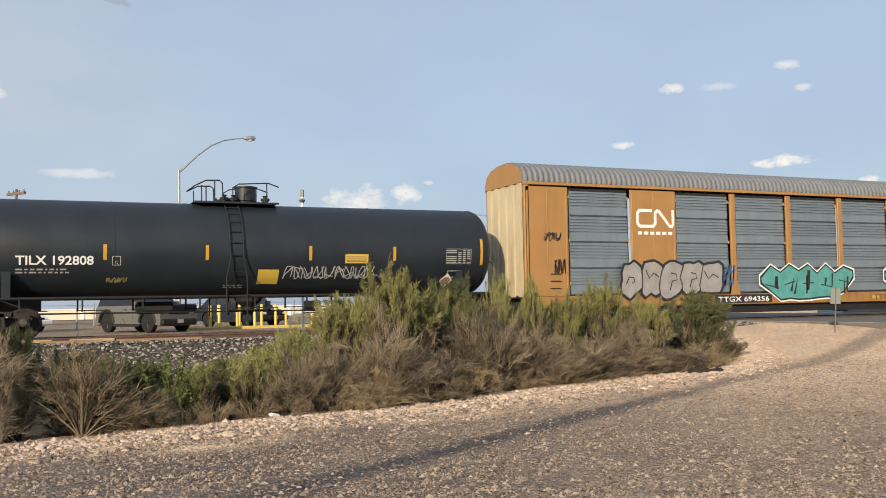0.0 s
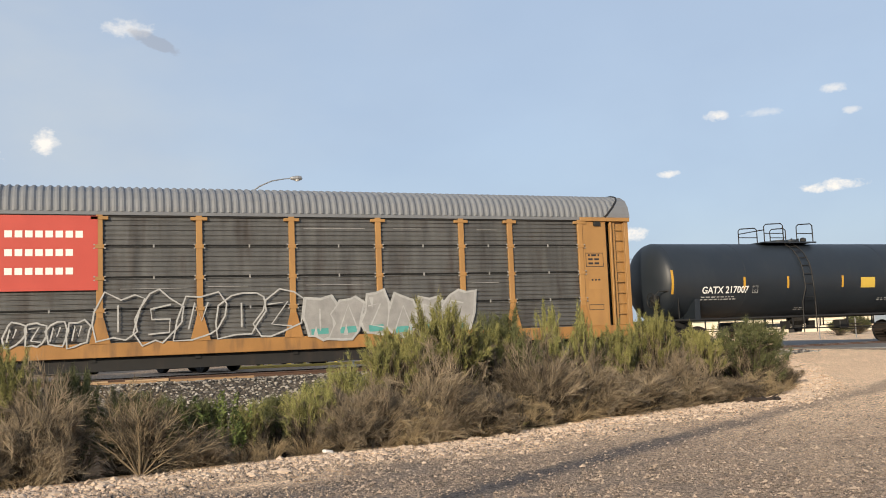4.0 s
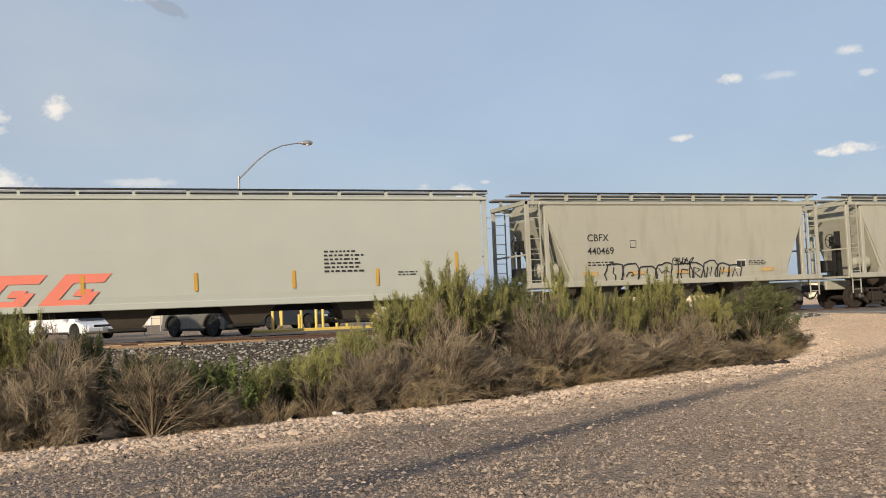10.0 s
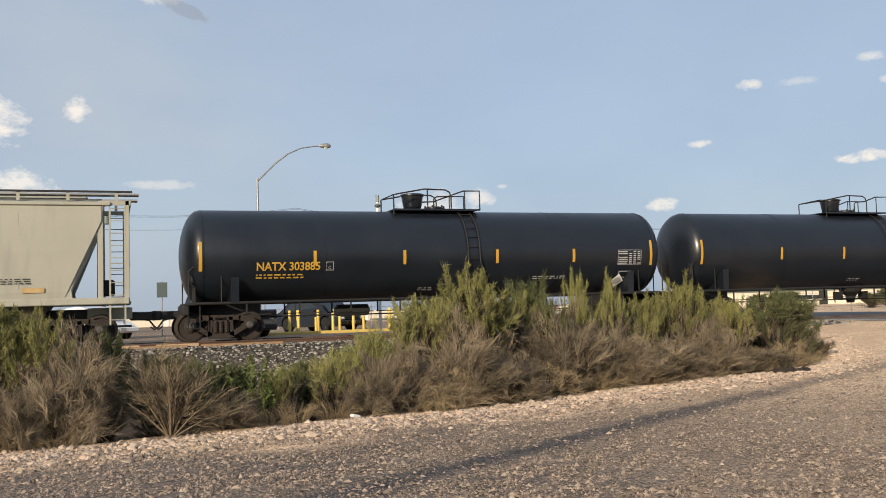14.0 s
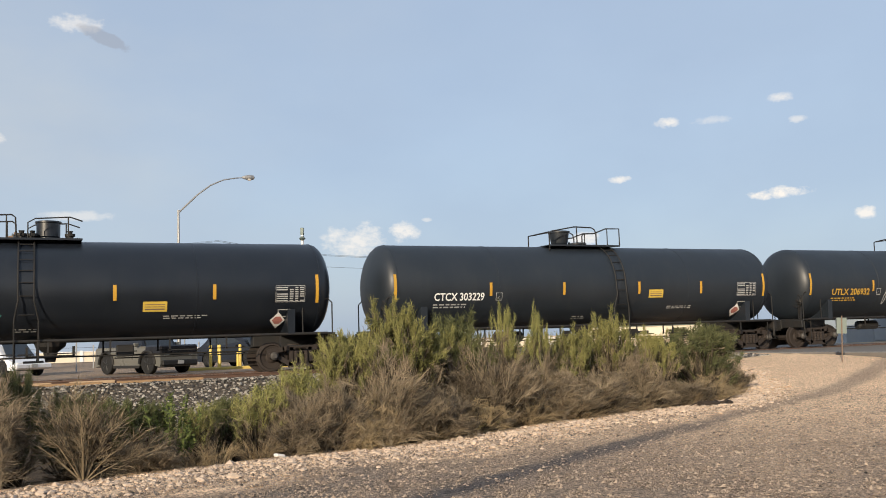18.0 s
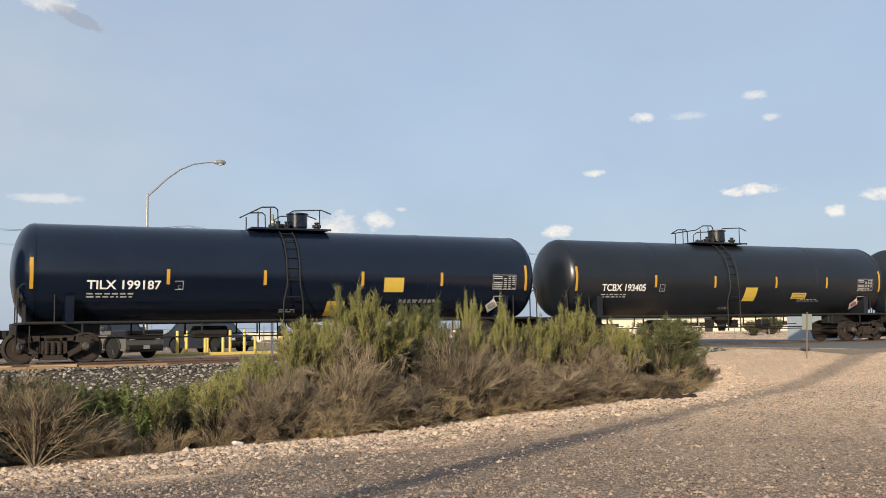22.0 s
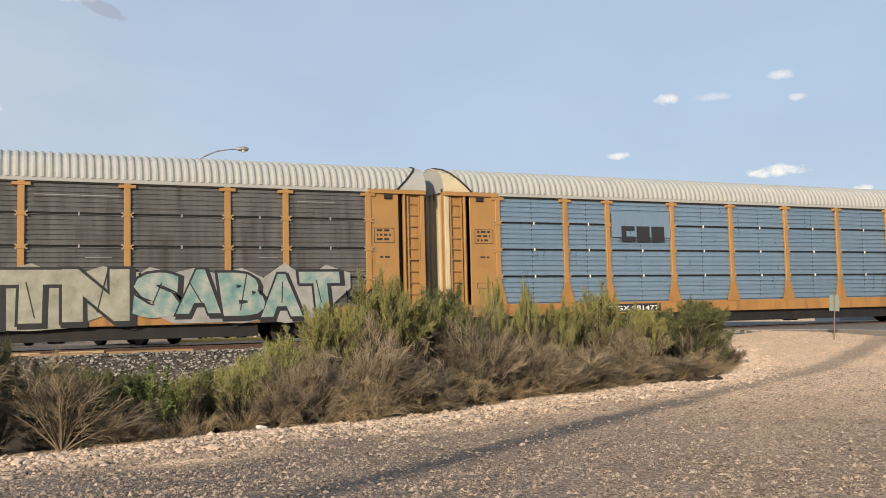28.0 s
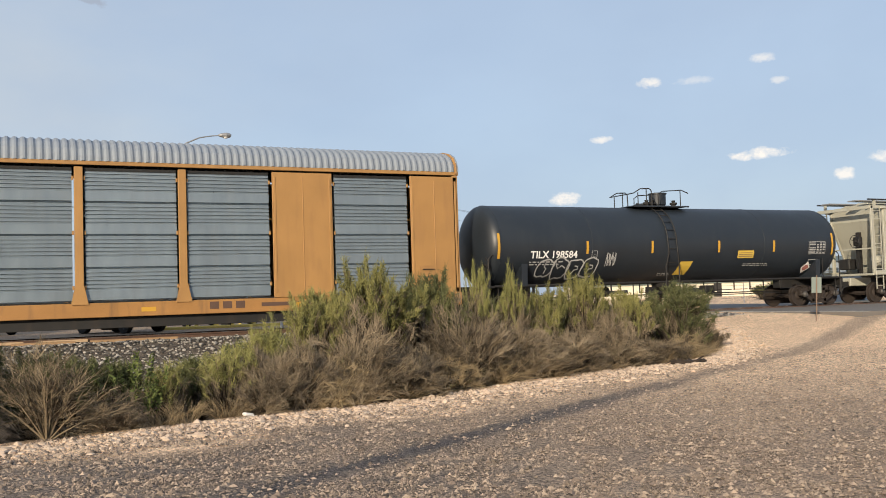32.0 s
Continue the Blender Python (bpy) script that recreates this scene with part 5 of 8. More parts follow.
def roof_end(half, e):
    """The curved top of the end doors, cut off on a slant from the crown down to the eave, and the seal along the cut."""
    prof = roof_profile(5.0, 0.1)
    v, line = [], []
    for y, z in prof:
        inner = half - 0.05 - 0.95 * (5.89 - z) / 0.89
        yy, zz = y * 1.03, z + 0.045 * (z - 4.9)
        v += [(e * (half + 0.02), yy, zz), (e * inner, yy, zz)]
        line.append((e * inner, yy * 1.004, zz + 0.01))
    n = len(prof)
    v += [(a, b * 0.97, c - 0.04) for a, b, c in v]
    k = 2 * n
    f = [(2 * i, 2 * i + 1, 2 * i + 3, 2 * i + 2) for i in range(n - 1)] + [(k + 2 * i, k + 2 * i + 2, k + 2 * i + 3, k + 2 * i + 1) for i in range(n - 1)]
    f += [(2 * i, 2 * i + 2, k + 2 * i + 2, k + 2 * i) for i in range(n - 1)] + [(2 * i + 1, k + 2 * i + 1, k + 2 * i + 3, 2 * i + 3) for i in range(n - 1)]
    return Build().add(v, f), line


def rack_roof(half, style, mat, start=None, lift=0.0):
    """Cross-ribbed curved roof sheet, from start to half."""
    eave = 5.0 if style == "A" else 5.17
    prof = roof_profile(eave, 0.1 if style == "A" else 0.0)
    v, f = [], []
    xs = []
    x = -half if start is None else start
    pitch = 0.15
    while x < half:
        xs += [(x, 0), (x + pitch * 0.3, 0), (x + pitch * 0.7, 1), (x + pitch * 1.1, 1)]
        x += 1.5 * pitch
    n = len(prof)
    for x, up in xs:
        for y, z in prof:
            s = 1 + 0.03 * up
            v.append((min(x, half), y * (1 + 0.022 * up + 0.6 * lift), eave + (z - eave) * s + 0.02 * up + lift))
    for i in range(len(xs) - 1):
        f += [(i * n + j, i * n + j + 1, (i + 1) * n + j + 1, (i + 1) * n + j) for j in range(n - 1)]
    f += [tuple(range(n))[::-1], tuple((len(xs) - 1) * n + j for j in range(n))]
    return Build().add(v, f).mesh("roof", mat)


def folded(n, hw, z0, z1, x):
    """One upright sheet folded to and fro, across the end of a car."""
    row = []
    for k in range(n):
        d = 0.05 if k % 2 else 0.0
        row += [(x + d, -hw + 2 * hw * k / n), (x + d, -hw + 2 * hw * (k + 1) / n)]
    back = [(a - 0.05, b) for a, b in row[::-1]]
    return Build().slab(row + back, "z", z0, z1)


def autorack(style, paint, sheet, roof_mat, label, seed, extra=None, stripes=False, end_mat="end_pale", patches=()):
    """A covered car-carrier wagon. Style A: posts, stepped ends with a side ladder; style B: flush ends with wide plain panels."""
    half = 13.9 if style == "A" else 13.8
    car = thing("autorack_car", label, "autorack car", group="freight train")
    W = 1.5
    # flat wagon below
    part("centre_sill", Build().box(0, 0, 0.62, 2 * half, 0.9, 0.4, 0.02), "frame_black", car)
    for s in (-1, 1):
        part("side_sill", Build().box(0, s * (W - 0.07), 0.88 if style == "A" else 0.80, 2 * half, 0.14, 0.42, 0.012), {"yellow": "yellow_grime", "yellow_bright": "yellow_grime"}.get(paint, paint), car)
        part("lower_rail", Build().box(0, s * (W - 0.25), 0.47, 16.4, 0.1, 0.42, 0.01), "frame_black", car)
        for k in range(8):
            part("cross_bearer", Build().box(-10.5 + 3 * k, s * 0.85, 0.62, 0.16, 1.0, 0.16), "frame_black", car) if s < 0 else None
        bogie(car, s * 10.06)
        coupler(car, s * (half + 0.02), s)
    part("deck", Build().box(0, 0, 1.0, 2 * half - 0.1, 2 * W - 0.3, 0.1), "frame_black", car)
    part("brake_rigging", Build().rod((-8.5, 0.3, 0.4), (8.5, 0.25, 0.42), 0.03, 6).box(-2, 0.5, 0.42, 1.3, 0.5, 0.4, 0.04).box(2.4, -0.5, 0.4, 0.5, 0.45, 0.4, 0.04), "frame_black", car)
    part("roof", shared(("roof", style, roof_mat), lambda: rack_roof(half, style, roof_mat)), None, car, "cross-ribbed roof sheet")
    for u, wide, mat in patches:
        k = -half + 0.225 * round((u + half) / 0.225)
        part("roof_patch", rack_roof(k + wide, style, mat, k, 0.006), None, car, "replaced roof sheet of another shade")
    top = 5.0 if style == "A" else 5.17
    for s in (-1, 1):
        part("eave_rail", Build().box(0, s * (W - 0.03), top - 0.06, 2 * half, 0.08, 0.12, 0.01), paint if style == "B" else roof_mat, car)
    if style == "A":
        posts = (-11.85, -9.08, -7.25, -4.3, -1.43, 1.43, 4.3, 7.25, 9.08, 11.85)
        z0, h = 1.09, 3.8
        for s in (-1, 1):
            turn = 0 if s < 0 else 180
            for a, b_ in zip(posts[:-1], posts[1:]):
                w = b_ - a - 0.12
                me = shared(("sheet", round(w, 2), sheet, "A"), lambda: corrugated(w, h, 4, 6 if sheet == "galv_dirty" else 5, 0.03 if sheet == "galv_dirty" else 0.045, sheet, 0.055))
                pn = part("side_panel", me, None, car, m=pose((a + b_) / 2, s * (W - 0.055), z0, 0, 0, turn))
                if s < 0:
                    for k in range(1, 4 if sheet == "galv_dirty" else 1):
                        part("lap_edge", shared(("lap_edge", round(w, 2)), lambda: Build().box(0, 0, 0, w - 0.02, 0.012, 0.016).mesh("lap_edge", "lap_edge")), None, pn, "pale worn lower edge of the panel row", m=pose(0, -0.004, h * k / 4 - 0.012))
                    part("seam", shared(("panel_seam", sheet), lambda: Build().box(0, 0, h / 2, 0.02, 0.012, h - 0.1).mesh("seam", "frame_black" if sheet == "galv_dirty" else "bearing")), None, pn, "upright sheet seam", m=pose(0, 0.012, 0)) if sheet != "galv_dirty" else None
                    # black strips laid in the gaps paint the shade between the rows
                    [part("row_gap", shared(("row_gap", round(w, 2)), lambda: Build().box(0, 0, 0, w - 0.01, 0.03, 0.046).mesh("row_gap", "gap_shade")), None, pn, "black strip for the shade between panel rows", m=pose(0, 0.022, h * k / 4 + 0.027)) for k in range(1, 4)]
                    [part("latch", shared(("latch", sheet), lambda: Build().box(0, 0, 0, 0.05, 0.03, 0.11, 0.008).mesh("latch", "litter" if sheet != "galv_dirty" else "silver")), None, pn, "small panel latch", m=pose(0.1, 0.004, h * k / 4 + 0.02)) for k in range(1, 4)]
            # long black strip in place of the shade below the eave
            part("eave_gap", Build().box(0, s * (W - 0.05), z0 + h - 0.03, 23.7, 0.03, 0.05), "frame_black", car, "black strip for the shade under the eave") if s < 0 else None
            for p in posts:
                b = Build().box(p, s * (W - 0.03), z0 + h / 2, 0.19, 0.1, h, 0.012)
                b.box(p, s * (W - 0.02), z0 + h - 0.1, 0.5, 0.1, 0.1, 0.01)
                q = s * (W + 0.022)
                foot = Build().slab([(p - 0.1, z0 + 0.75), (p + 0.1, z0 + 0.75), (p + 0.3, z0 - 0.02), (p - 0.3, z0 - 0.02)], "y", min(q, q - s * 0.06), max(q, q - s * 0.06))
                for k in (1, 2, 3):
                    b.box(p, s * (W + 0.024), z0 + h * k / 4, 0.26, 0.02, 0.12, 0.01)
                post = part("post", b, paint, car)
                part("flared_foot", foot, "yellow_grime" if "yellow" in paint else paint, post, "grimy flared foot of the post")
                if s < 0:
                    def bolts():
                        bb = Build()
                        for k in (1, 2, 3):
                            for q in (-1, 1):
                                for dz in (-0.055, 0.055):
                                    bb.box(q * 0.15, 0, h * k / 4 + dz, 0.05, 0.03, 0.045, 0.006)
                        return bb.mesh("bolt_set", "silver")
                    tagged(part("bolt_set", shared("bolt_set", bolts), None, car, "bright bolts beside the post", m=pose(p, -W - 0.02, z0)), kind="stuff")
            for e in (-1, 1):
                c = e * (half - 0.85)
                part("end_panel", Build().box(e * 12.40, s * (W - 0.05), z0 + h / 2, 1.05, 0.06, h, 0.01), paint, car)
                part("end_lintel", Build().box(e * 12.88, s * (W + 0.0), z0 + h + 0.02, 2.05, 0.12, 0.14, 0.01), paint, car)
                # at the right end the column is black, painting the recess's shade
                part("end_column", Build().box(e * 13.02, s * (W - 0.26), z0 + h / 2, 0.1, 0.16, h, 0.01), "frame_black" if e > 0 else paint, car, "set-back column, black for the recess's shade at one end")
                part("end_column", Build().box(e * 13.79, s * (W - 0.08), z0 + h / 2 + 0.1, 0.16, 0.12, h + 0.2, 0.01), end_mat if e < 0 else paint, car)
                part("end_flange", Build().box(e * 13.13, s * (W - 0.06), z0 + h / 2, 0.07, 0.14, h, 0.01), paint, car)
                # added black block; its colour gives the dark shade under the lintel
                part("notch", Build().box(e * 12.55, s * (W + 0.0), z0 + h - 0.14, 0.26, 0.1, 0.16, 0.01), "frame_black", car)
                part("ladder_backing", Build().box(e * 13.48, s * (W - 0.14), z0 + h / 2, 0.62, 0.05, h, 0.01), paint, car)
                lad = part("ladder", ladder(0.4, z0 - 0.55, z0 + h - 0.1, 1), paint, car, "side ladder of the wagon end", m=pose(e * 13.46, s * (W - 0.02), 0))
                for k in range(11):
                    part("rung", Build().rod((-0.2, 0, z0 - 0.35 + 0.38 * k), (0.2, 0, z0 - 0.35 + 0.38 * k), 0.016, 6), paint, lad)
                if s < 0:
                    part("stencil", Build().box(e * 12.4, -W + 0.012, 2.55, 0.6, 0.004, 0.3), paint, car)
        for e in (-1, 1):
            # radial end doors, folded upright
            part("end_door", folded(12, 1.22, 1.1, 5.0, e * (half - 0.12)), end_mat, car, "folding end door")
            shell, line = roof_end(half, e)
            part("door_hood", shell, end_mat if e < 0 else roof_mat, car, "pale curved top of the end doors")
            part("door_seal", Build().pipe(line, 0.035, 6), "frame_black", car, "black rubber seal across the roof end")
            part("door_top", Build().slab([(-1.4, 5.0), (1.4, 5.0), (1.15, 5.5), (0.5, 5.74), (-0.5, 5.74), (-1.15, 5.5)], "x", e * (half - 0.06) - 0.05, e * (half - 0.06) + 0.05), end_mat, car)
            [part("door_post", Build().box(e * (half - 0.06), y, 3.1, 0.12, 0.16, 4.0), paint, car) for y in (-1.32, 1.32)]
    else:
        z0, h = 1.02, 3.97
        cuts = ((-11.87, -9.27), (-7.04, -4.47), (-4.1, -1.53), (-1.2, 1.35), (1.65, 4.3), (4.58, 7.15), (9.27, 11.9))
        plain = ((-13.72, -11.95), (-9.2, -7.1), (7.22, 9.2), (11.97, 13.72))
        for s in (-1, 1):
            turn = 0 if s < 0 else 180
            for a, b_ in cuts:
                w = b_ - a - 0.06
                me = shared(("sheet", round(w, 2), sheet, "B"), lambda: corrugated(w, h - 0.1, 4, 6, 0.045, sheet, 0.03, 0.24))
                pn = part("side_panel", me, None, car, m=pose(s * -(a + b_) / 2 if s > 0 else (a + b_) / 2, s * (W - 0.07), z0 + 0.04, 0, 0, turn))
                # black strip along the panel top, drawn as the shadow in that gap
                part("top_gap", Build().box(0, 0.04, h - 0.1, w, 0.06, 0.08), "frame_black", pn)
                for k in range(5):
                    part("hinge", Build().box(-w / 2 - 0.02, -0.01, 0.4 + 0.8 * k, 0.06, 0.05, 0.12, 0.01).box(w / 2 + 0.02, -0.01, 0.4 + 0.8 * k, 0.06, 0.05, 0.12, 0.01), paint, pn) if s < 0 and k % 2 == 0 else None
            for a, b_ in plain:
                if s > 0:
                    a, b_ = -b_, -a
                c = (a + b_) / 2
                pn = part("plain_panel", Build().box(c, s * (W - 0.02), z0 + h / 2, b_ - a, 0.06, h, 0.012), paint, car)
                for q in (-1, 0, 1):
                    part("panel_rib", Build().box(c + q * (b_ - a) * 0.46, s * (W + 0.012), z0 + h / 2, 0.07 if q else 0.03, 0.03, h - 0.3, 0.008), paint, pn)
            for p in (-4.28, -1.37, 1.5, 4.44):
                p = -p if s > 0 else p
                b = Build().box(p, s * (W - 0.03), z0 + h / 2, 0.24, 0.1, h, 0.012)
                b.slab([(p - 0.12, z0 + 0.5), (p + 0.12, z0 + 0.5), (p + 0.24, z0 - 0.05), (p - 0.24, z0 - 0.05)], "y", s * (W + 0.02) - 0.02, s * (W + 0.02) + 0.005)
                part("post", b, paint, car)
            for u in (-13.66, 13.66):
                part("corner_post", Build().box(u, s * (W - 0.06), z0 + h / 2, 0.2, 0.14, h + 0.1, 0.02), paint, car)
            for e in (-1, 1):
                grab = part("grab_plate", Build().box(e * 12.55, s * (W + 0.012), 1.55, 0.6, 0.02, 0.8), paint, car)
                for k in range(3):
                    part("rung", Build().pipe([(e * 12.55 - 0.2, s * (W + 0.02), 1.3 + 0.26 * k), (e * 12.55 - 0.2, s * (W + 0.08), 1.3 + 0.26 * k), (e * 12.55 + 0.2, s * (W + 0.08), 1.3 + 0.26 * k), (e * 12.55 + 0.2, s * (W + 0.02), 1.3 + 0.26 * k)], 0.014, 6), "frame_black", grab)
        for e in (-1, 1):
            part("end_door", folded(9, 1.34, 1.0, 5.3, e * (half - 0.05)), end_mat if seed % 2 else paint, car, "folding end door")
            part("door_top", Build().slab([(-1.45, 5.12), (1.45, 5.12), (1.38, 5.5), (1.15, 5.72), (0.5, 5.93), (-0.5, 5.93), (-1.15, 5.72), (-1.38, 5.5)], "x", e * (half - 0.03) - 0.05, e * (half - 0.03) + 0.05), paint, car)
    sd = Side(car, lambda z: -W - 0.03)
    if sheet == "galv_dirty":
        r = random.Random(seed)
        for a, b_ in zip(posts[:-1], posts[1:]):
            for z in (2.68, 4.5):
                if r.random() < (0.75 if z < 3 else 0.4):
                    l_ = (b_ - a - 0.4) * r.uniform(0.3, 0.95)
                    sd.rect("scratch", a + 0.2 + r.uniform(0, b_ - a - 0.4 - l_), z + r.uniform(-0.02, 0.02), l_, 0.02, "silver", -0.079, "thin bare scratch along the panel")
    if style == "A":
        for e in (-1, 1):
            u = e * 12.4 - 0.36
            sd.outlined("notice", u, 3.2, 0.72, 0.5, 0.02, "ink", -0.045)
            sd.small_print(u + 0.1, 3.58, 0.5, 3, "ink", seed * 7 + e, 0.07, -0.045)
            sd.outlined("notice", u + 0.05, 1.65, 0.6, 0.2, 0.02, "ink", -0.045)
            sd.small_print(u + 0.2, 2.7, 0.35, 2, "ink", seed * 9 + e, 0.06, -0.045)
    else:
        part("roof_cap", shared(("roof_cap", paint), lambda: Build().pipe([(0, -1.53, 5.1), (0, -1.5, 5.4), (0, -1.32, 5.66), (0, -1.0, 5.83), (0, -0.5, 5.95), (0, 0, 5.98), (0, 0.5, 5.95), (0, 1.0, 5.83), (0, 1.32, 5.66), (0, 1.5, 5.4), (0, 1.53, 5.1)], 0.05, 6).mesh("roof_cap", paint)), None, car, "painted roof end band", m=pose(half - 0.1, 0, 0))
    for k in range(5 if style == "B" else 0):
        sd.rect("reflector", -10.6 + 4.6 * k, 0.72, 0.42, 0.13, "reflect", -0.024, "yellow reflective strip")
    if extra:
        extra(sd)
    return car


def hopper_car(mark, number, length, paint, label, seed, extra=None, bays=3):
    """A covered hopper wagon: sloped-bottom body, roof walk, end frames with ladders, outlet bays, bogies and marks."""
    car = thing("covered_hopper_car", label, "hopper car", group="freight train")
    big = length > 18
    e = length / 2 - 0.68
    hs = length / 2 - (1.5 if not big else 0.95)      # body half length at the top
    z1, z0 = (4.24, 1.36) if not big else (4.4, 1.14)
    roof_z = z1 + 0.2 if not big else z1 + 0.1
    W = 1.5
    lo = hs - 1.05 if not big else hs - 1.2
    # body: bulged side sheets, cut off on a slant below the ends, and sloping end sheets
    knee = z1 - 0.55 if not big else z0 + 0.95
    levels = sorted([(z0, W - 0.03), (z0 + 0.25, W), ((z0 + z1) / 2, W + 0.03), (knee, W + 0.015), (z1 - 0.16, W), (z1, W - 0.05), (roof_z, 0.55)])
    v = []
    for z, y in levels:
        l_ = lo + (hs - lo) * min(1.0, (z - z0) / (knee - z0))
        v += [(-l_, -y, z), (l_, -y, z), (l_, y, z), (-l_, y, z)]
    n = len(levels)
    f = [(4 * i + j, 4 * i + (j + 1) % 4, 4 * i + 4 + (j + 1) % 4, 4 * i + 4 + j) for i in range(n - 1) for j in range(4)] + [(3, 2, 1, 0), (4 * n - 4, 4 * n - 3, 4 * n - 2, 4 * n - 1)]
    part("body", Build().add(v, f), paint, car)
    r = random.Random(seed)
    for s in (-1, 1):
        part("top_chord", Build().box(0, s * W, z1 - 0.05, 2 * hs + 0.5, 0.1, 0.1, 0.015), paint, car)
        part("side_sill", Build().box(0, s * (W - 0.02), z0 - 0.04, 2 * e - 0.1, 0.16, 0.2, 0.02), paint, car)
        for k in range(4 if not big else 0):
            u = -hs + (2 * hs) * (k + 1) / 5
            part("weld_seam", Build().box(u, s * (W + 0.004), (z0 + z1) / 2, 0.02, 0.03, z1 - z0 - 0.7), paint, car)
        bogie(car, s * (e - 1.75))
        coupler(car, s * (e + 0.02), s)
        part("end_platform", Build().box(s * (e - 0.75), 0, z0 - 0.1, 1.5, 2.9, 0.1, 0.015).box(s * (e - 0.6), 0, 0.95, 1.3, 0.5, 0.36, 0.02), paint if not big else "frame_black", car)
        for y in (-1.42, 1.42):
            u = s * (e - 0.1)
            part("end_post", Build().box(u, y, (z0 + z1) / 2, 0.13, 0.1, z1 - z0 + 0.1, 0.012), paint, car)
            if not big:
                part("end_post", Build().box(s * (e - 0.85), y, (z0 + z1) / 2, 0.16, 0.1, z1 - z0, 0.012), paint, car)
                part("end_brace", Build().pipe([(s * (e - 0.85), y, z1 - 0.5), (s * (lo + 0.15), y, z0 + 0.2)], 0.05, 6), paint, car)
                part("gusset", Build().slab([(s * (lo - 0.15), z0), (s * (lo + 0.25), z0), (s * (lo + 0.18), z0 + 0.62), (s * (lo + 0.0), z0 + 0.62)], "y", y - 0.05, y + 0.05), paint, car)
            lad = part("ladder", ladder(0.42, z0 - 0.75, z1, 1), paint, car, "end ladder", m=pose(u - s * 0.28, y * 1.03, 0))
            for k in range(10):
                part("rung", Build().rod((-0.21, 0, z0 - 0.6 + (z1 - z0 + 0.6) * k / 9.5), (0.21, 0, z0 - 0.6 + (z1 - z0 + 0.6) * k / 9.5), 0.014, 6), paint, lad)
        part("end_beam", Build().box(s * (e - 0.05), 0, z1 - 0.02, 0.12, 2.9, 0.14), paint, car)
        part("grab_iron", Build().box(s * (e - 0.05), 0, 2.4, 0.06, 2.9, 0.06), paint, car)
        for y in (-1.42, 1.42):
            part("top_beam", Build().box(s * (e - 0.45), y, z1 - 0.02, 0.9, 0.1, 0.12), paint, car)
        part("slope_stiffener", Build().box(s * (e - 0.9), 0, 2.2, 0.14, 0.2, 2.0).box(s * (e - 0.7), 0.5, 1.75, 0.5, 0.6, 0.5, 0.05), "frame_black" if not big else paint, car)
    part("brake_cylinder", Build().turned((-e + 0.6, -1.0, 1.85), (-e + 1.45, -1.0, 1.85), [(0, 0.12), (0.08, 0.25), (0.9, 0.25), (1, 0.12)], 14), paint, car)
    brake_wheel(car, -e + 0.02, -0.55, 2.75, "frame_black")
    part("brake_stand", Build().box(-e + 0.16, -0.55, 2.2, 0.1, 0.12, 1.4).box(-e + 0.2, -0.55, 2.75, 0.24, 0.34, 0.4, 0.03), "frame_black", car)
    # roof hatches and walk
    part("roof_walk", Build().box(0, -0.75, roof_z + 0.1, 2 * e + 0.5, 0.5, 0.05).box(0, 0.75, roof_z + 0.1, 2 * e + 0.5, 0.5, 0.05), "galv_pole", car, "grated roof walkway")
    nb = 12 if big else 9
    for k in range(nb + 1):
        u = -e + 0.4 + (2 * e - 0.8) * k / nb
        for y in (-1.0, 1.0):
            part("walk_bracket", Build().box(u, y * 1.35, roof_z - 0.02, 0.09, 0.1, 0.26), paint, car)
    part("hatch_cover", Build().box(0, 0, roof_z + 0.06, 2 * hs - 0.8, 0.66, 0.12, 0.04), paint, car)
    for y in (-1.4, 1.4):
        part("edge_rail", Build().box(0, y, roof_z + 0.12, 2 * e + 0.1, 0.05, 0.06), "frame_black", car, "dark running rail along the roof edge")
    # outlet bays
    nbay = 4 if big else bays
    for k in range(nbay):
        u = (k - (nbay - 1) / 2) * (2 * lo - 2.2) / max(nbay - 1, 1) * (0.95 if not big else 0.74)
        bay = part("outlet_bay", Build().add([(u - 0.98, -1.3, z0 + 0.05), (u + 0.98, -1.3, z0 + 0.05), (u + 0.98, 1.3, z0 + 0.05), (u - 0.98, 1.3, z0 + 0.05), (u - 0.4, -0.7, 0.45), (u + 0.4, -0.7, 0.45), (u + 0.4, 0.7, 0.45), (u - 0.4, 0.7, 0.45)],
                                    [(0, 1, 2, 3), (0, 4, 5, 1), (1, 5, 6, 2), (2, 6, 7, 3), (3, 7, 4, 0), (4, 7, 6, 5)]), "hopper_dirty", car, "dusty sloping outlet bay")
        part("outlet_gate", Build().box(u, 0, 0.38, 1.1, 1.6, 0.12, 0.02).rod((u - 0.5, -0.9, 0.4), (u + 0.5, -0.9, 0.4), 0.05, 8), "frame_black", bay)
    part("centre_sill", Build().box(0, 0, 0.95, 2 * e, 0.4, 0.3), "frame_black", car)
    sd = Side(car, lambda z: -W - 0.033)
    mu = -lo + (0.52 if not big else 0.18)
    if mark:
        sd.text(mark, mu, 2.83 if not big else 2.62, 0.36, "ink", fat=0.008)
        sd.text(number, mu, 2.36 if not big else 2.15, 0.36, "ink", fat=0.008)
        sd.outlined("class_box", mu + (1.75 if not big else 1.3), 2.58 if not big else 2.38, 0.26, 0.27, 0.02, "ink")
        sd.small_print(mu, 2.05 if not big else 1.85, 1.1, 2, "ink", seed, 0.045)
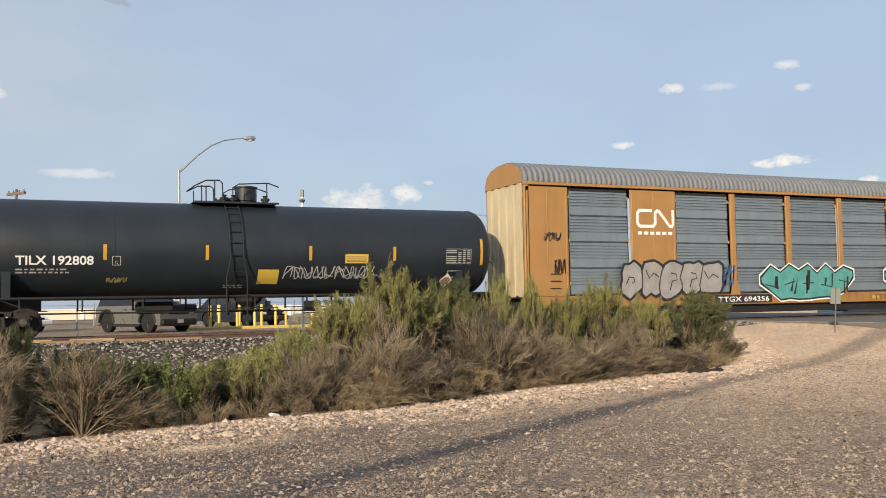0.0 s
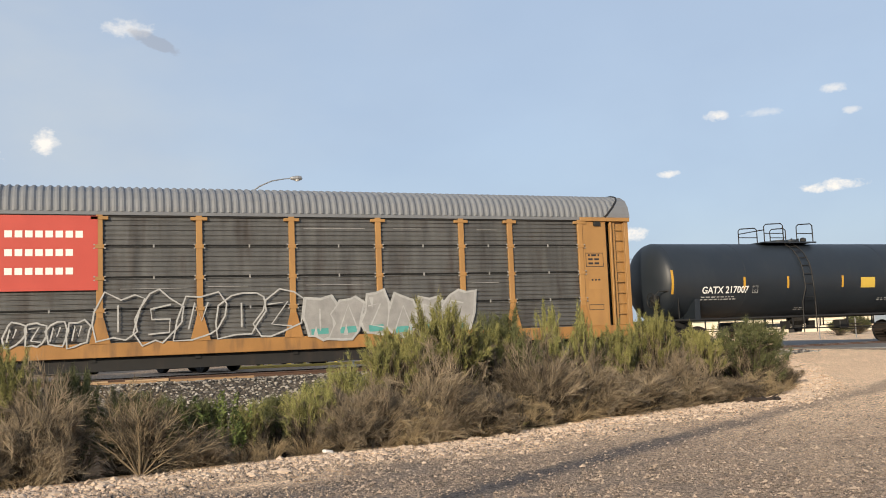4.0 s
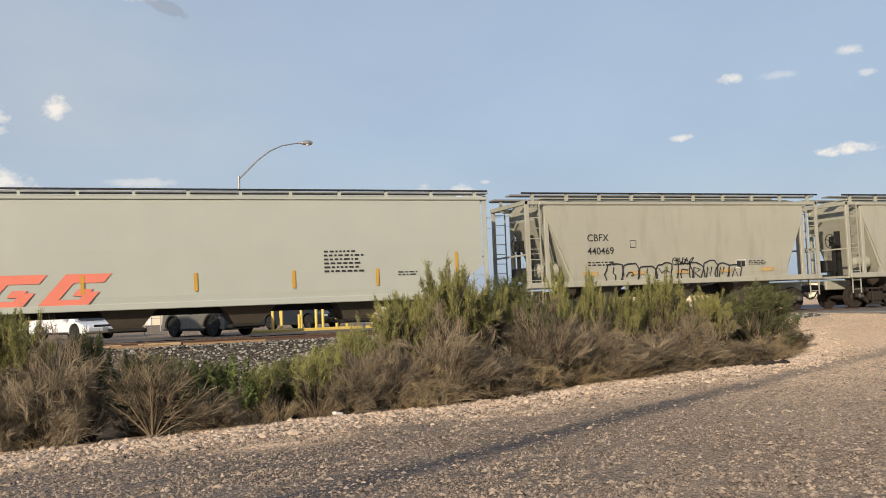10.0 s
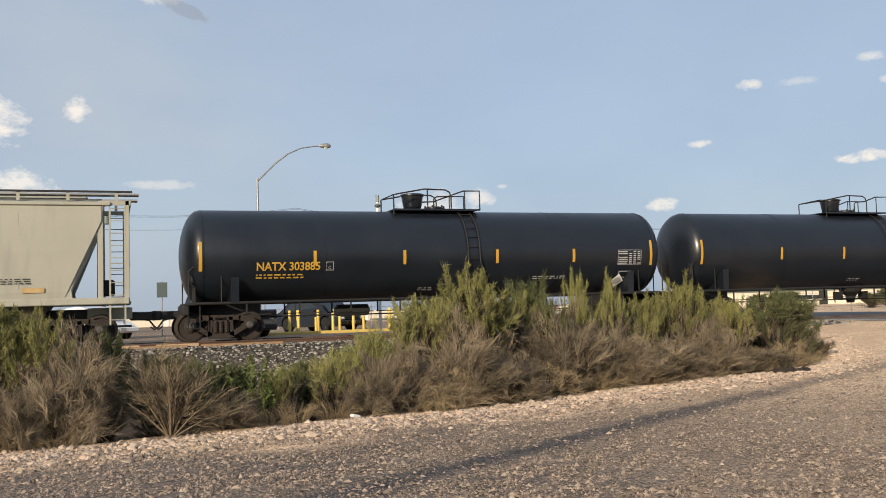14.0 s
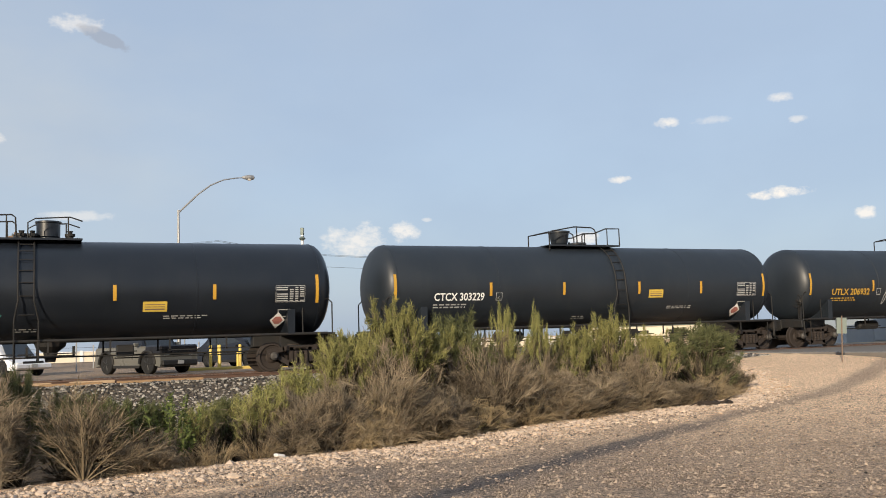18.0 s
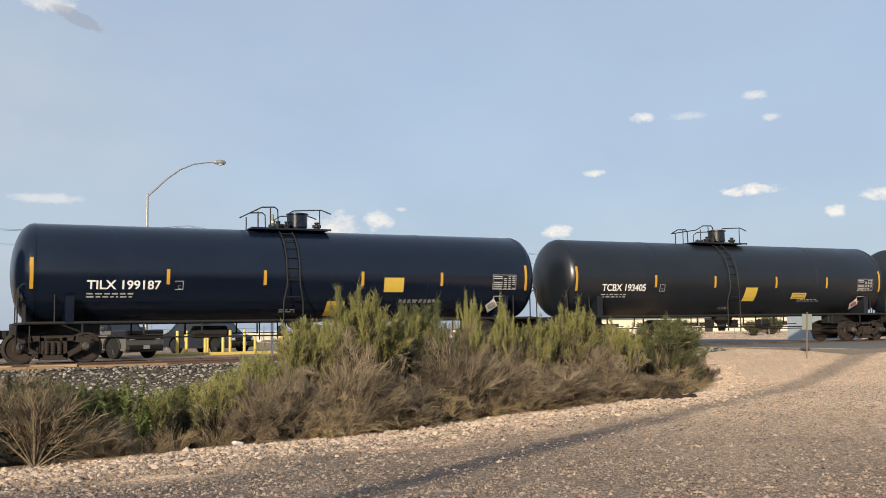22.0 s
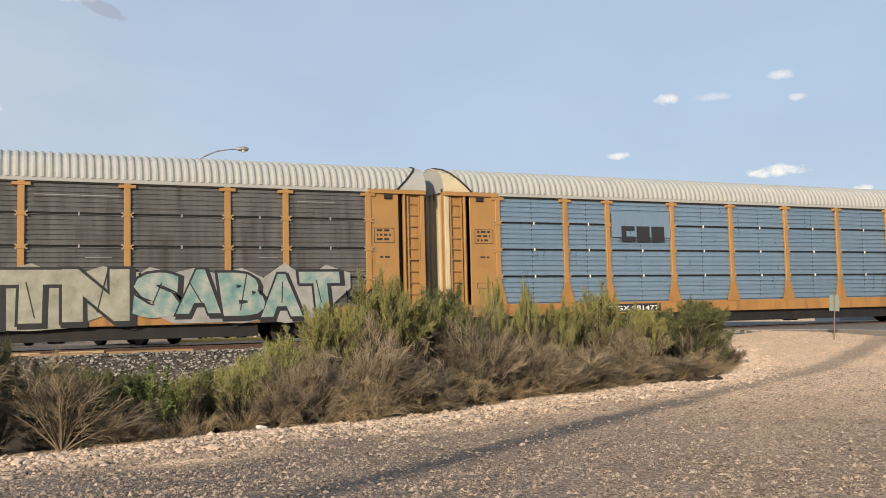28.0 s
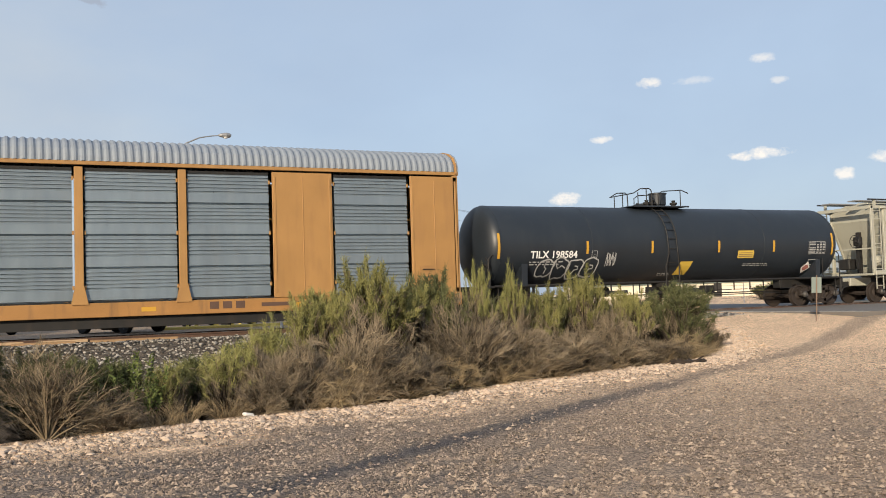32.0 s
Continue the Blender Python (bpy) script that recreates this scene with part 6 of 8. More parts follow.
    if not big:
        sd.bars("data_panel", [(lo - 2.2, 1.8, 0.17, 0.2), (lo - 2.0, 1.8, 0.17, 0.2)], "ink")
        sd.outlined("data_frame", lo - 2.25, 1.75, 0.47, 0.3, 0.02, "litter")
        sd.small_print(lo - 1.65, 1.98, 0.8, 3, "ink", seed + 1, 0.03)
        for k in range(5):
            sd.rect("reflector", -lo + 0.3 + k * (2 * lo - 1.4) / 4, 1.6, 0.6, 0.14, "reflect_worn", 0.003, "worn yellow reflective strip")
    else:
        for u in (-8.66, -5.87, -3.11, 0.1, 3.1, 5.84, 8.62):
            sd.rect("reflector", u, 1.5, 0.1, 0.55 if abs(u) < 8 else 1.05, "reflect", 0.012, "yellow reflective strip")
    if extra:
        extra(sd)
    return car


# ---- plants ----
def blades(rng, base, tip, width):
    """Thin tapering three-cornered blades from base to tip: vertices and faces as arrays."""
    n = len(base)
    d = tip - base
    side = np.cross(d, rng.normal(size=(n, 3)))
    side /= np.linalg.norm(side, axis=1, keepdims=True) + 1e-9
    w = np.asarray(width)[:, None]
    v = np.stack([base - side * w / 2, base + side * w / 2, tip], 1)
    return v.reshape(-1, 3), np.arange(3 * n).reshape(n, 3)


def stems(rng, pts, w0, w1):
    """Bent flat-sided stems through rows of points (n, k, 3), three-sided, tapering."""
    n, k, _ = pts.shape
    d = pts[:, -1] - pts[:, 0]
    a = np.cross(d, rng.normal(size=(n, 3)))
    a /= np.linalg.norm(a, axis=1, keepdims=True) + 1e-9
    c = np.cross(d, a)
    c /= np.linalg.norm(c, axis=1, keepdims=True) + 1e-9
    w = np.linspace(1, 0, k)[None, :, None] * (w0 - w1) + w1
    ring = np.stack([pts + a[:, None] * w, pts + (-0.5 * a + 0.87 * c)[:, None] * w, pts + (-0.5 * a - 0.87 * c)[:, None] * w], 2)
    v = ring.reshape(-1, 3)
    base = (np.arange(n) * k * 3)[:, None]
    f = []
    for j in range(k - 1):
        for i in range(3):
            p, q = j * 3 + i, j * 3 + (i + 1) % 3
            f.append(np.stack([base[:, 0] + p, base[:, 0] + q, base[:, 0] + q + 3, base[:, 0] + p + 3], 1))
    return v, np.concatenate(f)


def raw_mesh(name, pieces, mat):
    me = bpy.data.meshes.new(name)
    vs, fs, k = [], [], 0
    for v, f in pieces:
        vs.append(v)
        fs += (f + k).tolist()
        k += len(v)
    me.from_pydata(np.concatenate(vs).tolist(), [], fs)
    me.materials.append(M[mat])
    return me


def unit(v):
    return v / (np.linalg.norm(v, axis=-1, keepdims=True) + 1e-9)


def sprays(rng, at, way, length, count, reach, spread, droop, width, first=0.0):
    """Brushes of fine twigs: each spray has a drooping spine, with thin blades set along it."""
    n = len(at)
    s = rng.uniform(first, 0.95, (n, count, 1))
    down = np.array([0, 0, -1.0]) * droop
    ln = np.asarray(length)[:, None, None]
    p = at[:, None] + way[:, None] * ln * s + down * ln * s * s + rng.normal(0, 0.012, (n, count, 3))
    d = unit(way[:, None] + down * 2 * s + rng.normal(0, 1, (n, count, 3)) * spread)
    q = p + d * ln * rng.uniform(reach[0], reach[1], (n, count, 1))
    return blades(rng, p.reshape(-1, 3), q.reshape(-1, 3), rng.uniform(0.7, 1.3, n * count) * width)


def broom(seed, heads=110, green=0.55, lean=55, skirt=0.25, dead_mat="twig", leaf_mat="leaf", needles=75, twigs=34, length=0.26, narrow=1.0, droop=0.18, ragged=0.2, crown=0.46, dome=0.0, wild=0.12):
    """A shrub one metre high and wide: dark old stems fan out from one foot and split into brushes of fine twigs; the upper brushes are green."""
    rng = np.random.default_rng(seed)
    up = np.array([0, 0, 1.0])
    # a few boughs, each with its own group of brushes, so that the outline is uneven and gaps stay open
    nb = 11
    ba = 2.4 * np.arange(nb) + rng.uniform(0, 6.28)
    bt = np.radians(lean) * np.sqrt((np.arange(nb) + 0.3) / nb)
    bough = np.stack([np.sin(bt) * np.cos(ba), np.sin(bt) * np.sin(ba), np.cos(bt)], 1)
    reach = 1 - ragged * rng.uniform(0, 1, nb)
    which = rng.integers(0, nb, heads)
    ray = unit(bough[which] + rng.normal(0, 0.17, (heads, 3)) * np.array([1, 1, 0.6]))
    r = reach[which] * (0.42 + 0.58 * rng.uniform(0, 1, heads) ** 0.55)
    low = rng.uniform(0, 1, heads) < skirt
    a = rng.uniform(0, 2 * np.pi, heads)
    ray[low] = unit(np.stack([np.cos(a), np.sin(a), rng.uniform(0.12, 0.55, heads)], 1))[low]
    r[low] = rng.uniform(0.25, 0.62, heads)[low]
    # the crown is a row of rounded lobes
    lobe = (rng.uniform(0, 1, heads) < dome) & ~low
    nl = 7
    la = 2.4 * np.arange(nl) + rng.uniform(0, 6.28)
    lr = 0.34 * np.sqrt((np.arange(nl) + 0.4) / nl)
    hub = np.stack([lr * np.cos(la), lr * np.sin(la), 0.76 - 0.9 * lr * rng.uniform(0.3, 1.0, nl)], 1)
    skin = unit(rng.normal(size=(heads, 3)) + up * 0.35)
    tip = ray * r[:, None] * np.array([0.62 * narrow, 0.62 * narrow, 1.0])
    tip[lobe] = (hub[rng.integers(0, nl, heads)] * np.array([narrow, narrow, 1.0]) + skin * rng.uniform(0.1, 0.24, (heads, 1)) * np.array([1.0, 1.0, 0.9]))[lobe]
    way = unit(ray * np.array([0.8 * narrow, 0.8 * narrow, 1.0]) + up * np.where(low, 0.1, 0.4)[:, None] + rng.normal(0, wild, (heads, 3)))
    way[lobe] = unit(skin + up * 0.45)[lobe]
    ln = length * rng.uniform(0.7, 1.25, heads)
    start = tip - way * ln[:, None] * 0.85
    start[:, 2] = np.maximum(start[:, 2], 0.02)
    # old wood from the foot to each brush
    foot = rng.normal(0, 0.035, (heads, 3)) * np.array([1, 1, 0]) - up * 0.03
    u = np.linspace(0, 1, 4)[None, :, None]
    end = start + way * ln[:, None] * 0.5
    pts = foot[:, None] * (1 - u) + end[:, None] * u + up * 0.16 * u * (1 - u) * (1 - ray[:, 2:3])[:, None] * 1.6 + rng.normal(0, 0.015, (heads, 4, 3)) * u
    wood = stems(rng, pts, 0.0085, 0.003)
    fresh = (start[:, 2] + 0.5 * ln > crown + 0.1 * rng.normal(size=heads)) & (rng.uniform(0, 1, heads) < green * 1.2) & ~low
    dead = ~fresh
    tan = [sprays(rng, start[dead], way[dead], ln[dead], twigs, (0.25, 0.6), 0.16 + wild * 0.45, droop, 0.0048)]
    tan.append(sprays(rng, start[fresh] - way[fresh] * 0.1, way[fresh], ln[fresh], twigs // 2, (0.2, 0.45), 0.16, 0, 0.006) if fresh.any() else sprays(rng, start[:2], way[:2], ln[:2], 4, (0.2, 0.4), 0.2, 0, 0.006))
    if fresh.any():
        leaf = sprays(rng, start[fresh], way[fresh], ln[fresh] * 1.05, needles, (0.16, 0.42), 0.85, 0.0, 0.0065, 0.0)
    else:
        leaf = sprays(rng, end[:3], way[:3], ln[:3], 5, (0.1, 0.2), 0.3, 0, 0.006)
    return raw_mesh("old_wood", [wood], "old_wood"), raw_mesh("twig_brush", tan, dead_mat), raw_mesh("foliage", [leaf], leaf_mat)


def bare_fan(seed, boughs=26, twig_mat="pale_twig"):
    """An open dead shrub one metre high and wide: long bare boughs from one foot, each with short stiff side twigs."""
    rng = np.random.default_rng(seed)
    a = 2.4 * np.arange(boughs) + rng.uniform(-0.4, 0.4, boughs)
    t = np.radians(rng.uniform(8, 72, boughs))
    ray = np.stack([np.sin(t) * np.cos(a), np.sin(t) * np.sin(a), np.cos(t)], 1)
    end = ray * rng.uniform(0.65, 1.0, (boughs, 1)) * np.array([0.58, 0.58, 1.0])
    u = np.linspace(0, 1, 6)[None, :, None]
    pts = end[:, None] * u + np.array([0, 0, 1.0]) * 0.2 * u * (1 - u) * np.sin(t)[:, None, None] + rng.normal(0, 0.012, (boughs, 6, 3)) * u
    big = stems(rng, pts, 0.009, 0.003)
    n = 24
    s = rng.uniform(0.25, 1.0, (boughs, n))
    k = np.clip((s * 5).astype(int), 0, 4)
    q = (s * 5 - k)[..., None]
    i = np.arange(boughs)[:, None]
    at = (pts[i, k] * (1 - q) + pts[i, k + 1] * q).reshape(-1, 3)
    way = unit(np.repeat(unit(end), n, 0) + rng.normal(0, 0.38, (boughs * n, 3)))
    fine = sprays(rng, at, way, rng.uniform(0.08, 0.22, boughs * n), 6, (0.4, 1.0), 0.25, 0.1, 0.0062)
    return raw_mesh("old_wood", [big], twig_mat), raw_mesh("twig_brush", [fine], twig_mat)


def leafy_weed(seed):
    """A low weed with small broad leaves on upright stems."""
    rng = np.random.default_rng(seed)
    n = 26
    foot = rng.normal(0, 0.12, (n, 3)) * np.array([1, 1, 0])
    end = foot * 2.2 + np.stack([rng.normal(0, 0.14, n), rng.normal(0, 0.14, n), rng.uniform(0.5, 1.0, n)], 1)
    u = np.linspace(0, 1, 4)[None, :, None]
    pts = foot[:, None] * (1 - u) + end[:, None] * u + rng.normal(0, 0.015, (n, 4, 3)) * u
    m = 60
    s = rng.uniform(0.3, 1, (n, m, 1))
    at = (foot[:, None] * (1 - s) + end[:, None] * s).reshape(-1, 3)
    d = unit(rng.normal(size=at.shape) * np.array([1, 1, 0.5]) + np.array([0, 0, 0.35]))
    return raw_mesh("old_wood", [stems(rng, pts, 0.008, 0.003)], "leaf_dark"), raw_mesh("foliage", [blades(rng, at, at + d * rng.uniform(0.05, 0.11, (len(at), 1)), np.full(len(at), 0.032))], "leaf_weed")


def tuft_mesh(seed, n=110, lean=0.8, mat="straw"):
    rng = np.random.default_rng(seed)
    a = rng.uniform(0, 2 * np.pi, n)
    r = 0.3 * np.sqrt(rng.uniform(0, 1, n))
    base = np.stack([r * np.cos(a), r * np.sin(a), np.full(n, -0.03)], 1)
    a2 = a + rng.normal(0, 0.5, n)
    tilt = lean * rng.uniform(0.05, 1, n)
    d = np.stack([np.cos(a2) * np.sin(tilt), np.sin(a2) * np.sin(tilt), np.cos(tilt)], 1)
    ln = rng.uniform(0.5, 1.05, (n, 1))
    mid = base + d * ln * 0.55
    tip = mid + (d + np.stack([np.cos(a2) * 0.25, np.sin(a2) * 0.25, np.full(n, -0.25)], 1)) * ln * 0.45
    fine = blades(rng, np.repeat(mid, 2, 0), np.repeat(tip, 2, 0) + rng.normal(0, 0.08, (2 * n, 3)), np.full(2 * n, 0.009))
    return raw_mesh("blades", [stems(rng, np.stack([base, mid, tip], 1), 0.006, 0.0015), fine], mat)


PLANTS = {
    "G": [broom(100 + k, heads=300, green=0.95, needles=120, skirt=0.06, lean=52, length=0.13, crown=0.58, ragged=0.2, dome=0.55) for k in range(4)],
    "Y": [broom(120 + k, heads=150, green=0.75, needles=75, length=0.24, leaf_mat="leaf_yellow", crown=0.45, dome=0.5) for k in range(2)],
    "N": [broom(130 + k, heads=110, green=1.0, needles=120, lean=40, skirt=0.05, narrow=0.9, length=0.17, leaf_mat="leaf_yellow", crown=0.6, dome=0.6) for k in range(2)],
    "D": [broom(140 + k, heads=200, green=0.0, lean=60, skirt=0.1, twigs=62, droop=0.24, length=0.3, ragged=0.4, wild=0.42) for k in range(4)],
    "S": [broom(150 + k, heads=90, green=0.0, lean=62, skirt=0.3, twigs=44, droop=0.34, wild=0.4, length=0.34, dead_mat="straw", ragged=0.4) for k in range(2)],
    "L": [broom(160 + k, heads=230, green=1.0, lean=60, skirt=0.1, needles=110, length=0.2, leaf_mat="leaf_dark", crown=0.35, dome=0.5) for k in range(3)],
    "W": [leafy_weed(170)],
    "P": [bare_fan(180)],
}
TUFT = [tuft_mesh(400), tuft_mesh(401, lean=0.55), tuft_mesh(402, lean=1.1, mat="twig")]
TELL = {
    "G": "tall desert shrub, tan stems below and yellow-green tips", "Y": "yellow-green feathery shrub on the ditch bank", "N": "slender upright shrub with a yellow-green plume",
    "D": "dry leafless tan-brown shrub leaning over the rim", "S": "low sprawling clump of straw-coloured dead stems", "L": "leafy dark green desert shrub on the ditch bank",
    "W": "low weed with small bright green leaves", "P": "open straw-coloured dead shrub with long bare branches"}


def shrub(kind, x, y, top, wide, k=0):
    z = float(height(x, y)) - 0.04
    rr = random.Random(int(x * 997 + y * 31))
    ob = thing("shrub", TELL[kind], "shrub", group="ditch shrubs")
    ob.matrix_basis = pose(x, y, z, 0, 0, rr.uniform(0, 360)) @ Matrix.Diagonal((wide, wide * rr.uniform(0.85, 1.1), max((top - z) * {"D": 1.22, "G": 1.15, "N": 1.16, "S": 1.15}.get(kind, 1.1), 0.35), 1))
    for me in PLANTS[kind][k % len(PLANTS[kind])]:
        part(me.name.split(".")[0], me, None, ob)
    return ob


def tuft(k, x, y, h, wide):
    z = float(height(x, y)) - 0.02
    rr = random.Random(int(x * 613 + y * 77))
    return solid("grass_tuft", TUFT[k], None, "tuft of dry straw-coloured grass at the ditch rim", "grass", m=pose(x, y, z, 0, 0, rr.uniform(0, 360)) @ Matrix.Diagonal((wide, wide, h, 1)), group="dry grass tufts")


# kind, x, y, height of the top, width
THICKET = (
           ("G", -1.44, 13.48, 0.93, 1.24), ("G", -0.91, 13.27, 0.81, 1.21), ("D", -0.55, 12.75, 0.6, 1.47), ("L", -0.12, 14.02, 0.7, 0.94), ("D", -1.06, 12.57, 0.07, 1.15),
           ("P", 0.67, 12.82, 0.29, 1.82), ("L", 1.08, 13.85, 0.23, 1.07), ("L", 0.6, 14.08, 0.26, 1.17), ("W", 1.81, 13.59, 0.16, 0.89), ("L", 1.51, 13.84, 0.16, 0.91),
           ("D", 1.5, 13.03, -0.24, 1.01), ("Y", 2.23, 13.6, 0.12, 0.73), ("L", 2.79, 14.47, 0.12, 0.96), ("Y", 3.13, 13.99, 0.27, 1.19), ("Y", 3.86, 14.65, 0.59, 1.35),
           ("D", 4.12, 13.85, 0.41, 1.62), ("G", 4.88, 14.84, 0.95, 1.48), ("G", 5.72, 15.03, 1.37, 1.72), ("D", 5.12, 14.06, 0.61, 1.86), ("L", 7.45, 16.27, 1.29, 1.59),
           ("G", 7.0, 15.95, 0.97, 1.34), ("D", 6.06, 14.13, 0.1, 1.73), ("D", 7.51, 15.14, 0.7, 1.91), ("N", 8.51, 16.39, 1.29, 0.82), ("N", 9.48, 16.78, 1.26, 0.92),
           ("D", 8.87, 15.84, 0.46, 1.94), ("G", 10.53, 17.3, 0.91, 1.45), ("G", 11.66, 17.56, 1.18, 1.88), ("D", 10.38, 16.14, 0.2, 1.94), ("D", 11.79, 16.9, 0.5, 1.6),
           ("G", 13.21, 18.0, 0.83, 1.6), ("L", 15.5, 19.0, 0.98, 2.3), ("D", 12.9, 16.8, -0.13, 1.77), ("S", 14.26, 17.39, -0.04, 1.48), ("D", 11.83, 16.44, -0.14, 1.57),
           ("D", 3.64, 13.64, 0.04, 1.34), ("D", 9.47, 15.61, -0.08, 1.52), ("S", 4.65, 13.61, 0.04, 1.02), ("S", 6.95, 14.54, 0.05, 1.43), ("S", 8.19, 15.04, -0.01, 1.22),
           ("L", 6.85, 16.82, 0.82, 2.05), ("L", 9.5, 17.94, 0.73, 2.3), ("L", 12.23, 18.88, 0.75, 2.55), ("L", 15.14, 20.18, 0.64, 2.56), ("L", 5.12, 15.92, 0.55, 1.69),
           ("L", 3.96, 15.59, 0.31, 1.43), ("D", 16.8, 19.35, 0.0, 1.2), ("D", 17.3, 20.3, -0.2, 0.9), ("L", 16.3, 19.9, 0.3, 1.2), ("G", -2.3, 13.4, 0.9, 1.3),
           ("L", -1.9, 14.4, 0.95, 1.4), ("D", -1.8, 12.5, 0.2, 1.1), ("G", -3.2, 13.3, 0.9, 1.4))
for k, (kind, x, y, top, wide) in enumerate(THICKET):
    shrub(kind, x, y, top, wide, k)
_r = np.random.default_rng(21)
for k in range(40):
    x = _r.uniform(-1.5, 16.0)
    y = float(np.interp(x, EDGE_X, EDGE_Y)) + _r.uniform(0.2, 0.8)
    tuft(k % 3, x, y, _r.uniform(0.18, 0.45), _r.uniform(0.4, 0.9))


# ---- beyond the track ----
def pole_at(az, dist):
    return dist * math.sin(radians(az)), dist * math.cos(radians(az))


def street_lamp():
    x, y = pole_at(8.31, 51.2)
    ob = thing("street_lamp", "tall grey street lamp with a long curved arm", "street lamp", m=pose(x, y, -0.22))
    part("pole", Build().turned((0, 0, 0), (0, 0, 8.35), [(0, 0.11), (1, 0.06)], 10), "galv_pole", ob)
    part("base_flange", Build().box(0, 0, 0.03, 0.4, 0.4, 0.06, 0.01).turned((0, 0, 0.05), (0, 0, 0.4), [(0, 0.16), (1, 0.12)], 10), "galv_pole", ob)
    arm = [(0, 0, 8.2), (0.45, 0.02, 8.65), (1.0, 0.04, 9.2), (1.7, 0.08, 9.75), (2.4, 0.12, 10.08), (3.1, 0.16, 10.22), (3.55, 0.18, 10.27)]
    part("arm", Build().pipe(arm, [0.05, 0.05, 0.045, 0.04, 0.035, 0.03, 0.03], 8), "galv_pole", ob)
    hd = part("lamp_head", Build().turned((3.45, 0.18, 10.27), (4.15, 0.22, 10.3), [(0, 0.05), (0.2, 0.11), (0.6, 0.16), (0.9, 0.12), (1, 0.03)], 10), "galv_pole", ob, "cobra-head luminaire")
    part("lens", Build().turned((3.85, 0.2, 10.2), (3.85, 0.2, 10.12), [(0, 0.15), (1, 0.09)], 10), "lamp_lens", hd)


street_lamp()


def crossing_sign():
    x, y = pole_at(15.55, 39.0)
    ob = thing("crossbuck_sign", "white railway crossbuck sign on a tall pale post", "railway sign", m=pose(x, y, -0.22, 0, 0, 62))
    part("post", Build().box(0, 0, 2.9, 0.1, 0.1, 5.8, 0.01), "litter", ob)
    part("post_cap", Build().box(0, 0, 5.7, 0.13, 0.13, 0.3, 0.01), "sign_back", ob)
    for a in (45, -45):
        m = pose(-0.1, 0.15, 4.35, 0, a, 0)
        bl = part("blade", Build().box(0, 0, 0, 1.25, 0.012, 0.22, 0.004), "litter", ob, "white sign blade", m=m)
        part("lettering", Build().box(-0.05, -0.009, 0, 0.85, 0.004, 0.09), "ink", bl)
    part("signal_arm", Build().rod((0.1, -0.75, 3.25), (0.1, 0.75, 3.25), 0.045, 8), "frame_black", ob)
    for y in (-0.62, 0.62):
        lamp = part("signal_lamp", Build().turned((-0.02, y, 3.25), (0.1, y, 3.25), [(0, 0.05), (0.0, 0.3), (0.6, 0.3), (1, 0.1)], 20), "frame_black", ob, "round black crossing signal lamp")
        part("lens", Build().turned((-0.05, y, 3.25), (-0.02, y, 3.25), [(0, 0.02), (0.3, 0.09), (1, 0.1)], 14), "signal_red", lamp)
        part("hood", Build().turned((-0.28, y, 3.25), (-0.02, y, 3.25), [(0, 0.1), (0.05, 0.115), (1, 0.115)], 14), "frame_black", lamp)
    part("bell", Build().turned((0, 0, 5.3), (0, 0, 5.5), [(0, 0.05), (0.5, 0.14), (1, 0.05)], 10), "sign_back", ob)


crossing_sign()


def street_sign():
    x, y = pole_at(8.62, 50.0)
    ob = thing("street_name_sign", "green street-name sign on a thin steel post", "street sign", m=pose(x, y, -0.22, 0, 0, 12))
    part("post", Build().rod((0, 0, 0), (0, 0, 3.4), 0.035, 8), "galv_pole", ob)
    pl = part("plate", Build().box(0.05, -0.05, 3.3, 0.75, 0.01, 0.2, 0.003), "sign_green", ob, "green name plate")
    part("lettering", Build().box(0.05, -0.058, 3.3, 0.5, 0.004, 0.07), "litter", pl)
    p2 = part("plate", Build().box(0, -0.05, 3.06, 0.5, 0.01, 0.16, 0.003), "sign_green", ob, "smaller green name plate")
    part("lettering", Build().box(0, -0.058, 3.06, 0.32, 0.004, 0.06), "litter", p2)


street_sign()


def road_sign():
    x, y = pole_at(2.7, 52.0)
    ob = thing("road_sign", "plain grey back of a road sign on a steel post", "sign", m=pose(x, y, -0.22, 0, 0, 8))
    part("post", Build().rod((0, 0.03, 0), (0, 0.03, 2.9), 0.035, 8), "galv_pole", ob)
    part("plate", Build().box(0, 0, 2.45, 0.55, 0.012, 0.8, 0.003), "sign_back", ob)


road_sign()


def utility_pole(x, y, top, label):
    ob = thing("utility_pole", label, "utility pole", m=pose(x, y, -0.22))
    part("pole", Build().turned((0, 0, 0), (0, 0, top), [(0, 0.16), (1, 0.1)], 10), "wood_pole", ob)
    part("crossarm", Build().box(0.0, 0, top - 0.35, 0.2, 2.2, 0.2, 0.01), "wood_pole", ob, m=pose(0, 0, 0, 0, 0, 35))
    for k in (-0.95, -0.35, 0.35, 0.95):
        part("insulator", Build().turned((0, 0, 0), (0, 0, 0.22), [(0, 0.03), (0.4, 0.06), (0.6, 0.04), (0.8, 0.06), (1, 0.03)], 8), "sign_back", ob, m=pose(-k * math.sin(radians(35)), k * math.cos(radians(35)), top - 0.29))
    part("transformer", Build().turned((0.3, 0, top - 1.9), (0.3, 0, top - 1.0), [(0, 0.2), (0.1, 0.24), (0.9, 0.24), (1, 0.15)], 12), "sign_back", ob)
    return ob


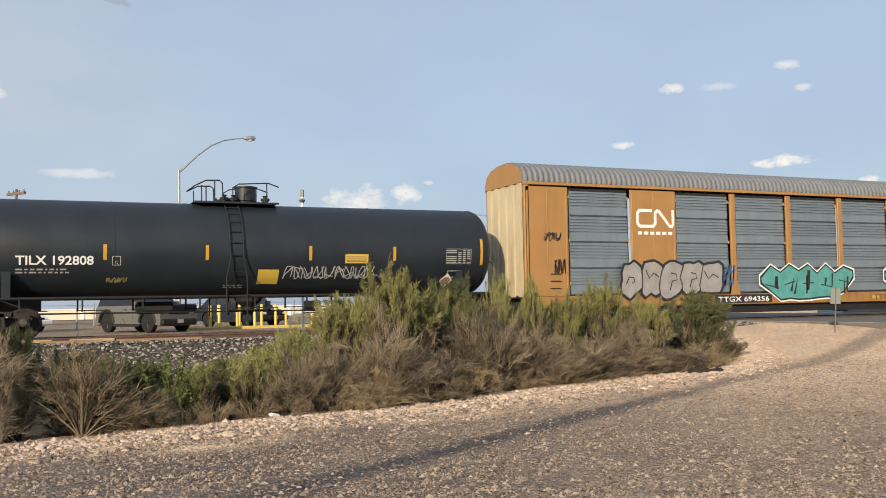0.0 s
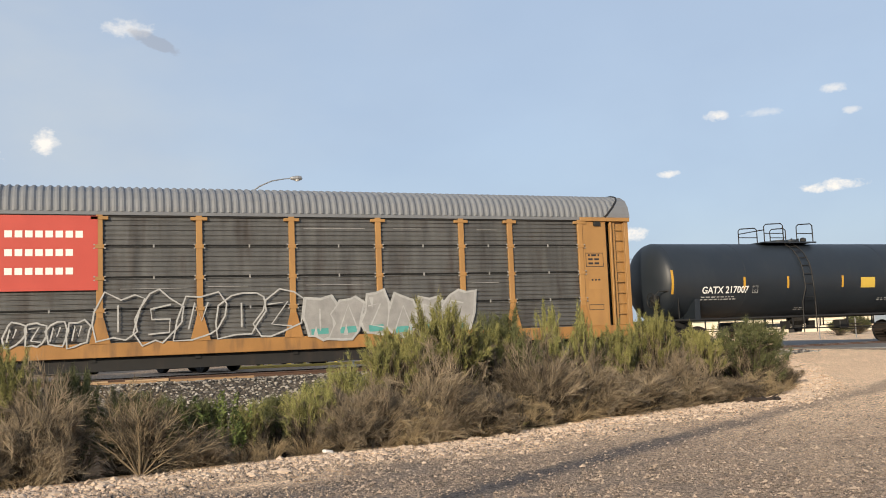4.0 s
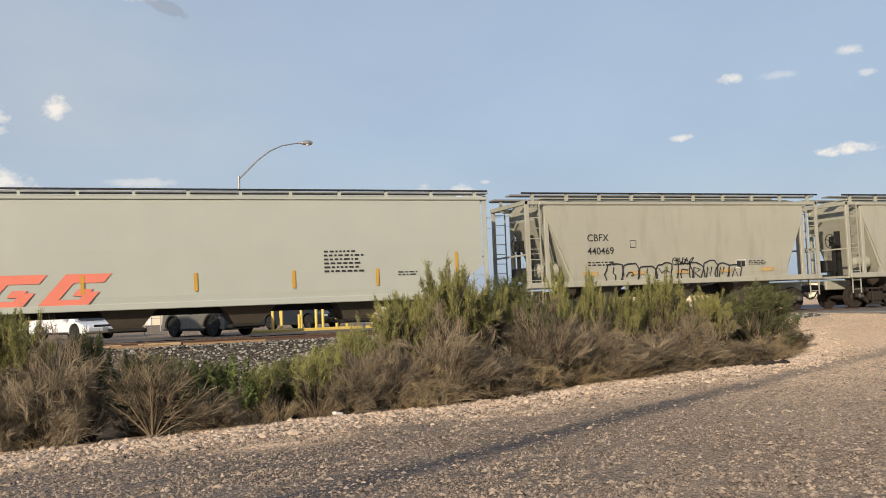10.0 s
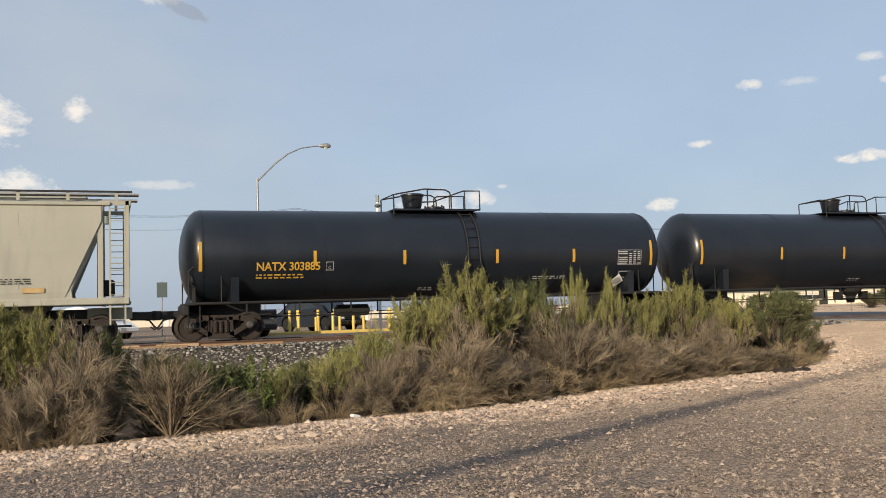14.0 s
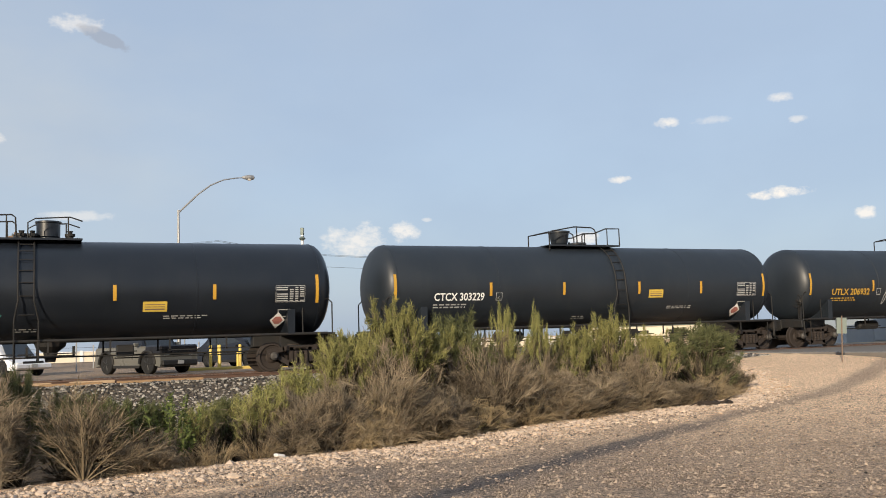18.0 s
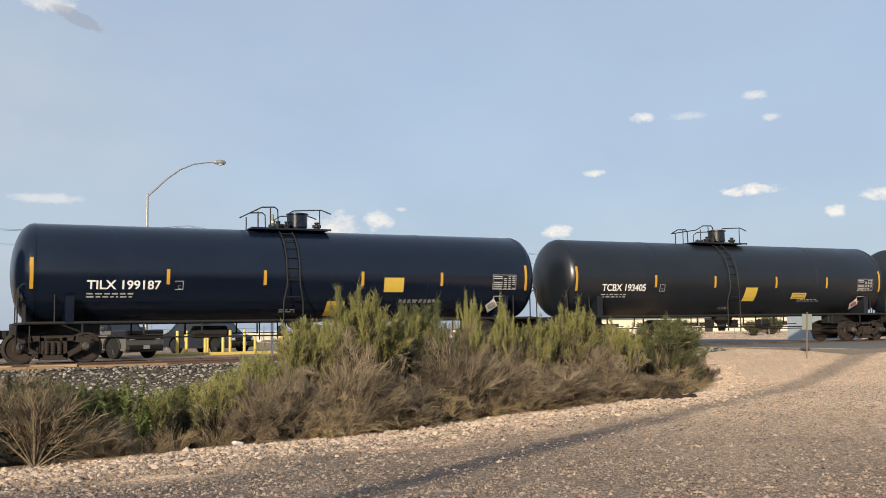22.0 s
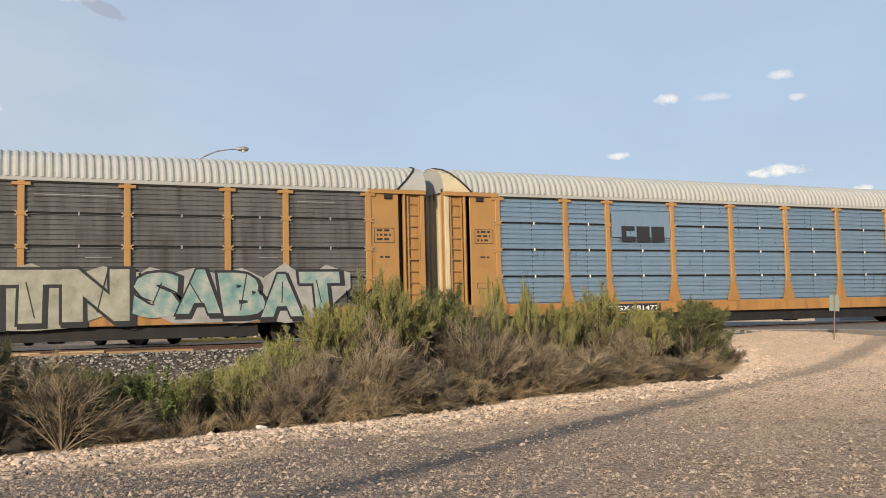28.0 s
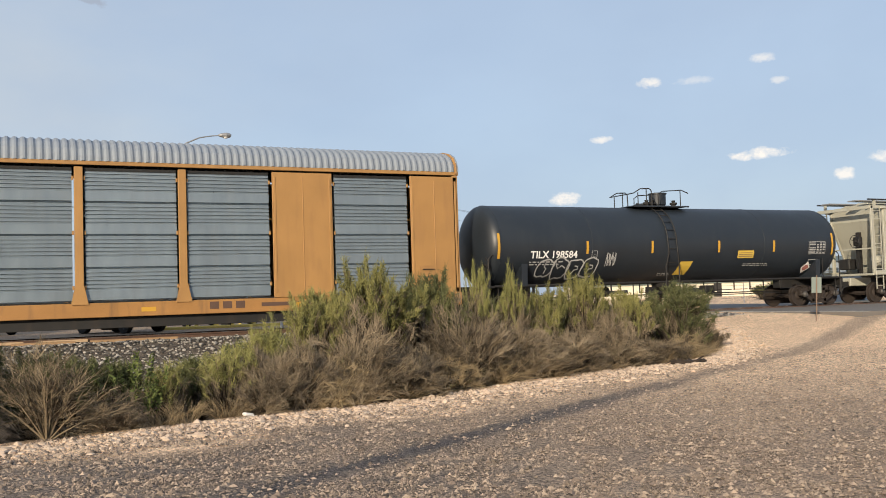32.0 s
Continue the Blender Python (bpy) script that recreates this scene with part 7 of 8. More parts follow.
utility_pole(-0.72, 80.0, 10.5, "weathered wooden utility pole with a crossarm")
for k, (z, dz) in enumerate(((10.3, 0.0), (10.05, 0.15), (9.2, -0.1))):
    pts = []
    for j in range(25):
        t = j / 24
        x, y = -14 + 90 * t, 78 + 22 * t
        sag = 4 * 1.1 * (t * 3 % 1) * (1 - (t * 3 % 1))
        pts.append((x, y, z - sag + dz + 0.4 * t))
    solid("overhead_wire", Build().pipe(pts, 0.016, 4), "wire", "thin sagging overhead wire", "wire", group="overhead wires")


def bollard(x, y, h=1.15):
    ob = thing("bollard", "yellow painted steel bollard beside the road", "bollard", m=pose(x, y, -0.22), group="yellow bollards")
    part("tube", Build().turned((0, 0, 0), (0, 0, h), [(0, 0.07), (0.97, 0.07), (0.99, 0.055), (1, 0.02)], 12), "bollard", ob, smooth=True)
    part("footing", Build().turned((0, 0, -0.02), (0, 0, 0.03), [(0, 0.13), (1, 0.11)], 10), "kerb", ob)


for k, (u, v) in enumerate(((7.0, 45.2), (7.15, 46.0), (8.0, 45.0), (8.35, 44.6), (8.5, 45.6), (9.2, 44.6), (9.45, 45.3), (10.1, 44.9), (10.6, 45.6), (11.1, 44.8), (11.9, 45.9), (13.1, 45.3), (13.3, 46.1), (14.6, 45.6))):
    bollard(u, v, 1.15 if k % 5 else 0.8)
solid("kerb", Build().box(11.6, 44.2, -0.17, 9.6, 0.3, 0.16, 0.03), "kerb", "faded yellow concrete kerb", "kerb", kind="structure")


def wheel(parent, x, y, r, w, s):
    def make():
        b = Build().turned((0, 0, 0), (0, w, 0), [(0, r * 0.62), (0.0, r * 0.93), (0.12, r), (0.88, r), (1, r * 0.93), (1, r * 0.62)], 24)
        return b.mesh("tyre", "rubber", True)

    def rim():
        b = Build().turned((0, w * 0.12, 0), (0, w * 0.9, 0), [(0, 0.06), (0.02, r * 0.56), (0.06, r * 0.64), (1, r * 0.64)], 20)
        for k in range(5):
            a = 2 * math.pi * k / 5
            b.pipe([(0.05 * math.cos(a), w * 0.08, 0.05 * math.sin(a)), (r * 0.6 * math.cos(a), w * 0.05, r * 0.6 * math.sin(a))], 0.035, 6)
        return b.mesh("rim", "rim_dark")
    t = part("wheel", shared(("tyre", r, w), make), None, parent, "black tyre", m=pose(x, y, r, 0, 0, 0 if s < 0 else 180))
    part("rim", shared(("rim", r, w), rim), None, t, "dark alloy rim")


def motor_car(x, y, heading, kind):
    """A parked car: lower body with arches, cabin, glass, lamps, bumpers and four wheels; x forward, right side at -y."""
    spec = {"suv": ("car_grey", 4.75, 1.9, 1.9, 0.44, 2.95, 1.16, "boxy grey-green off-road car with chunky black tyres"),
            "crossover": ("car_white", 4.75, 1.92, 1.62, 0.36, 2.89, 0.88, "white electric crossover car with a smooth nose"),
            "dark": ("car_black", 4.9, 1.95, 1.78, 0.38, 2.95, 0.98, "black family car waiting at the crossing"),
            "teal": ("car_white", 4.6, 1.85, 1.5, 0.34, 2.75, 0.82, "pale car waiting in the queue")}[kind]
    paint, L, Wd, H, r, wb, belt, label = spec
    ob = thing("parked_car", label, "car", m=pose(x, y, -0.22, 0, 0, heading), group="cars waiting at the crossing")
    boxy = kind == "suv"
    hl, hw, fl = L / 2, Wd / 2, 0.3
    # side outline with wheel arches
    if boxy:
        out = [(-hl, fl + 0.12), (-hl, belt - 0.1), (-hl + 0.08, belt), (hl - 1.25, belt + 0.02), (hl - 0.15, belt - 0.06), (hl - 0.02, belt - 0.16), (hl, fl + 0.15), (hl - 0.06, fl)]
    else:
        out = [(-hl + 0.03, fl + 0.12), (-hl, belt - 0.2), (-hl + 0.05, belt - 0.02), (-hl + 0.2, belt + 0.06), (hl - 1.5, belt + 0.05), (hl - 1.0, belt), (hl - 0.6, belt - 0.08), (hl - 0.28, belt - 0.2), (hl - 0.08, belt - 0.34), (hl, belt - 0.5), (hl - 0.02, fl + 0.08), (hl - 0.1, fl)]
    for c in (wb / 2, -wb / 2):
        out += [(c + (r + 0.08) * math.cos(radians(a)), r + (r + 0.08) * math.sin(radians(a))) for a in (-8, 25, 60, 90, 120, 155, 188)]
    out += [(-hl + 0.06, fl)]
    n = len(out)
    v = [(px, sgn * (hw - (0.05 if pz > belt - 0.12 else 0.0) - (0.0 if boxy else 0.22 * max(0.0, (px - hl + 0.55) / 0.55) ** 2)), pz) for sgn in (-1, 1) for px, pz in out]
    f = [tuple(range(n)), tuple(range(2 * n - 1, n - 1, -1))] + [(i, n + i, n + (i + 1) % n, (i + 1) % n) for i in range(n)]
    part("body", Build().add(v, f), paint, ob, smooth=not boxy)
    cw = hw - 0.16
    if boxy:
        cab = [(-hl + 0.1, belt), (-hl + 0.2, H), (hl - 1.75, H), (hl - 1.35, belt)]
    else:
        cab = [(-hl + 0.15, belt), (-hl + 0.5, belt + 0.28), (-hl + 0.95, H - 0.1), (-hl + 1.5, H - 0.02), (-0.3, H), (0.3, H - 0.05), (0.8, H - 0.24), (hl - 0.95, belt)]
    m_ = len(cab)
    v = [(px, sgn * (cw - 0.12 * (pz - belt) / (H - belt) + (0.08 if pz <= belt else 0)), pz) for sgn in (-1, 1) for px, pz in cab]
    f = [tuple(range(m_)), tuple(range(2 * m_ - 1, m_ - 1, -1))] + [(i, m_ + i, m_ + (i + 1) % m_, (i + 1) % m_) for i in range(m_)]
    part("cabin", Build().add(v, f), paint if not boxy else "car_black", ob, smooth=not boxy)
    if boxy:
        part("hood", Build().box(hl - 0.52, 0, belt - 0.16, 1.1, Wd + 0.02, 0.42, 0.06), "car_black", ob, "black hood and front")
    for s in (-1, 1):
        y0 = s * (cw - 0.02)
        part("side_window", Build().slab([(cab[0][0] + 0.4, belt + 0.07), (cab[1 if boxy else 2][0] + 0.3, H - 0.18), (cab[-2 if boxy else -3][0] - 0.1, H - 0.18), (cab[-1][0] - 0.35, belt + 0.07)], "y", min(y0, y0 + s * 0.03), max(y0, y0 + s * 0.03)), "glass", ob)
        part("door_handle", Build().box(-0.1, s * (hw + 0.0), belt - 0.16, 0.18, 0.04, 0.03, 0.008), "frame_black", ob)
        part("mirror", Build().box(hl - 1.55, s * (hw + 0.1), belt + 0.1, 0.14, 0.22, 0.16, 0.03), paint, ob)
        part("headlight", Build().box(hl - 0.05, s * (hw - 0.32), belt - 0.3, 0.12, 0.32, 0.16 if boxy else 0.12, 0.03), "lamp_lens", ob, "clear headlight")
        part("sill_trim", Build().box(0, s * (hw + 0.01), fl + 0.02, wb - 2 * r - 0.2, 0.05, 0.12, 0.015), "frame_black", ob)
        for c in (wb / 2, -wb / 2):
            wheel(ob, c, s * (hw + 0.01), r, 0.26, s)
            if boxy:
                part("wheel_flare", Build().pipe([(c + (r + 0.1) * math.cos(radians(a)), s * (hw + 0.02), r + (r + 0.1) * math.sin(radians(a))) for a in range(0, 181, 20)], 0.06, 6), "frame_black", ob, "black plastic wheel flare")
    part("windscreen", Build().add([(cab[-1][0] - 0.02, -cw + 0.1, belt + 0.05), (cab[-1][0] - 0.02, cw - 0.1, belt + 0.05), (cab[-2][0] + 0.06, cw - 0.2, H - 0.08), (cab[-2][0] + 0.06, -cw + 0.2, H - 0.08),
                                    (cab[-1][0] + 0.03, -cw + 0.1, belt + 0.05), (cab[-1][0] + 0.03, cw - 0.1, belt + 0.05), (cab[-2][0] + 0.11, cw - 0.2, H - 0.08), (cab[-2][0] + 0.11, -cw + 0.2, H - 0.08)],
                                   [(0, 3, 2, 1), (4, 5, 6, 7), (0, 1, 5, 4), (2, 3, 7, 6), (1, 2, 6, 5), (3, 0, 4, 7)]), "glass", ob)
    part("bumper", Build().box(hl + 0.02, 0, fl + 0.16, 0.16, Wd - 0.1, 0.24, 0.05), "frame_black" if boxy else paint, ob)
    part("grille", Build().box(hl + 0.0, 0, belt - 0.28, 0.06, Wd * 0.55, 0.18, 0.02), "frame_black", ob)
    part("number_plate", Build().box(hl + 0.11, 0, fl + 0.18, 0.015, 0.3, 0.15), "dull_white", ob)
    part("underbody", Build().box(0, 0, fl + 0.04, L - 0.5, Wd - 0.5, 0.14), "frame_black", ob)
    return ob


motor_car(4.85, 43.2, -61, "suv")
motor_car(-0.95, 49.0, -56, "crossover")
motor_car(10.2, 48.5, -60, "dark")


def low_building(x, y, w, d, h, turn, wall, label, windows=6, name="low_building"):
    ob = thing(name, label, "building", m=pose(x, y, -0.22, 0, 0, turn))
    part("wall", Build().box(0, 0, h / 2, w, d, h, 0.02), wall, ob)
    part("roof", Build().box(0, 0, h + 0.12, w + 0.5, d + 0.5, 0.24, 0.04), "sign_back", ob)
    for k in range(windows):
        u = -w / 2 + w * (k + 0.5) / windows
        win = part("window", Build().box(u, -d / 2 - 0.01, h * 0.55, w / windows * 0.4, 0.06, h * 0.3), "glass", ob)
        part("window_sill", Build().box(u, -d / 2 - 0.06, h * 0.39, w / windows * 0.45, 0.12, 0.08), "cream_wall", win)
    part("door", Build().box(w * 0.08, -d / 2 - 0.02, 1.05, 1.1, 0.08, 2.1), "frame_black", ob)
    return ob


low_building(92, 110, 36, 14, 1.9, -30, "cream_wall", "low cream building beyond the crossing", 3)


def low_wall(x, y, w, h, turn, label):
    """A long white masonry wall in bays with square piers and a coping."""
    ob = thing("boundary_wall", label, "wall", m=pose(x, y, -0.22, 0, 0, turn))
    n = max(2, round(w / 4))
    for k in range(n):
        part("panel", Build().box(-w / 2 + w * (k + 0.5) / n, 0, h / 2, w / n - 0.34, 0.2, h, 0.01), "cream_wall", ob)
        part("coping", Build().box(-w / 2 + w * (k + 0.5) / n, 0, h + 0.04, w / n - 0.36, 0.3, 0.08, 0.01), "car_white", ob, "white coping")
    for k in range(n + 1):
        part("pier", Build().box(-w / 2 + w * k / n, 0, h / 2 + 0.08, 0.34, 0.36, h + 0.16, 0.02), "car_white", ob)


low_wall(15, 96, 44, 0.95, -8, "long low white wall far behind the track")
low_wall(-22, 92, 30, 0.9, 5, "low white wall behind the waiting cars")
low_wall(52, 92, 20, 0.8, -14, "low pale wall beyond the road")


def cabin():
    ob = thing("signal_cabin", "blue-grey metal signal equipment cabin beside the crossing", "equipment cabin", m=pose(43.5, 39.5, -0.22, 0, 0, -5))
    part("body", Build().box(0, 0, 1.25, 3.4, 2.0, 2.3, 0.03), "cabin", ob)
    part("roof", Build().slab([(-1.15, 2.4), (1.15, 2.4), (0, 2.75)], "x", -1.85, 1.85), "sign_back", ob)
    part("base", Build().box(0, 0, 0.06, 3.6, 2.2, 0.12), "cream_wall", ob)
    d = part("door", Build().box(0.7, -1.02, 1.15, 0.9, 0.05, 1.95, 0.01), "cabin", ob)
    part("handle", Build().box(0.4, -1.07, 1.1, 0.04, 0.06, 0.16), "frame_black", d)
    for k in range(4):
        part("louvre", Build().box(-0.8, -1.02, 1.75 + 0.09 * k, 0.6, 0.05, 0.05), "sign_back", ob)


cabin()


def wire_fence(x0, y0, x1, y1, n, label):
    ob = thing("wire_fence", label, "fence")
    for k in range(n + 1):
        t = k / n
        part("post", Build().rod((x0 + (x1 - x0) * t, y0 + (y1 - y0) * t, -0.25), (x0 + (x1 - x0) * t, y0 + (y1 - y0) * t, 1.2), 0.04, 6), "galv_pole", ob)
    for z in (0.15, 0.6, 1.05):
        part("wire", Build().rod((x0, y0, z), (x1, y1, z), 0.012, 4), "wire", ob)


wire_fence(42, 52, 96, 47, 18, "wire fence on thin steel posts")
wire_fence(-12, 60, 26, 62, 12, "wire fence on thin steel posts behind the waiting cars")
for k, (x, y, s_) in enumerate(((60, 62, 1.5), (66, 66, 1.9), (72, 63, 1.5), (55, 70, 1.7), (84, 70, 2.0), (-8, 75, 1.6), (28, 74, 1.5))):
    ob = thing("far_bush", "dusty green bush beyond the track", "shrub", m=pose(x, y, -0.25) @ Matrix.Diagonal((s_ * 1.5, s_ * 1.5, s_, 1)), group="bushes beyond the track")
    for me in PLANTS["L"][k % 3]:
        part(me.name.split(".")[0], me, None, ob)



def desert_tree(x, y, h, wide):
    """A thin-leaved tree: tapered trunk, forking limbs and a loose crown of small leaves."""
    rng = np.random.default_rng(77)
    ob = thing("desert_tree", "grey-green thin-leaved tree beyond the track", "tree", m=pose(x, y, -0.25))
    part("trunk", Build().pipe([(0, 0, 0), (0.08, 0.02, h * 0.2), (0.02, 0.05, h * 0.42)], [0.14, 0.11, 0.08], 8), "wood_pole", ob)
    tips = []
    for k in range(9):
        a = 2.4 * k
        r = wide / 2 * rng.uniform(0.45, 1.0)
        tip = (r * math.cos(a), r * math.sin(a), h * rng.uniform(0.55, 0.97))
        part("limb", Build().pipe([(0.03, 0.04, h * rng.uniform(0.25, 0.42)), (tip[0] * 0.5, tip[1] * 0.5, tip[2] * 0.75), tip], [0.06, 0.04, 0.015], 6), "wood_pole", ob)
        tips.append(tip)
    tips = np.array(tips)
    n = 9000
    c = tips[rng.integers(0, 9, n)] * rng.uniform(0.7, 1.05, (n, 1)) + rng.normal(0, 1, (n, 3)) * np.array([wide * 0.11, wide * 0.11, h * 0.075])
    d = unit(rng.normal(size=(n, 3)) + np.array([0, 0, -0.3]))
    part("crown", raw_mesh("crown", [blades(rng, c, c + d * 0.16, np.full(n, 0.05))], "leaf_dark"), None, ob)


desert_tree(*pole_at(-7.0, 62.0), 5.4, 4.2)

# ---- small things by the yard ----
def sign_back(x, y):
    z = float(height(x, y))
    ob = thing("small_sign", "small roadside sign with bare metal back on a thin post", "sign", m=pose(x, y, z, 0, 3, -38))
    part("post", Build().box(0, -0.03, 0.72, 0.034, 0.026, 1.46), "wood_pole", ob)
    part("plate", Build().box(0, 0, 1.14, 0.3, 0.012, 0.5, 0.003), "sign_back", ob)
    part("bolt", Build().rod((0, -0.02, 1.38), (0, 0.02, 1.38), 0.015, 6), "frame_black", ob)
    part("bolt", Build().rod((0, -0.02, 1.02), (0, 0.02, 1.02), 0.015, 6), "frame_black", ob)


sign_back(23.4, 22.0)


def scrap(x, y):
    rng = np.random.default_rng(8)
    n = 13
    pts = [(-0.55 + 1.1 * k / (n - 1), 0.05 * math.sin(0.6 * k) + rng.uniform(-0.05, 0.05), 0.025 + rng.uniform(0, 0.03)) for k in range(n)]
    b = Build().pipe(pts, [0.008] + [rng.uniform(0.03, 0.085) for _ in range(n - 2)] + [0.01], 8)
    ob = solid("tyre_scrap", b, "scrap", "crumpled dark brown scrap of torn tyre lying on the gravel", "debris", m=pose(x, y, float(height(x, y)), 0, 0, 8))
    for k in range(6):
        u = rng.uniform(-0.5, 0.5)
        shred = [(u, 0, 0.04), (u + rng.uniform(-0.15, 0.15), rng.uniform(-0.12, 0.1), rng.uniform(0.08, 0.14)), (u + rng.uniform(-0.3, 0.3), rng.uniform(-0.2, 0.15), 0.03)]
        part("shred", Build().pipe(shred, [0.03, 0.018, 0.006], 5), "scrap", ob)


scrap(13.3, 16.05)
for u0, u1 in ((-0.55, 0.72), (1.2, 2.46)):
    solid("wooden_board", Build().box(0, 0, 0, u1 - u0, 0.04, 0.085, 0.006), "pale_board", "pale weathered wooden board lying against the rail", "board", m=pose((u0 + u1) / 2, TRACK_Y - 0.86, -0.075, 4, 0, 0.3), group="boards along the rail")

solid("litter_scrap", Build().box(0, 0, 0.03, 0.16, 0.1, 0.05, 0.02).box(0.11, 0.02, 0.02, 0.1, 0.08, 0.03, 0.01), "litter", "crumpled white scrap of litter at the ditch rim", "litter", m=pose(3.26, 13.3, float(height(3.26, 13.3)), 0, 12, 20))
solid("stick", Build().pipe([(0, 0, 0.02), (0.3, 0.05, 0.03), (0.62, 0.02, 0.02)], 0.015, 5), "wood_pole", "short dark stick lying on the gravel", "stick", m=pose(19.0, 15.3, float(height(19.0, 15.3)), 0, 0, 10))


# ---- the train, car by car ----
CARS = []


def put(car, centre):
    CARS.append((car, centre))


def yellow_card(u, z, w, h, slant=0.0):
    return lambda sd: (sd.rect("sticker", u, z, w, h, "sticker", 0.006, "yellow sticker", slant), h < 0.4 and not slant and sd.bars("sticker_print", [(u + 0.06, z + h * 0.66, w - 0.12, h * 0.07), (u + 0.06, z + h * 0.44, w - 0.12, h * 0.07), (u + 0.06, z + h * 0.18, w - 0.12, h * 0.12)], "wood_pole", 0.009))


def many(*fns):
    def run(sd):
        for fn in fns:
            fn(sd)
    return run


TG = "charcoal grey tank car with %s lettering"
TB = "black tank car with %s lettering"
TN = "glossy navy-black tank car with %s lettering"

put(tank_car("TILX 192808", "white", 18.3, "tank_grey", 1, "slim", label=TG % "white", mark_w=2.1, mark_u=-6.86,
             extra=many(yellow_card(2.97, 2.2, 0.8, 0.3), yellow_card(0.13, 1.55, 0.67, 0.45),
                        lambda sd: sd.scrawl(0.9, 1.68, 3.1, 0.45, "dull_white", 4, 0.03), lambda sd: sd.scrawl(-4.4, 1.62, 0.6, 0.16, "leaf", 5, 0.03))), 8.25)


def rack_cn(sd):
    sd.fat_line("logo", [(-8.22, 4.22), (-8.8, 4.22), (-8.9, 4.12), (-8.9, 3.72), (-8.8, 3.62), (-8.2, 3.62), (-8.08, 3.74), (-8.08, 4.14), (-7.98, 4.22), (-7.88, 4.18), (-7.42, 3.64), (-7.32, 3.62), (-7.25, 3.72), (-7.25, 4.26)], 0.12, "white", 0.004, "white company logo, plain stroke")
    sd.bars("web_line", [(-8.9 + 0.28 * k, 3.3, 0.2, 0.12) for k in range(6)], "white", 0.004)
    sd.rect("number_board", -5.3, 0.64, 2.9, 0.34, "ink", -0.024)
    sd.text("TTGX 694356", -5.15, 0.7, 0.28, "white", -0.02, width=2.6)
    sd.mural(-9.7, 0.9, 4.7, 1.5, 5, "silver", "ink", 31, edge=None, bubble=True, line_w=0.06, label="silver bubble-shaped graffiti with black outlines")
    sd.scrawl(-5.2, 1.3, 0.9, 0.9, "blue_spray", 33, 0.06)
    sd.jagged(-2.95, 0.75, 5.0, 1.4, 5, "teal", "ink", "white", 34, "teal jagged graffiti with black outlines and white halo")
    sd.jagged(4.0, 0.72, 8.0, 1.75, 6, "teal", "ink", "white", 36, "turquoise jagged graffiti with white halo")
    sd.text("TTX", 3.3, 0.68, 0.3, "rail", -0.022, width=0.9)
    sd.scrawl(-13.0, 3.0, 0.7, 0.35, "ink", 37, 0.03)
    sd.scrawl(-12.6, 1.8, 0.5, 0.6, "ink", 38, 0.03)


put(autorack("B", "yellow", "galv", "roof_grey", "orange-yellow autorack car with grey ribbed side panels and graffiti", 1, rack_cn), 31.69)


def rack_csx(sd):
    sd.rect("logo_board", -7.1, 3.14, 2.68, 0.88, "yellow_bright", 0.0, "yellow logo board")
    sd.bars("logo", [(-6.62 + 0.6 * k, 3.41, 0.52, 0.5) for k in range(3)], "ink", 0.004, "dark company logo, plain blocks")
    sd.bars("logo", [(-6.42, 3.57, 0.32, 0.18)], "yellow_bright", 0.008)
    sd.bars("logo_underline", [(-6.66, 3.25, 1.8, 0.08)], "ink", 0.004)
    sd.text("TTGX 963686", -7.8, 0.78, 0.24, "ink", -0.022, width=2.4)
    sd.outlined("data_panel", -3.1, 0.8, 0.5, 0.2, 0.03, "ink", -0.022)


put(autorack("A", "yellow_bright", "galv_dirty", "roof_grey", "yellow autorack car with weathered brown-grey side panels", 2, rack_csx, patches=((-12.9, 1.6, "roof_blue"), (0.5, 1.2, "roof_blue"), (-5.0, 2.4, "roof_slate"))), 60.1)


def rack_red(sd):
    sd.rect("sign_board", -7.1, 2.65, 2.75, 2.2, "red_logo", 0.0, "red sign board")
    sd.bars("logo", [(-6.85 + 0.27 * k, z, 0.2, 0.2) for z, n in ((4.2, 8), (3.66, 7), (3.12, 7)) for k in range(n)], "litter", 0.005, "white company name, plain bars")
    sd.mural(-6.9, 1.0, 2.3, 0.8, 4, "dull_white", "dull_white", 41, hollow=True, label="faded cream graffiti")
    sd.mural(-4.4, 0.95, 6.0, 1.65, 5, "brown_spray", "dull_white", 42, hollow=True, label="large faded cream graffiti")
    sd.mural(1.8, 0.9, 5.6, 1.5, 6, "silver", "dull_white", 43, second="teal", edge=None, label="large faded pale graffiti")
    sd.outlined("data_panel", 8.6, 0.8, 0.6, 0.2, 0.03, "ink", -0.022)


put(autorack("A", "yellow", "galv_dirty", "roof_grey", "yellow autorack car with brown-grey panels and a red sign board", 3, rack_red), 88.62)
GB = (-6.92, -3.65, -1.55, 1.2, 3.75, 6.9)
put(tank_car("GATX 217007", "white", 16.5, "tank_grey", 5, "low", GB, TG % "white", yellow_card(2.15, 2.25, 0.75, 0.42)), 111.2)
put(tank_car("GATX 217009", "white", 16.5, "tank_grey", 6, "low", GB, TG % "white", yellow_card(2.1, 2.2, 0.8, 0.42), -5.85, 2.13), 127.87)
put(tank_car("GATX 217086", "white", 16.7, "tank_grey", 7, "low", GB, TG % "white",
             many(yellow_card(-0.6, 1.75, 0.75, 0.3), lambda sd: sd.scrawl(-3.4, 1.6, 3.8, 1.1, "dull_white", 71, 0.045), lambda sd: sd.scrawl(3.7, 1.9, 1.1, 0.7, "dull_white", 72, 0.03)), -5.95, 2.06), 144.5)
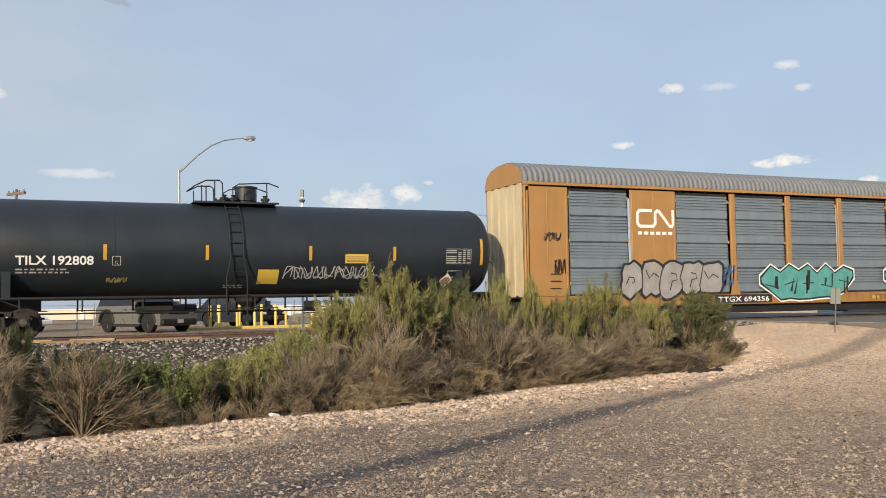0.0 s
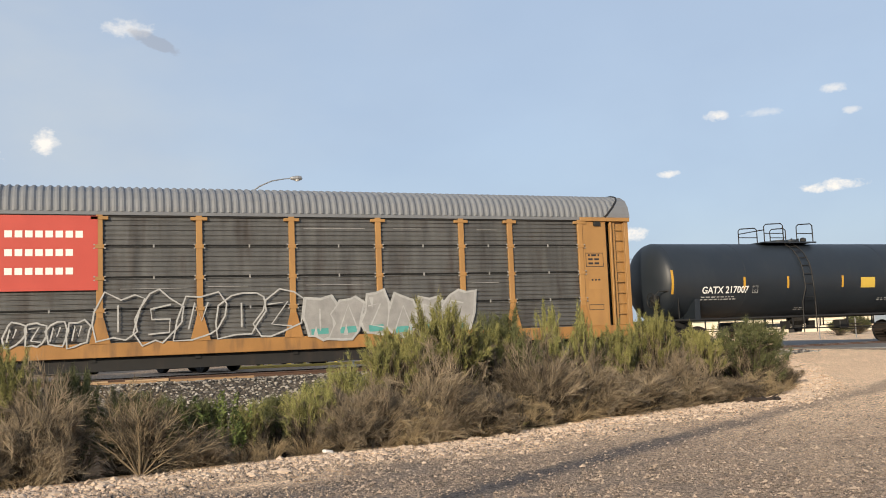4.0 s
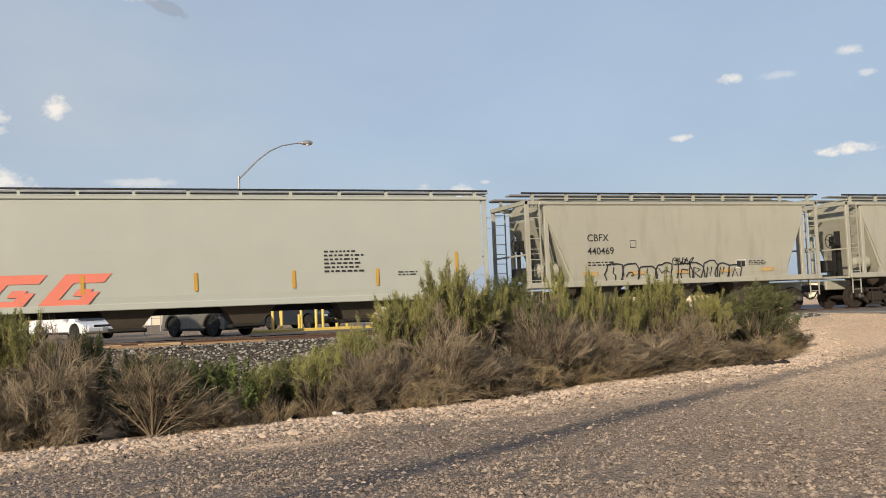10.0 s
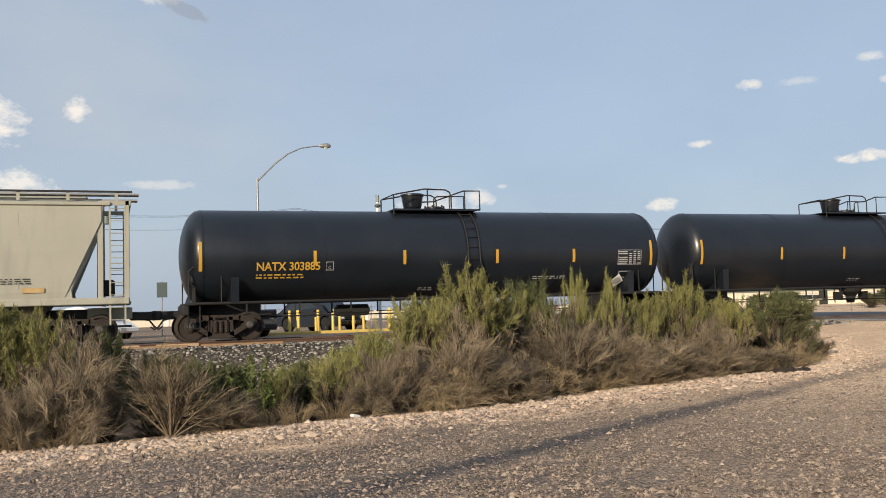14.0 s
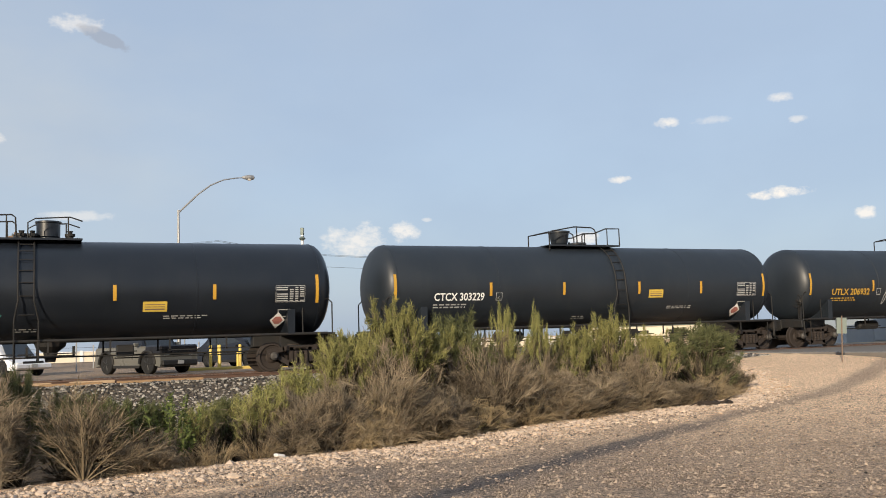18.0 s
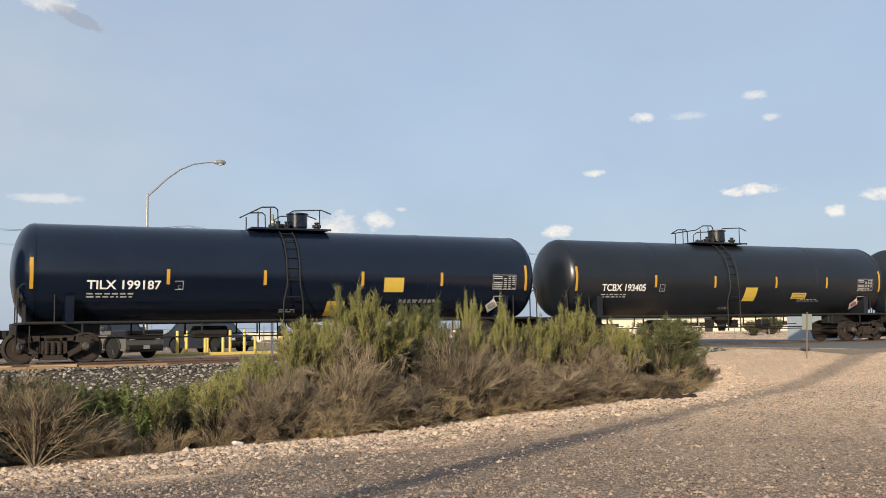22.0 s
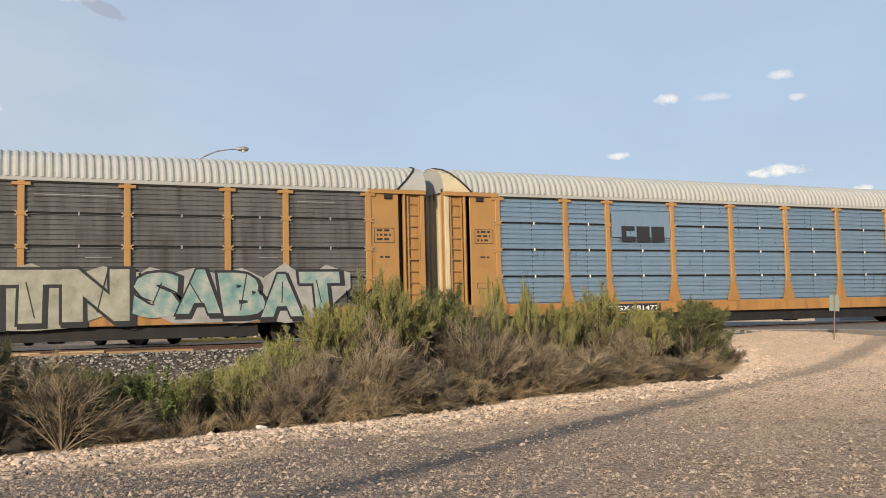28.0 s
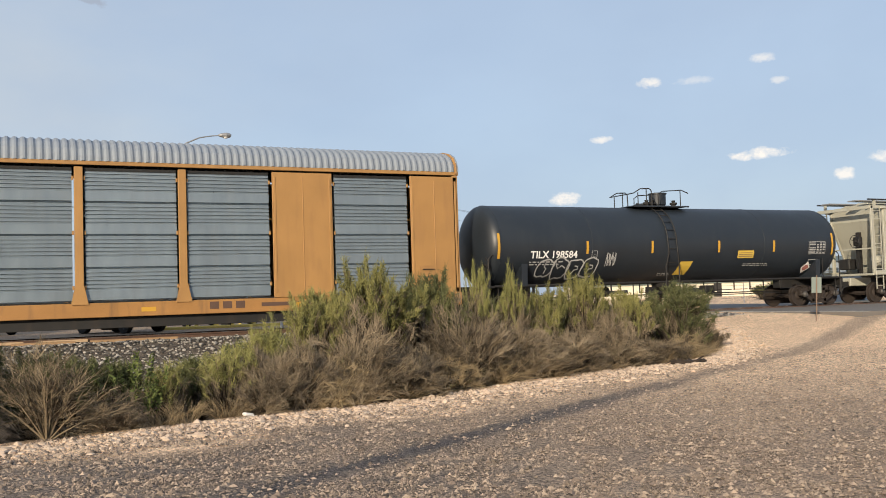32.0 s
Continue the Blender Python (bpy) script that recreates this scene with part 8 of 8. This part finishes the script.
put(tank_car("VMSX 5117", "white", 17.9, "tank_black", 8, "drum", None, TB % "white",
             many(yellow_card(3.25, 2.15, 0.84, 0.35), yellow_card(-1.9, 1.5, 1.0, 0.35), lambda sd: sd.scrawl(-3.4, 1.6, 1.0, 0.5, "brown_spray", 81, 0.035)), -6.3, 1.9, 1.44), 161.9)


def rack_mex(sd):
    for zz, hh in ((1.55, 0.16), (1.85, 0.16), (2.3, 0.16), (2.55, 0.12)):
        pts = [(-11.7, zz, 2.5), (-8.95, zz, 1.55), (-7.1, zz, 2.65), (-4.15, zz, 2.6), (-1.3, zz, 2.6), (1.55, zz, 2.6), (4.4, zz, 2.7), (7.35, zz, 1.6), (9.2, zz, 2.5)]
        sd.bars("stripe", [(a, b_, w, hh) for a, b_, w in pts], "red_stripe", -0.024, "red painted stripe")
    sd.rect("logo_board", -7.05, 4.05, 2.6, 0.85, "maroon", 0.0, "maroon name board")
    sd.bars("logo", [(-6.1, 4.38, 1.5, 0.24), (-5.5, 4.2, 0.8, 0.07)], "white", 0.004, "white company name, plain bars")
    sd.bars("logo", [(-6.75, 4.25, 0.45, 0.1), (-6.75, 4.42, 0.45, 0.1), (-6.75, 4.59, 0.45, 0.1)], "white", 0.004)
    sd.rect("number_board", -6.9, 0.7, 2.75, 0.34, "ink", -0.024)
    sd.text("TTGX 705849", -6.75, 0.77, 0.27, "white", -0.02, width=2.45)
    sd.mural(-11.9, 0.75, 3.6, 0.95, 4, "dull_white", "maroon", 91, second="coral", edge=None, bubble=True, label="red and cream graffiti")
    sd.mural(7.9, 0.75, 4.0, 0.75, 5, "end_pale", "ink", 92, edge=None, label="pale bubble graffiti with dark outlines")
    sd.scrawl(-1.0, 0.72, 1.2, 0.3, "ink", 93, 0.03)
    sd.outlined("data_panel", 5.3, 0.8, 0.5, 0.22, 0.03, "ink", -0.02)


put(autorack("A", "rack_white", "galv", "roof_slate", "off-white autorack car with grey panels and red stripes", 4, rack_mex, end_mat="rack_white"), 185.15)


def hop_nclx(sd):
    def slanted(u, z, w, h, proud):
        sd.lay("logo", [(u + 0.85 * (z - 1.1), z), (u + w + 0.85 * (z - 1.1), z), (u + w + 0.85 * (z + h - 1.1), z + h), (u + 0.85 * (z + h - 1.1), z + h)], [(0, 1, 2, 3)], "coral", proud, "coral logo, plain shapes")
    for u in (-6.1, -4.35):
        slanted(u, 1.1, 0.42, 1.0, 0.004)
        slanted(u + 0.4, 1.1, 0.95, 0.26, 0.006)
        slanted(u + 0.4, 1.84, 0.85, 0.26, 0.006)
        slanted(u + 0.97, 1.3, 0.38, 0.28, 0.008)
        slanted(u + 0.7, 1.46, 0.4, 0.2, 0.01)
    sd.small_print(4.14, 2.6, 1.3, 6, "ink", 95, 0.06)
    sd.small_print(6.6, 1.9, 0.7, 2, "ink", 96, 0.04)


put(hopper_car("NCLX", "3086", 21.15, "hopper_white", "long off-white covered hopper car with a coral logo", 9, hop_nclx), 210.1)
HB = "beige covered hopper car with open end frames"
put(hopper_car("CBFX", "440469", 14.2, "hopper", HB + " and scrawled graffiti", 10, lambda sd: (sd.mural(-3.35, 1.2, 2.8, 0.85, 4, "ink", "ink", 101, bubble=True, hollow=True), sd.mural(-0.3, 1.15, 2.8, 0.85, 5, "ink", "ink", 102, hollow=True), sd.scrawl(-0.5, 1.9, 0.9, 0.3, "ink", 103, 0.03))), 227.8)
put(hopper_car("CBFX", "440687", 14.2, "hopper", HB, 11), 242.0)
put(hopper_car("CBFX", "440473", 14.2, "hopper", HB, 12, lambda sd: (sd.text("F", -3.6, 1.55, 0.4, "ink"), sd.stroke("graffiti", [[(-2.05, 1.55), (-2.0, 1.95), (-1.85, 1.7), (-1.7, 1.97), (-1.62, 1.55)], [(-1.5, 1.9), (-1.48, 1.6), (-1.3, 1.58), (-1.28, 1.92)], [(-1.15, 1.95), (-1.17, 1.55), (-0.95, 1.55)], [(-0.85, 1.95), (-0.85, 1.5)], [(-0.6, 1.92), (-0.86, 1.72), (-0.55, 1.52)], [(-1.6, 1.48), (-0.5, 1.56)]], 0.045, "blue_spray", 0.012, "dark blue sprayed tag"))), 256.1)
put(hopper_car("CBFX", "441282", 14.2, "hopper", HB + ", with silver graffiti", 13,
               lambda sd: (sd.mural(-3.0, 1.25, 3.4, 1.35, 4, "silver", "ink", 105, edge=None, bubble=True, label="silver bubble graffiti with black outlines"), sd.scrawl(1.65, 1.9, 0.88, 0.42, "blue_spray", 106, 0.05), sd.scrawl(2.85, 1.85, 1.2, 0.35, "ink", 107, 0.035), sd.scrawl(2.9, 1.48, 1.2, 0.33, "ink", 109, 0.035), sd.scrawl(0.95, 1.5, 0.9, 0.4, "ink", 108, 0.04), sd.scrawl(-4.05, 1.6, 1.0, 0.35, "ink", 110, 0.04))), 270.1)
put(hopper_car("CBFX", "440480", 14.2, "hopper", HB, 14), 284.1)
put(tank_car("NATX 303885", "gold", 18.0, "tank_black", 15, "tall", None, TB % "gold", None, -6.3, 2.0), 300.5)
put(tank_car("", "white", 18.1, "tank_black", 16, "tall", None, TB % "white", yellow_card(2.0, 1.95, 0.9, 0.28)), 318.5)
put(tank_car("UTLX 211568", "gold", 18.08, "tank_grey", 17, "tall", None, TG % "gold" + " and a silver graffiti panel",
             many(yellow_card(4.67, 1.88, 0.79, 0.26), lambda sd: sd.word("RATCK", -4.5, 1.4, 4.2, 0.95, "ink", "silver", None, "black graffiti letters with silver outlines"),
                  lambda sd: sd.scrawl(-0.35, 1.35, 1.1, 0.9, "pink", 172, 0.13), lambda sd: sd.scrawl(-5.0, 1.45, 0.5, 0.5, "pink", 173, 0.05)), -6.98, 2.1), 337.01)
put(tank_car("TILX 315711", "white", 18.2, "tank_grey", 18, "tall", None, TG % "white" + " and chalky tags",
             many(yellow_card(2.9, 2.2, 0.83, 0.26), lambda sd: sd.text("SORTA", -1.22, 1.85, 0.62, "dull_white", fat=0.0, width=1.95, name="graffiti"), lambda sd: sd.text("121", 1.2, 1.85, 0.62, "dull_white", fat=0.0, name="graffiti"),
                  lambda sd: sd.scrawl(-4.6, 1.8, 1.2, 0.35, "pale_pink", 181, 0.035), lambda sd: sd.scrawl(2.06, 1.55, 0.95, 0.5, "pale_pink", 182, 0.04)), -6.63, 1.86), 355.25)
put(tank_car("TILX 196724", "white", 18.3, "tank_black", 19, "slim", None, TB % "white" + " and blue scrawls",
             many(yellow_card(2.6, 1.95, 0.7, 0.3), lambda sd: sd.scrawl(-3.75, 1.45, 2.5, 0.5, "teal", 191, 0.035), lambda sd: sd.scrawl(-3.2, 1.85, 1.3, 0.3, "blue_bright", 192, 0.03)), -6.2, 2.0), 373.5)
put(tank_car("CTCX 303229", "white", 18.08, "tank_grey", 20, "tall", None, TG % "white", yellow_card(2.25, 2.15, 0.65, 0.3), -6.61, 1.9), 392.16)
put(tank_car("UTLX 206932", "gold", 18.08, "tank_grey", 21, "tall", None, TG % "gold" + " and white scrawls",
             many(lambda sd: sd.scrawl(-3.8, 1.7, 2.6, 0.65, "dull_white", 211, 0.04), lambda sd: sd.mural(-3.0, 1.55, 1.5, 1.0, 2, "silver", "silver", 212, edge=None, label="pale painted-over patch"),
                  lambda sd: sd.scrawl(1.25, 1.6, 6.5, 0.45, "dull_white", 213, 0.032), lambda sd: sd.scrawl(3.4, 2.0, 3.2, 0.4, "dull_white", 214, 0.028)), -6.83, 2.16), 410.56)
put(tank_car("TILX 199152", "dull_white", 18.1, "tank_grey", 22, "tall", None, TG % "worn white", yellow_card(3.85, 2.0, 0.66, 0.3), -6.15, 2.05), 428.7)
put(tank_car("TILX 198465", "white", 18.3, "tank_navy", 23, "slim", None, TN % "white",
             many(yellow_card(2.57, 2.08, 0.72, 0.48), yellow_card(0.65, 1.32, 0.6, 0.48, 0.12), lambda sd: sd.scrawl(2.2, 1.6, 0.8, 0.4, "dull_white", 231, 0.025)), -6.75, 2.1), 446.9)
put(tank_car("TILX 199187", "white", 18.5, "tank_navy", 24, "slim", None, TN % "white", many(yellow_card(2.57, 2.08, 0.72, 0.48), yellow_card(0.65, 1.32, 0.62, 0.46)), -6.75, 2.1), 465.35)
put(tank_car("TCBX 193405", "white", 18.25, "tank_black", 25, "slim", None, TB % "white", many(yellow_card(0.1, 1.75, 0.65, 0.55, 0.06), yellow_card(2.77, 1.85, 0.83, 0.24)), -6.95, 2.03), 483.7)
put(tank_car("CTCX 736091", "white", 18.25, "tank_grey", 26, "cup", None, TG % "white",
             many(yellow_card(2.66, 1.55, 0.9, 0.26), lambda sd: sd.rect("patch", -5.35, 1.62, 0.95, 0.42, "ink", 0.006, "black painted-out patch"), lambda sd: sd.rect("patch", -1.8, 1.6, 1.9, 0.5, "ink", 0.006, "black painted-out patch"),
                  lambda sd: sd.rect("patch", 4.4, 1.6, 0.6, 0.5, "ink", 0.006, "black painted-out patch")), -6.77, 1.94), 502.0)
put(tank_car("UTLX 209324", "gold", 18.08, "tank_olive", 27, "tall", None, "dusty grey tank car with gold lettering", None, -6.86, 2.15), 520.51)
put(tank_car("TILX 315634", "white", 18.1, "tank_navy", 28, "slim", None, TN % "white", many(yellow_card(3.3, 2.1, 0.75, 0.36), yellow_card(0.7, 1.5, 0.5, 0.48, 0.15)), -6.53, 2.1), 538.6)
put(tank_car("", "white", 18.2, "tank_black", 29, "tall", None, TB % "white", yellow_card(2.0, 2.1, 0.7, 0.3)), 556.75)


def rack_shield(sd):
    sd.rect("logo_board", -7.1, 2.6, 2.7, 2.2, "yellow", 0.0, "yellow logo board")
    sd.lay("logo", [(-6.7, 4.5), (-4.8, 4.5), (-4.7, 3.9), (-4.95, 3.2), (-5.75, 2.8), (-6.55, 3.2), (-6.8, 3.9)], [(0, 1, 2, 3, 4, 5, 6)], "litter", 0.005, "white shield logo, plain shape")
    sd.rect("logo", -6.7, 4.0, 1.9, 0.5, "blue_ink", 0.009)
    sd.word("YEAST", -7.4, 0.95, 5.2, 1.35, "cream_spray", "ink", "teal_wash", "wide cream and black graffiti letters")
    sd.scrawl(-2.0, 1.2, 0.9, 0.8, "ink", 290, 0.05)
    sd.word("MTN", -0.9, 0.78, 5.2, 1.6, "cream_spray", "ink", "cream_spray", "wide cream and black graffiti letters")
    sd.bars("logo", [(5.55 + 0.36 * k, 0.76, 0.26, 0.2) for k in range(3)], "red_logo", -0.018, "red company mark on the sill, plain blocks")
    sd.word("SABAT", 4.5, 0.9, 6.3, 1.4, "teal_wash", "ink", "silver", "pale silver and teal graffiti letters")
    sd.scrawl(11.0, 1.2, 0.9, 0.5, "ink", 294, 0.05)
    sd.rect("number_board", -7.0, 0.7, 2.0, 0.34, "ink", -0.024)
    sd.text("963641", -6.9, 0.76, 0.3, "white", -0.02, width=1.75)


put(autorack("A", "yellow", "galv_dirty", "roof_light", "yellow autorack car with brown-grey panels and wide cream graffiti", 5, rack_shield), 579.75)


def rack_bright(sd):
    sd.rect("logo_board", -7.1, 3.5, 2.65, 0.95, "galv_clean", 0.0, "pale logo board")
    sd.bars("logo", [(-6.68 + 0.68 * k, 3.34, 0.6, 0.58) for k in range(3)], "ink", 0.004, "near-black company logo, plain blocks")
    sd.bars("logo", [(-6.46, 3.53, 0.38, 0.2)], "galv_clean", 0.008)
    sd.rect("number_board", -7.6, 0.72, 2.6, 0.3, "ink", -0.024)
    sd.text("TTGX 981477", -7.5, 0.78, 0.24, "white", -0.02, width=2.4)
    sd.outlined("data_panel", 10.2, 0.8, 0.5, 0.2, 0.03, "ink", -0.022)


put(autorack("A", "yellow", "galv_clean", "roof_light", "yellow autorack car with clean bluish galvanised panels", 6, rack_bright), 608.25)


def rack_ns1(sd):
    sd.bars("logo", [(-7.05, 3.86 - 0.085 * k, 1.3 - 0.02 * k, 0.04) for k in range(5)], "ink", 0.0, "faded dark company logo, plain bars")
    sd.lay("logo", [(-5.8, 3.48), (-5.45, 3.48), (-5.32, 3.9), (-5.67, 3.9), (-5.38, 3.48), (-4.98, 3.48), (-4.85, 3.9), (-5.25, 3.9)], [(0, 1, 2, 3), (4, 5, 6, 7)], "ink", 0.0)
    sd.bars("logo", [(-5.9 + 0.2 * k, z, 0.15, 0.13) for z, n in ((3.27, 7), (3.05, 8)) for k in range(n)], "ink", 0.0)
    sd.rect("number_board", -8.15, 0.72, 2.75, 0.36, "ink", -0.024)
    sd.text("TTGX 159230", -8.05, 0.8, 0.27, "white", -0.02, width=2.5)
    sd.mural(-11.8, 1.12, 2.7, 0.85, 5, "teal_faint", "silver", 301, edge=None, line_w=0.028, label="washed-out teal graffiti with thin pale outlines")
    sd.mural(-8.95, 1.12, 2.5, 0.9, 4, "ink", "dull_white", 302, edge=None, bubble=True, line_w=0.026, label="black graffiti with white outlines")
    sd.scrawl(-6.3, 1.2, 0.4, 0.75, "dull_white", 304, 0.025)
    sd.mural(0.3, 1.2, 1.3, 0.8, 3, "galv_dirty", "brown_spray", 303, bubble=True, hollow=True, line_w=0.028, label="pale outlined graffiti")
    sd.scrawl(1.8, 1.3, 0.5, 0.7, "brown_spray", 305, 0.04)
    sd.bars("web_line", [(4.7, 0.8, 0.5, 0.2)], "brown_spray", -0.022)
    for u in (-10.9, 1.0, 5.6):
        sd.rect("reflector", u, 0.86, 0.45, 0.12, "reflect", -0.022, "yellow reflective strip")


put(autorack("A", "yellow", "galv_dirty", "roof_light", "yellow autorack car with weathered brown panels and small tags", 7, rack_ns1), 636.75)


def rack_ns2(sd):
    sd.bars("logo", [(-6.9, 3.75, 0.9, 0.08), (-6.9, 3.6, 0.8, 0.08), (-6.9, 3.45, 0.7, 0.08), (-6.9, 3.3, 0.6, 0.08), (-6.0, 3.25, 1.2, 0.12)], "ink", 0.0, "black company logo, plain bars")
    sd.lay("logo", [(-5.95, 3.46), (-5.55, 3.46), (-5.42, 3.88), (-5.82, 3.88), (-5.47, 3.46), (-4.98, 3.46), (-4.85, 3.88), (-5.34, 3.88)], [(0, 1, 2, 3), (4, 5, 6, 7)], "ink", 0.0)
    sd.rect("number_board", -6.3, 0.64, 2.3, 0.34, "ink", -0.024)
    sd.text("TTGX 997268", -6.2, 0.7, 0.26, "white", -0.02, width=2.1)
    sd.bars("web_line", [(5.2, 0.73, 0.28, 0.22), (5.6, 0.73, 0.28, 0.22), (6.0, 0.73, 0.28, 0.22), (6.8, 0.76, 0.9, 0.12)], "rail", -0.022)
    sd.scrawl(-12.9, 2.0, 0.6, 0.3, "ink", 305, 0.025)


put(autorack("B", "yellow", "galv", "roof_blue", "orange-yellow autorack car with blue-grey ribbed side panels", 8, rack_ns2, end_mat="yellow"), 665.25)
put(tank_car("TILX 198584", "white", 18.4, "tank_grey", 31, "slim", None, TG % "white",
             many(yellow_card(2.8, 2.05, 0.84, 0.3), yellow_card(-0.14, 1.45, 0.6, 0.5, 0.12), lambda sd: sd.mural(-6.5, 1.4, 2.6, 0.75, 4, "silver", "dull_white", 311, bubble=True, hollow=True, label="pale bubble graffiti"), lambda sd: sd.scrawl(-3.6, 1.8, 0.45, 0.55, "dull_white", 312, 0.025)), -6.88, 2.0), 688.75)
put(hopper_car("CBFX", "440471", 14.2, "hopper", HB, 32), 705.6)

# ---- what moves: the train rolls by to the left at about 75 km/h ----
SPEED, GAIN = 20.715, 0.000314


def gone(t):
    """Metres that the train has rolled since the start of its count."""
    return SPEED * (t + GAIN * (t - 16) ** 2)


def motions():
    for car, centre in CARS:
        walk(car, [(t, pose(centre - gone(t), TRACK_Y, 0)) for t in (0.0, 8.0, 16.0, 24.0, 32.0)])
    # wheels turn while their car rolls past the yard
    place = {car: centre for car, centre in CARS}
    for wheels, car, off in WHEELSETS:
        x0 = place[car] + wheels.parent.matrix_basis.translation.x + off
        t0, t1 = max(0.0, (x0 - 44.0) / SPEED), min(32.0, (x0 + 9.0) / SPEED)
        steps = max(1, math.ceil((t1 - t0) * SPEED / 0.455 / radians(84)))
        times = sorted({0.0, 32.0} | {t0 + (t1 - t0) * k / steps for k in range(steps + 1)})
        walk(wheels, [(t, pose(off, 0, 0.455, 0, -math.degrees(gone(min(max(t, t0), t1)) / 0.455) % 360, 0)) for t in times])


motions()
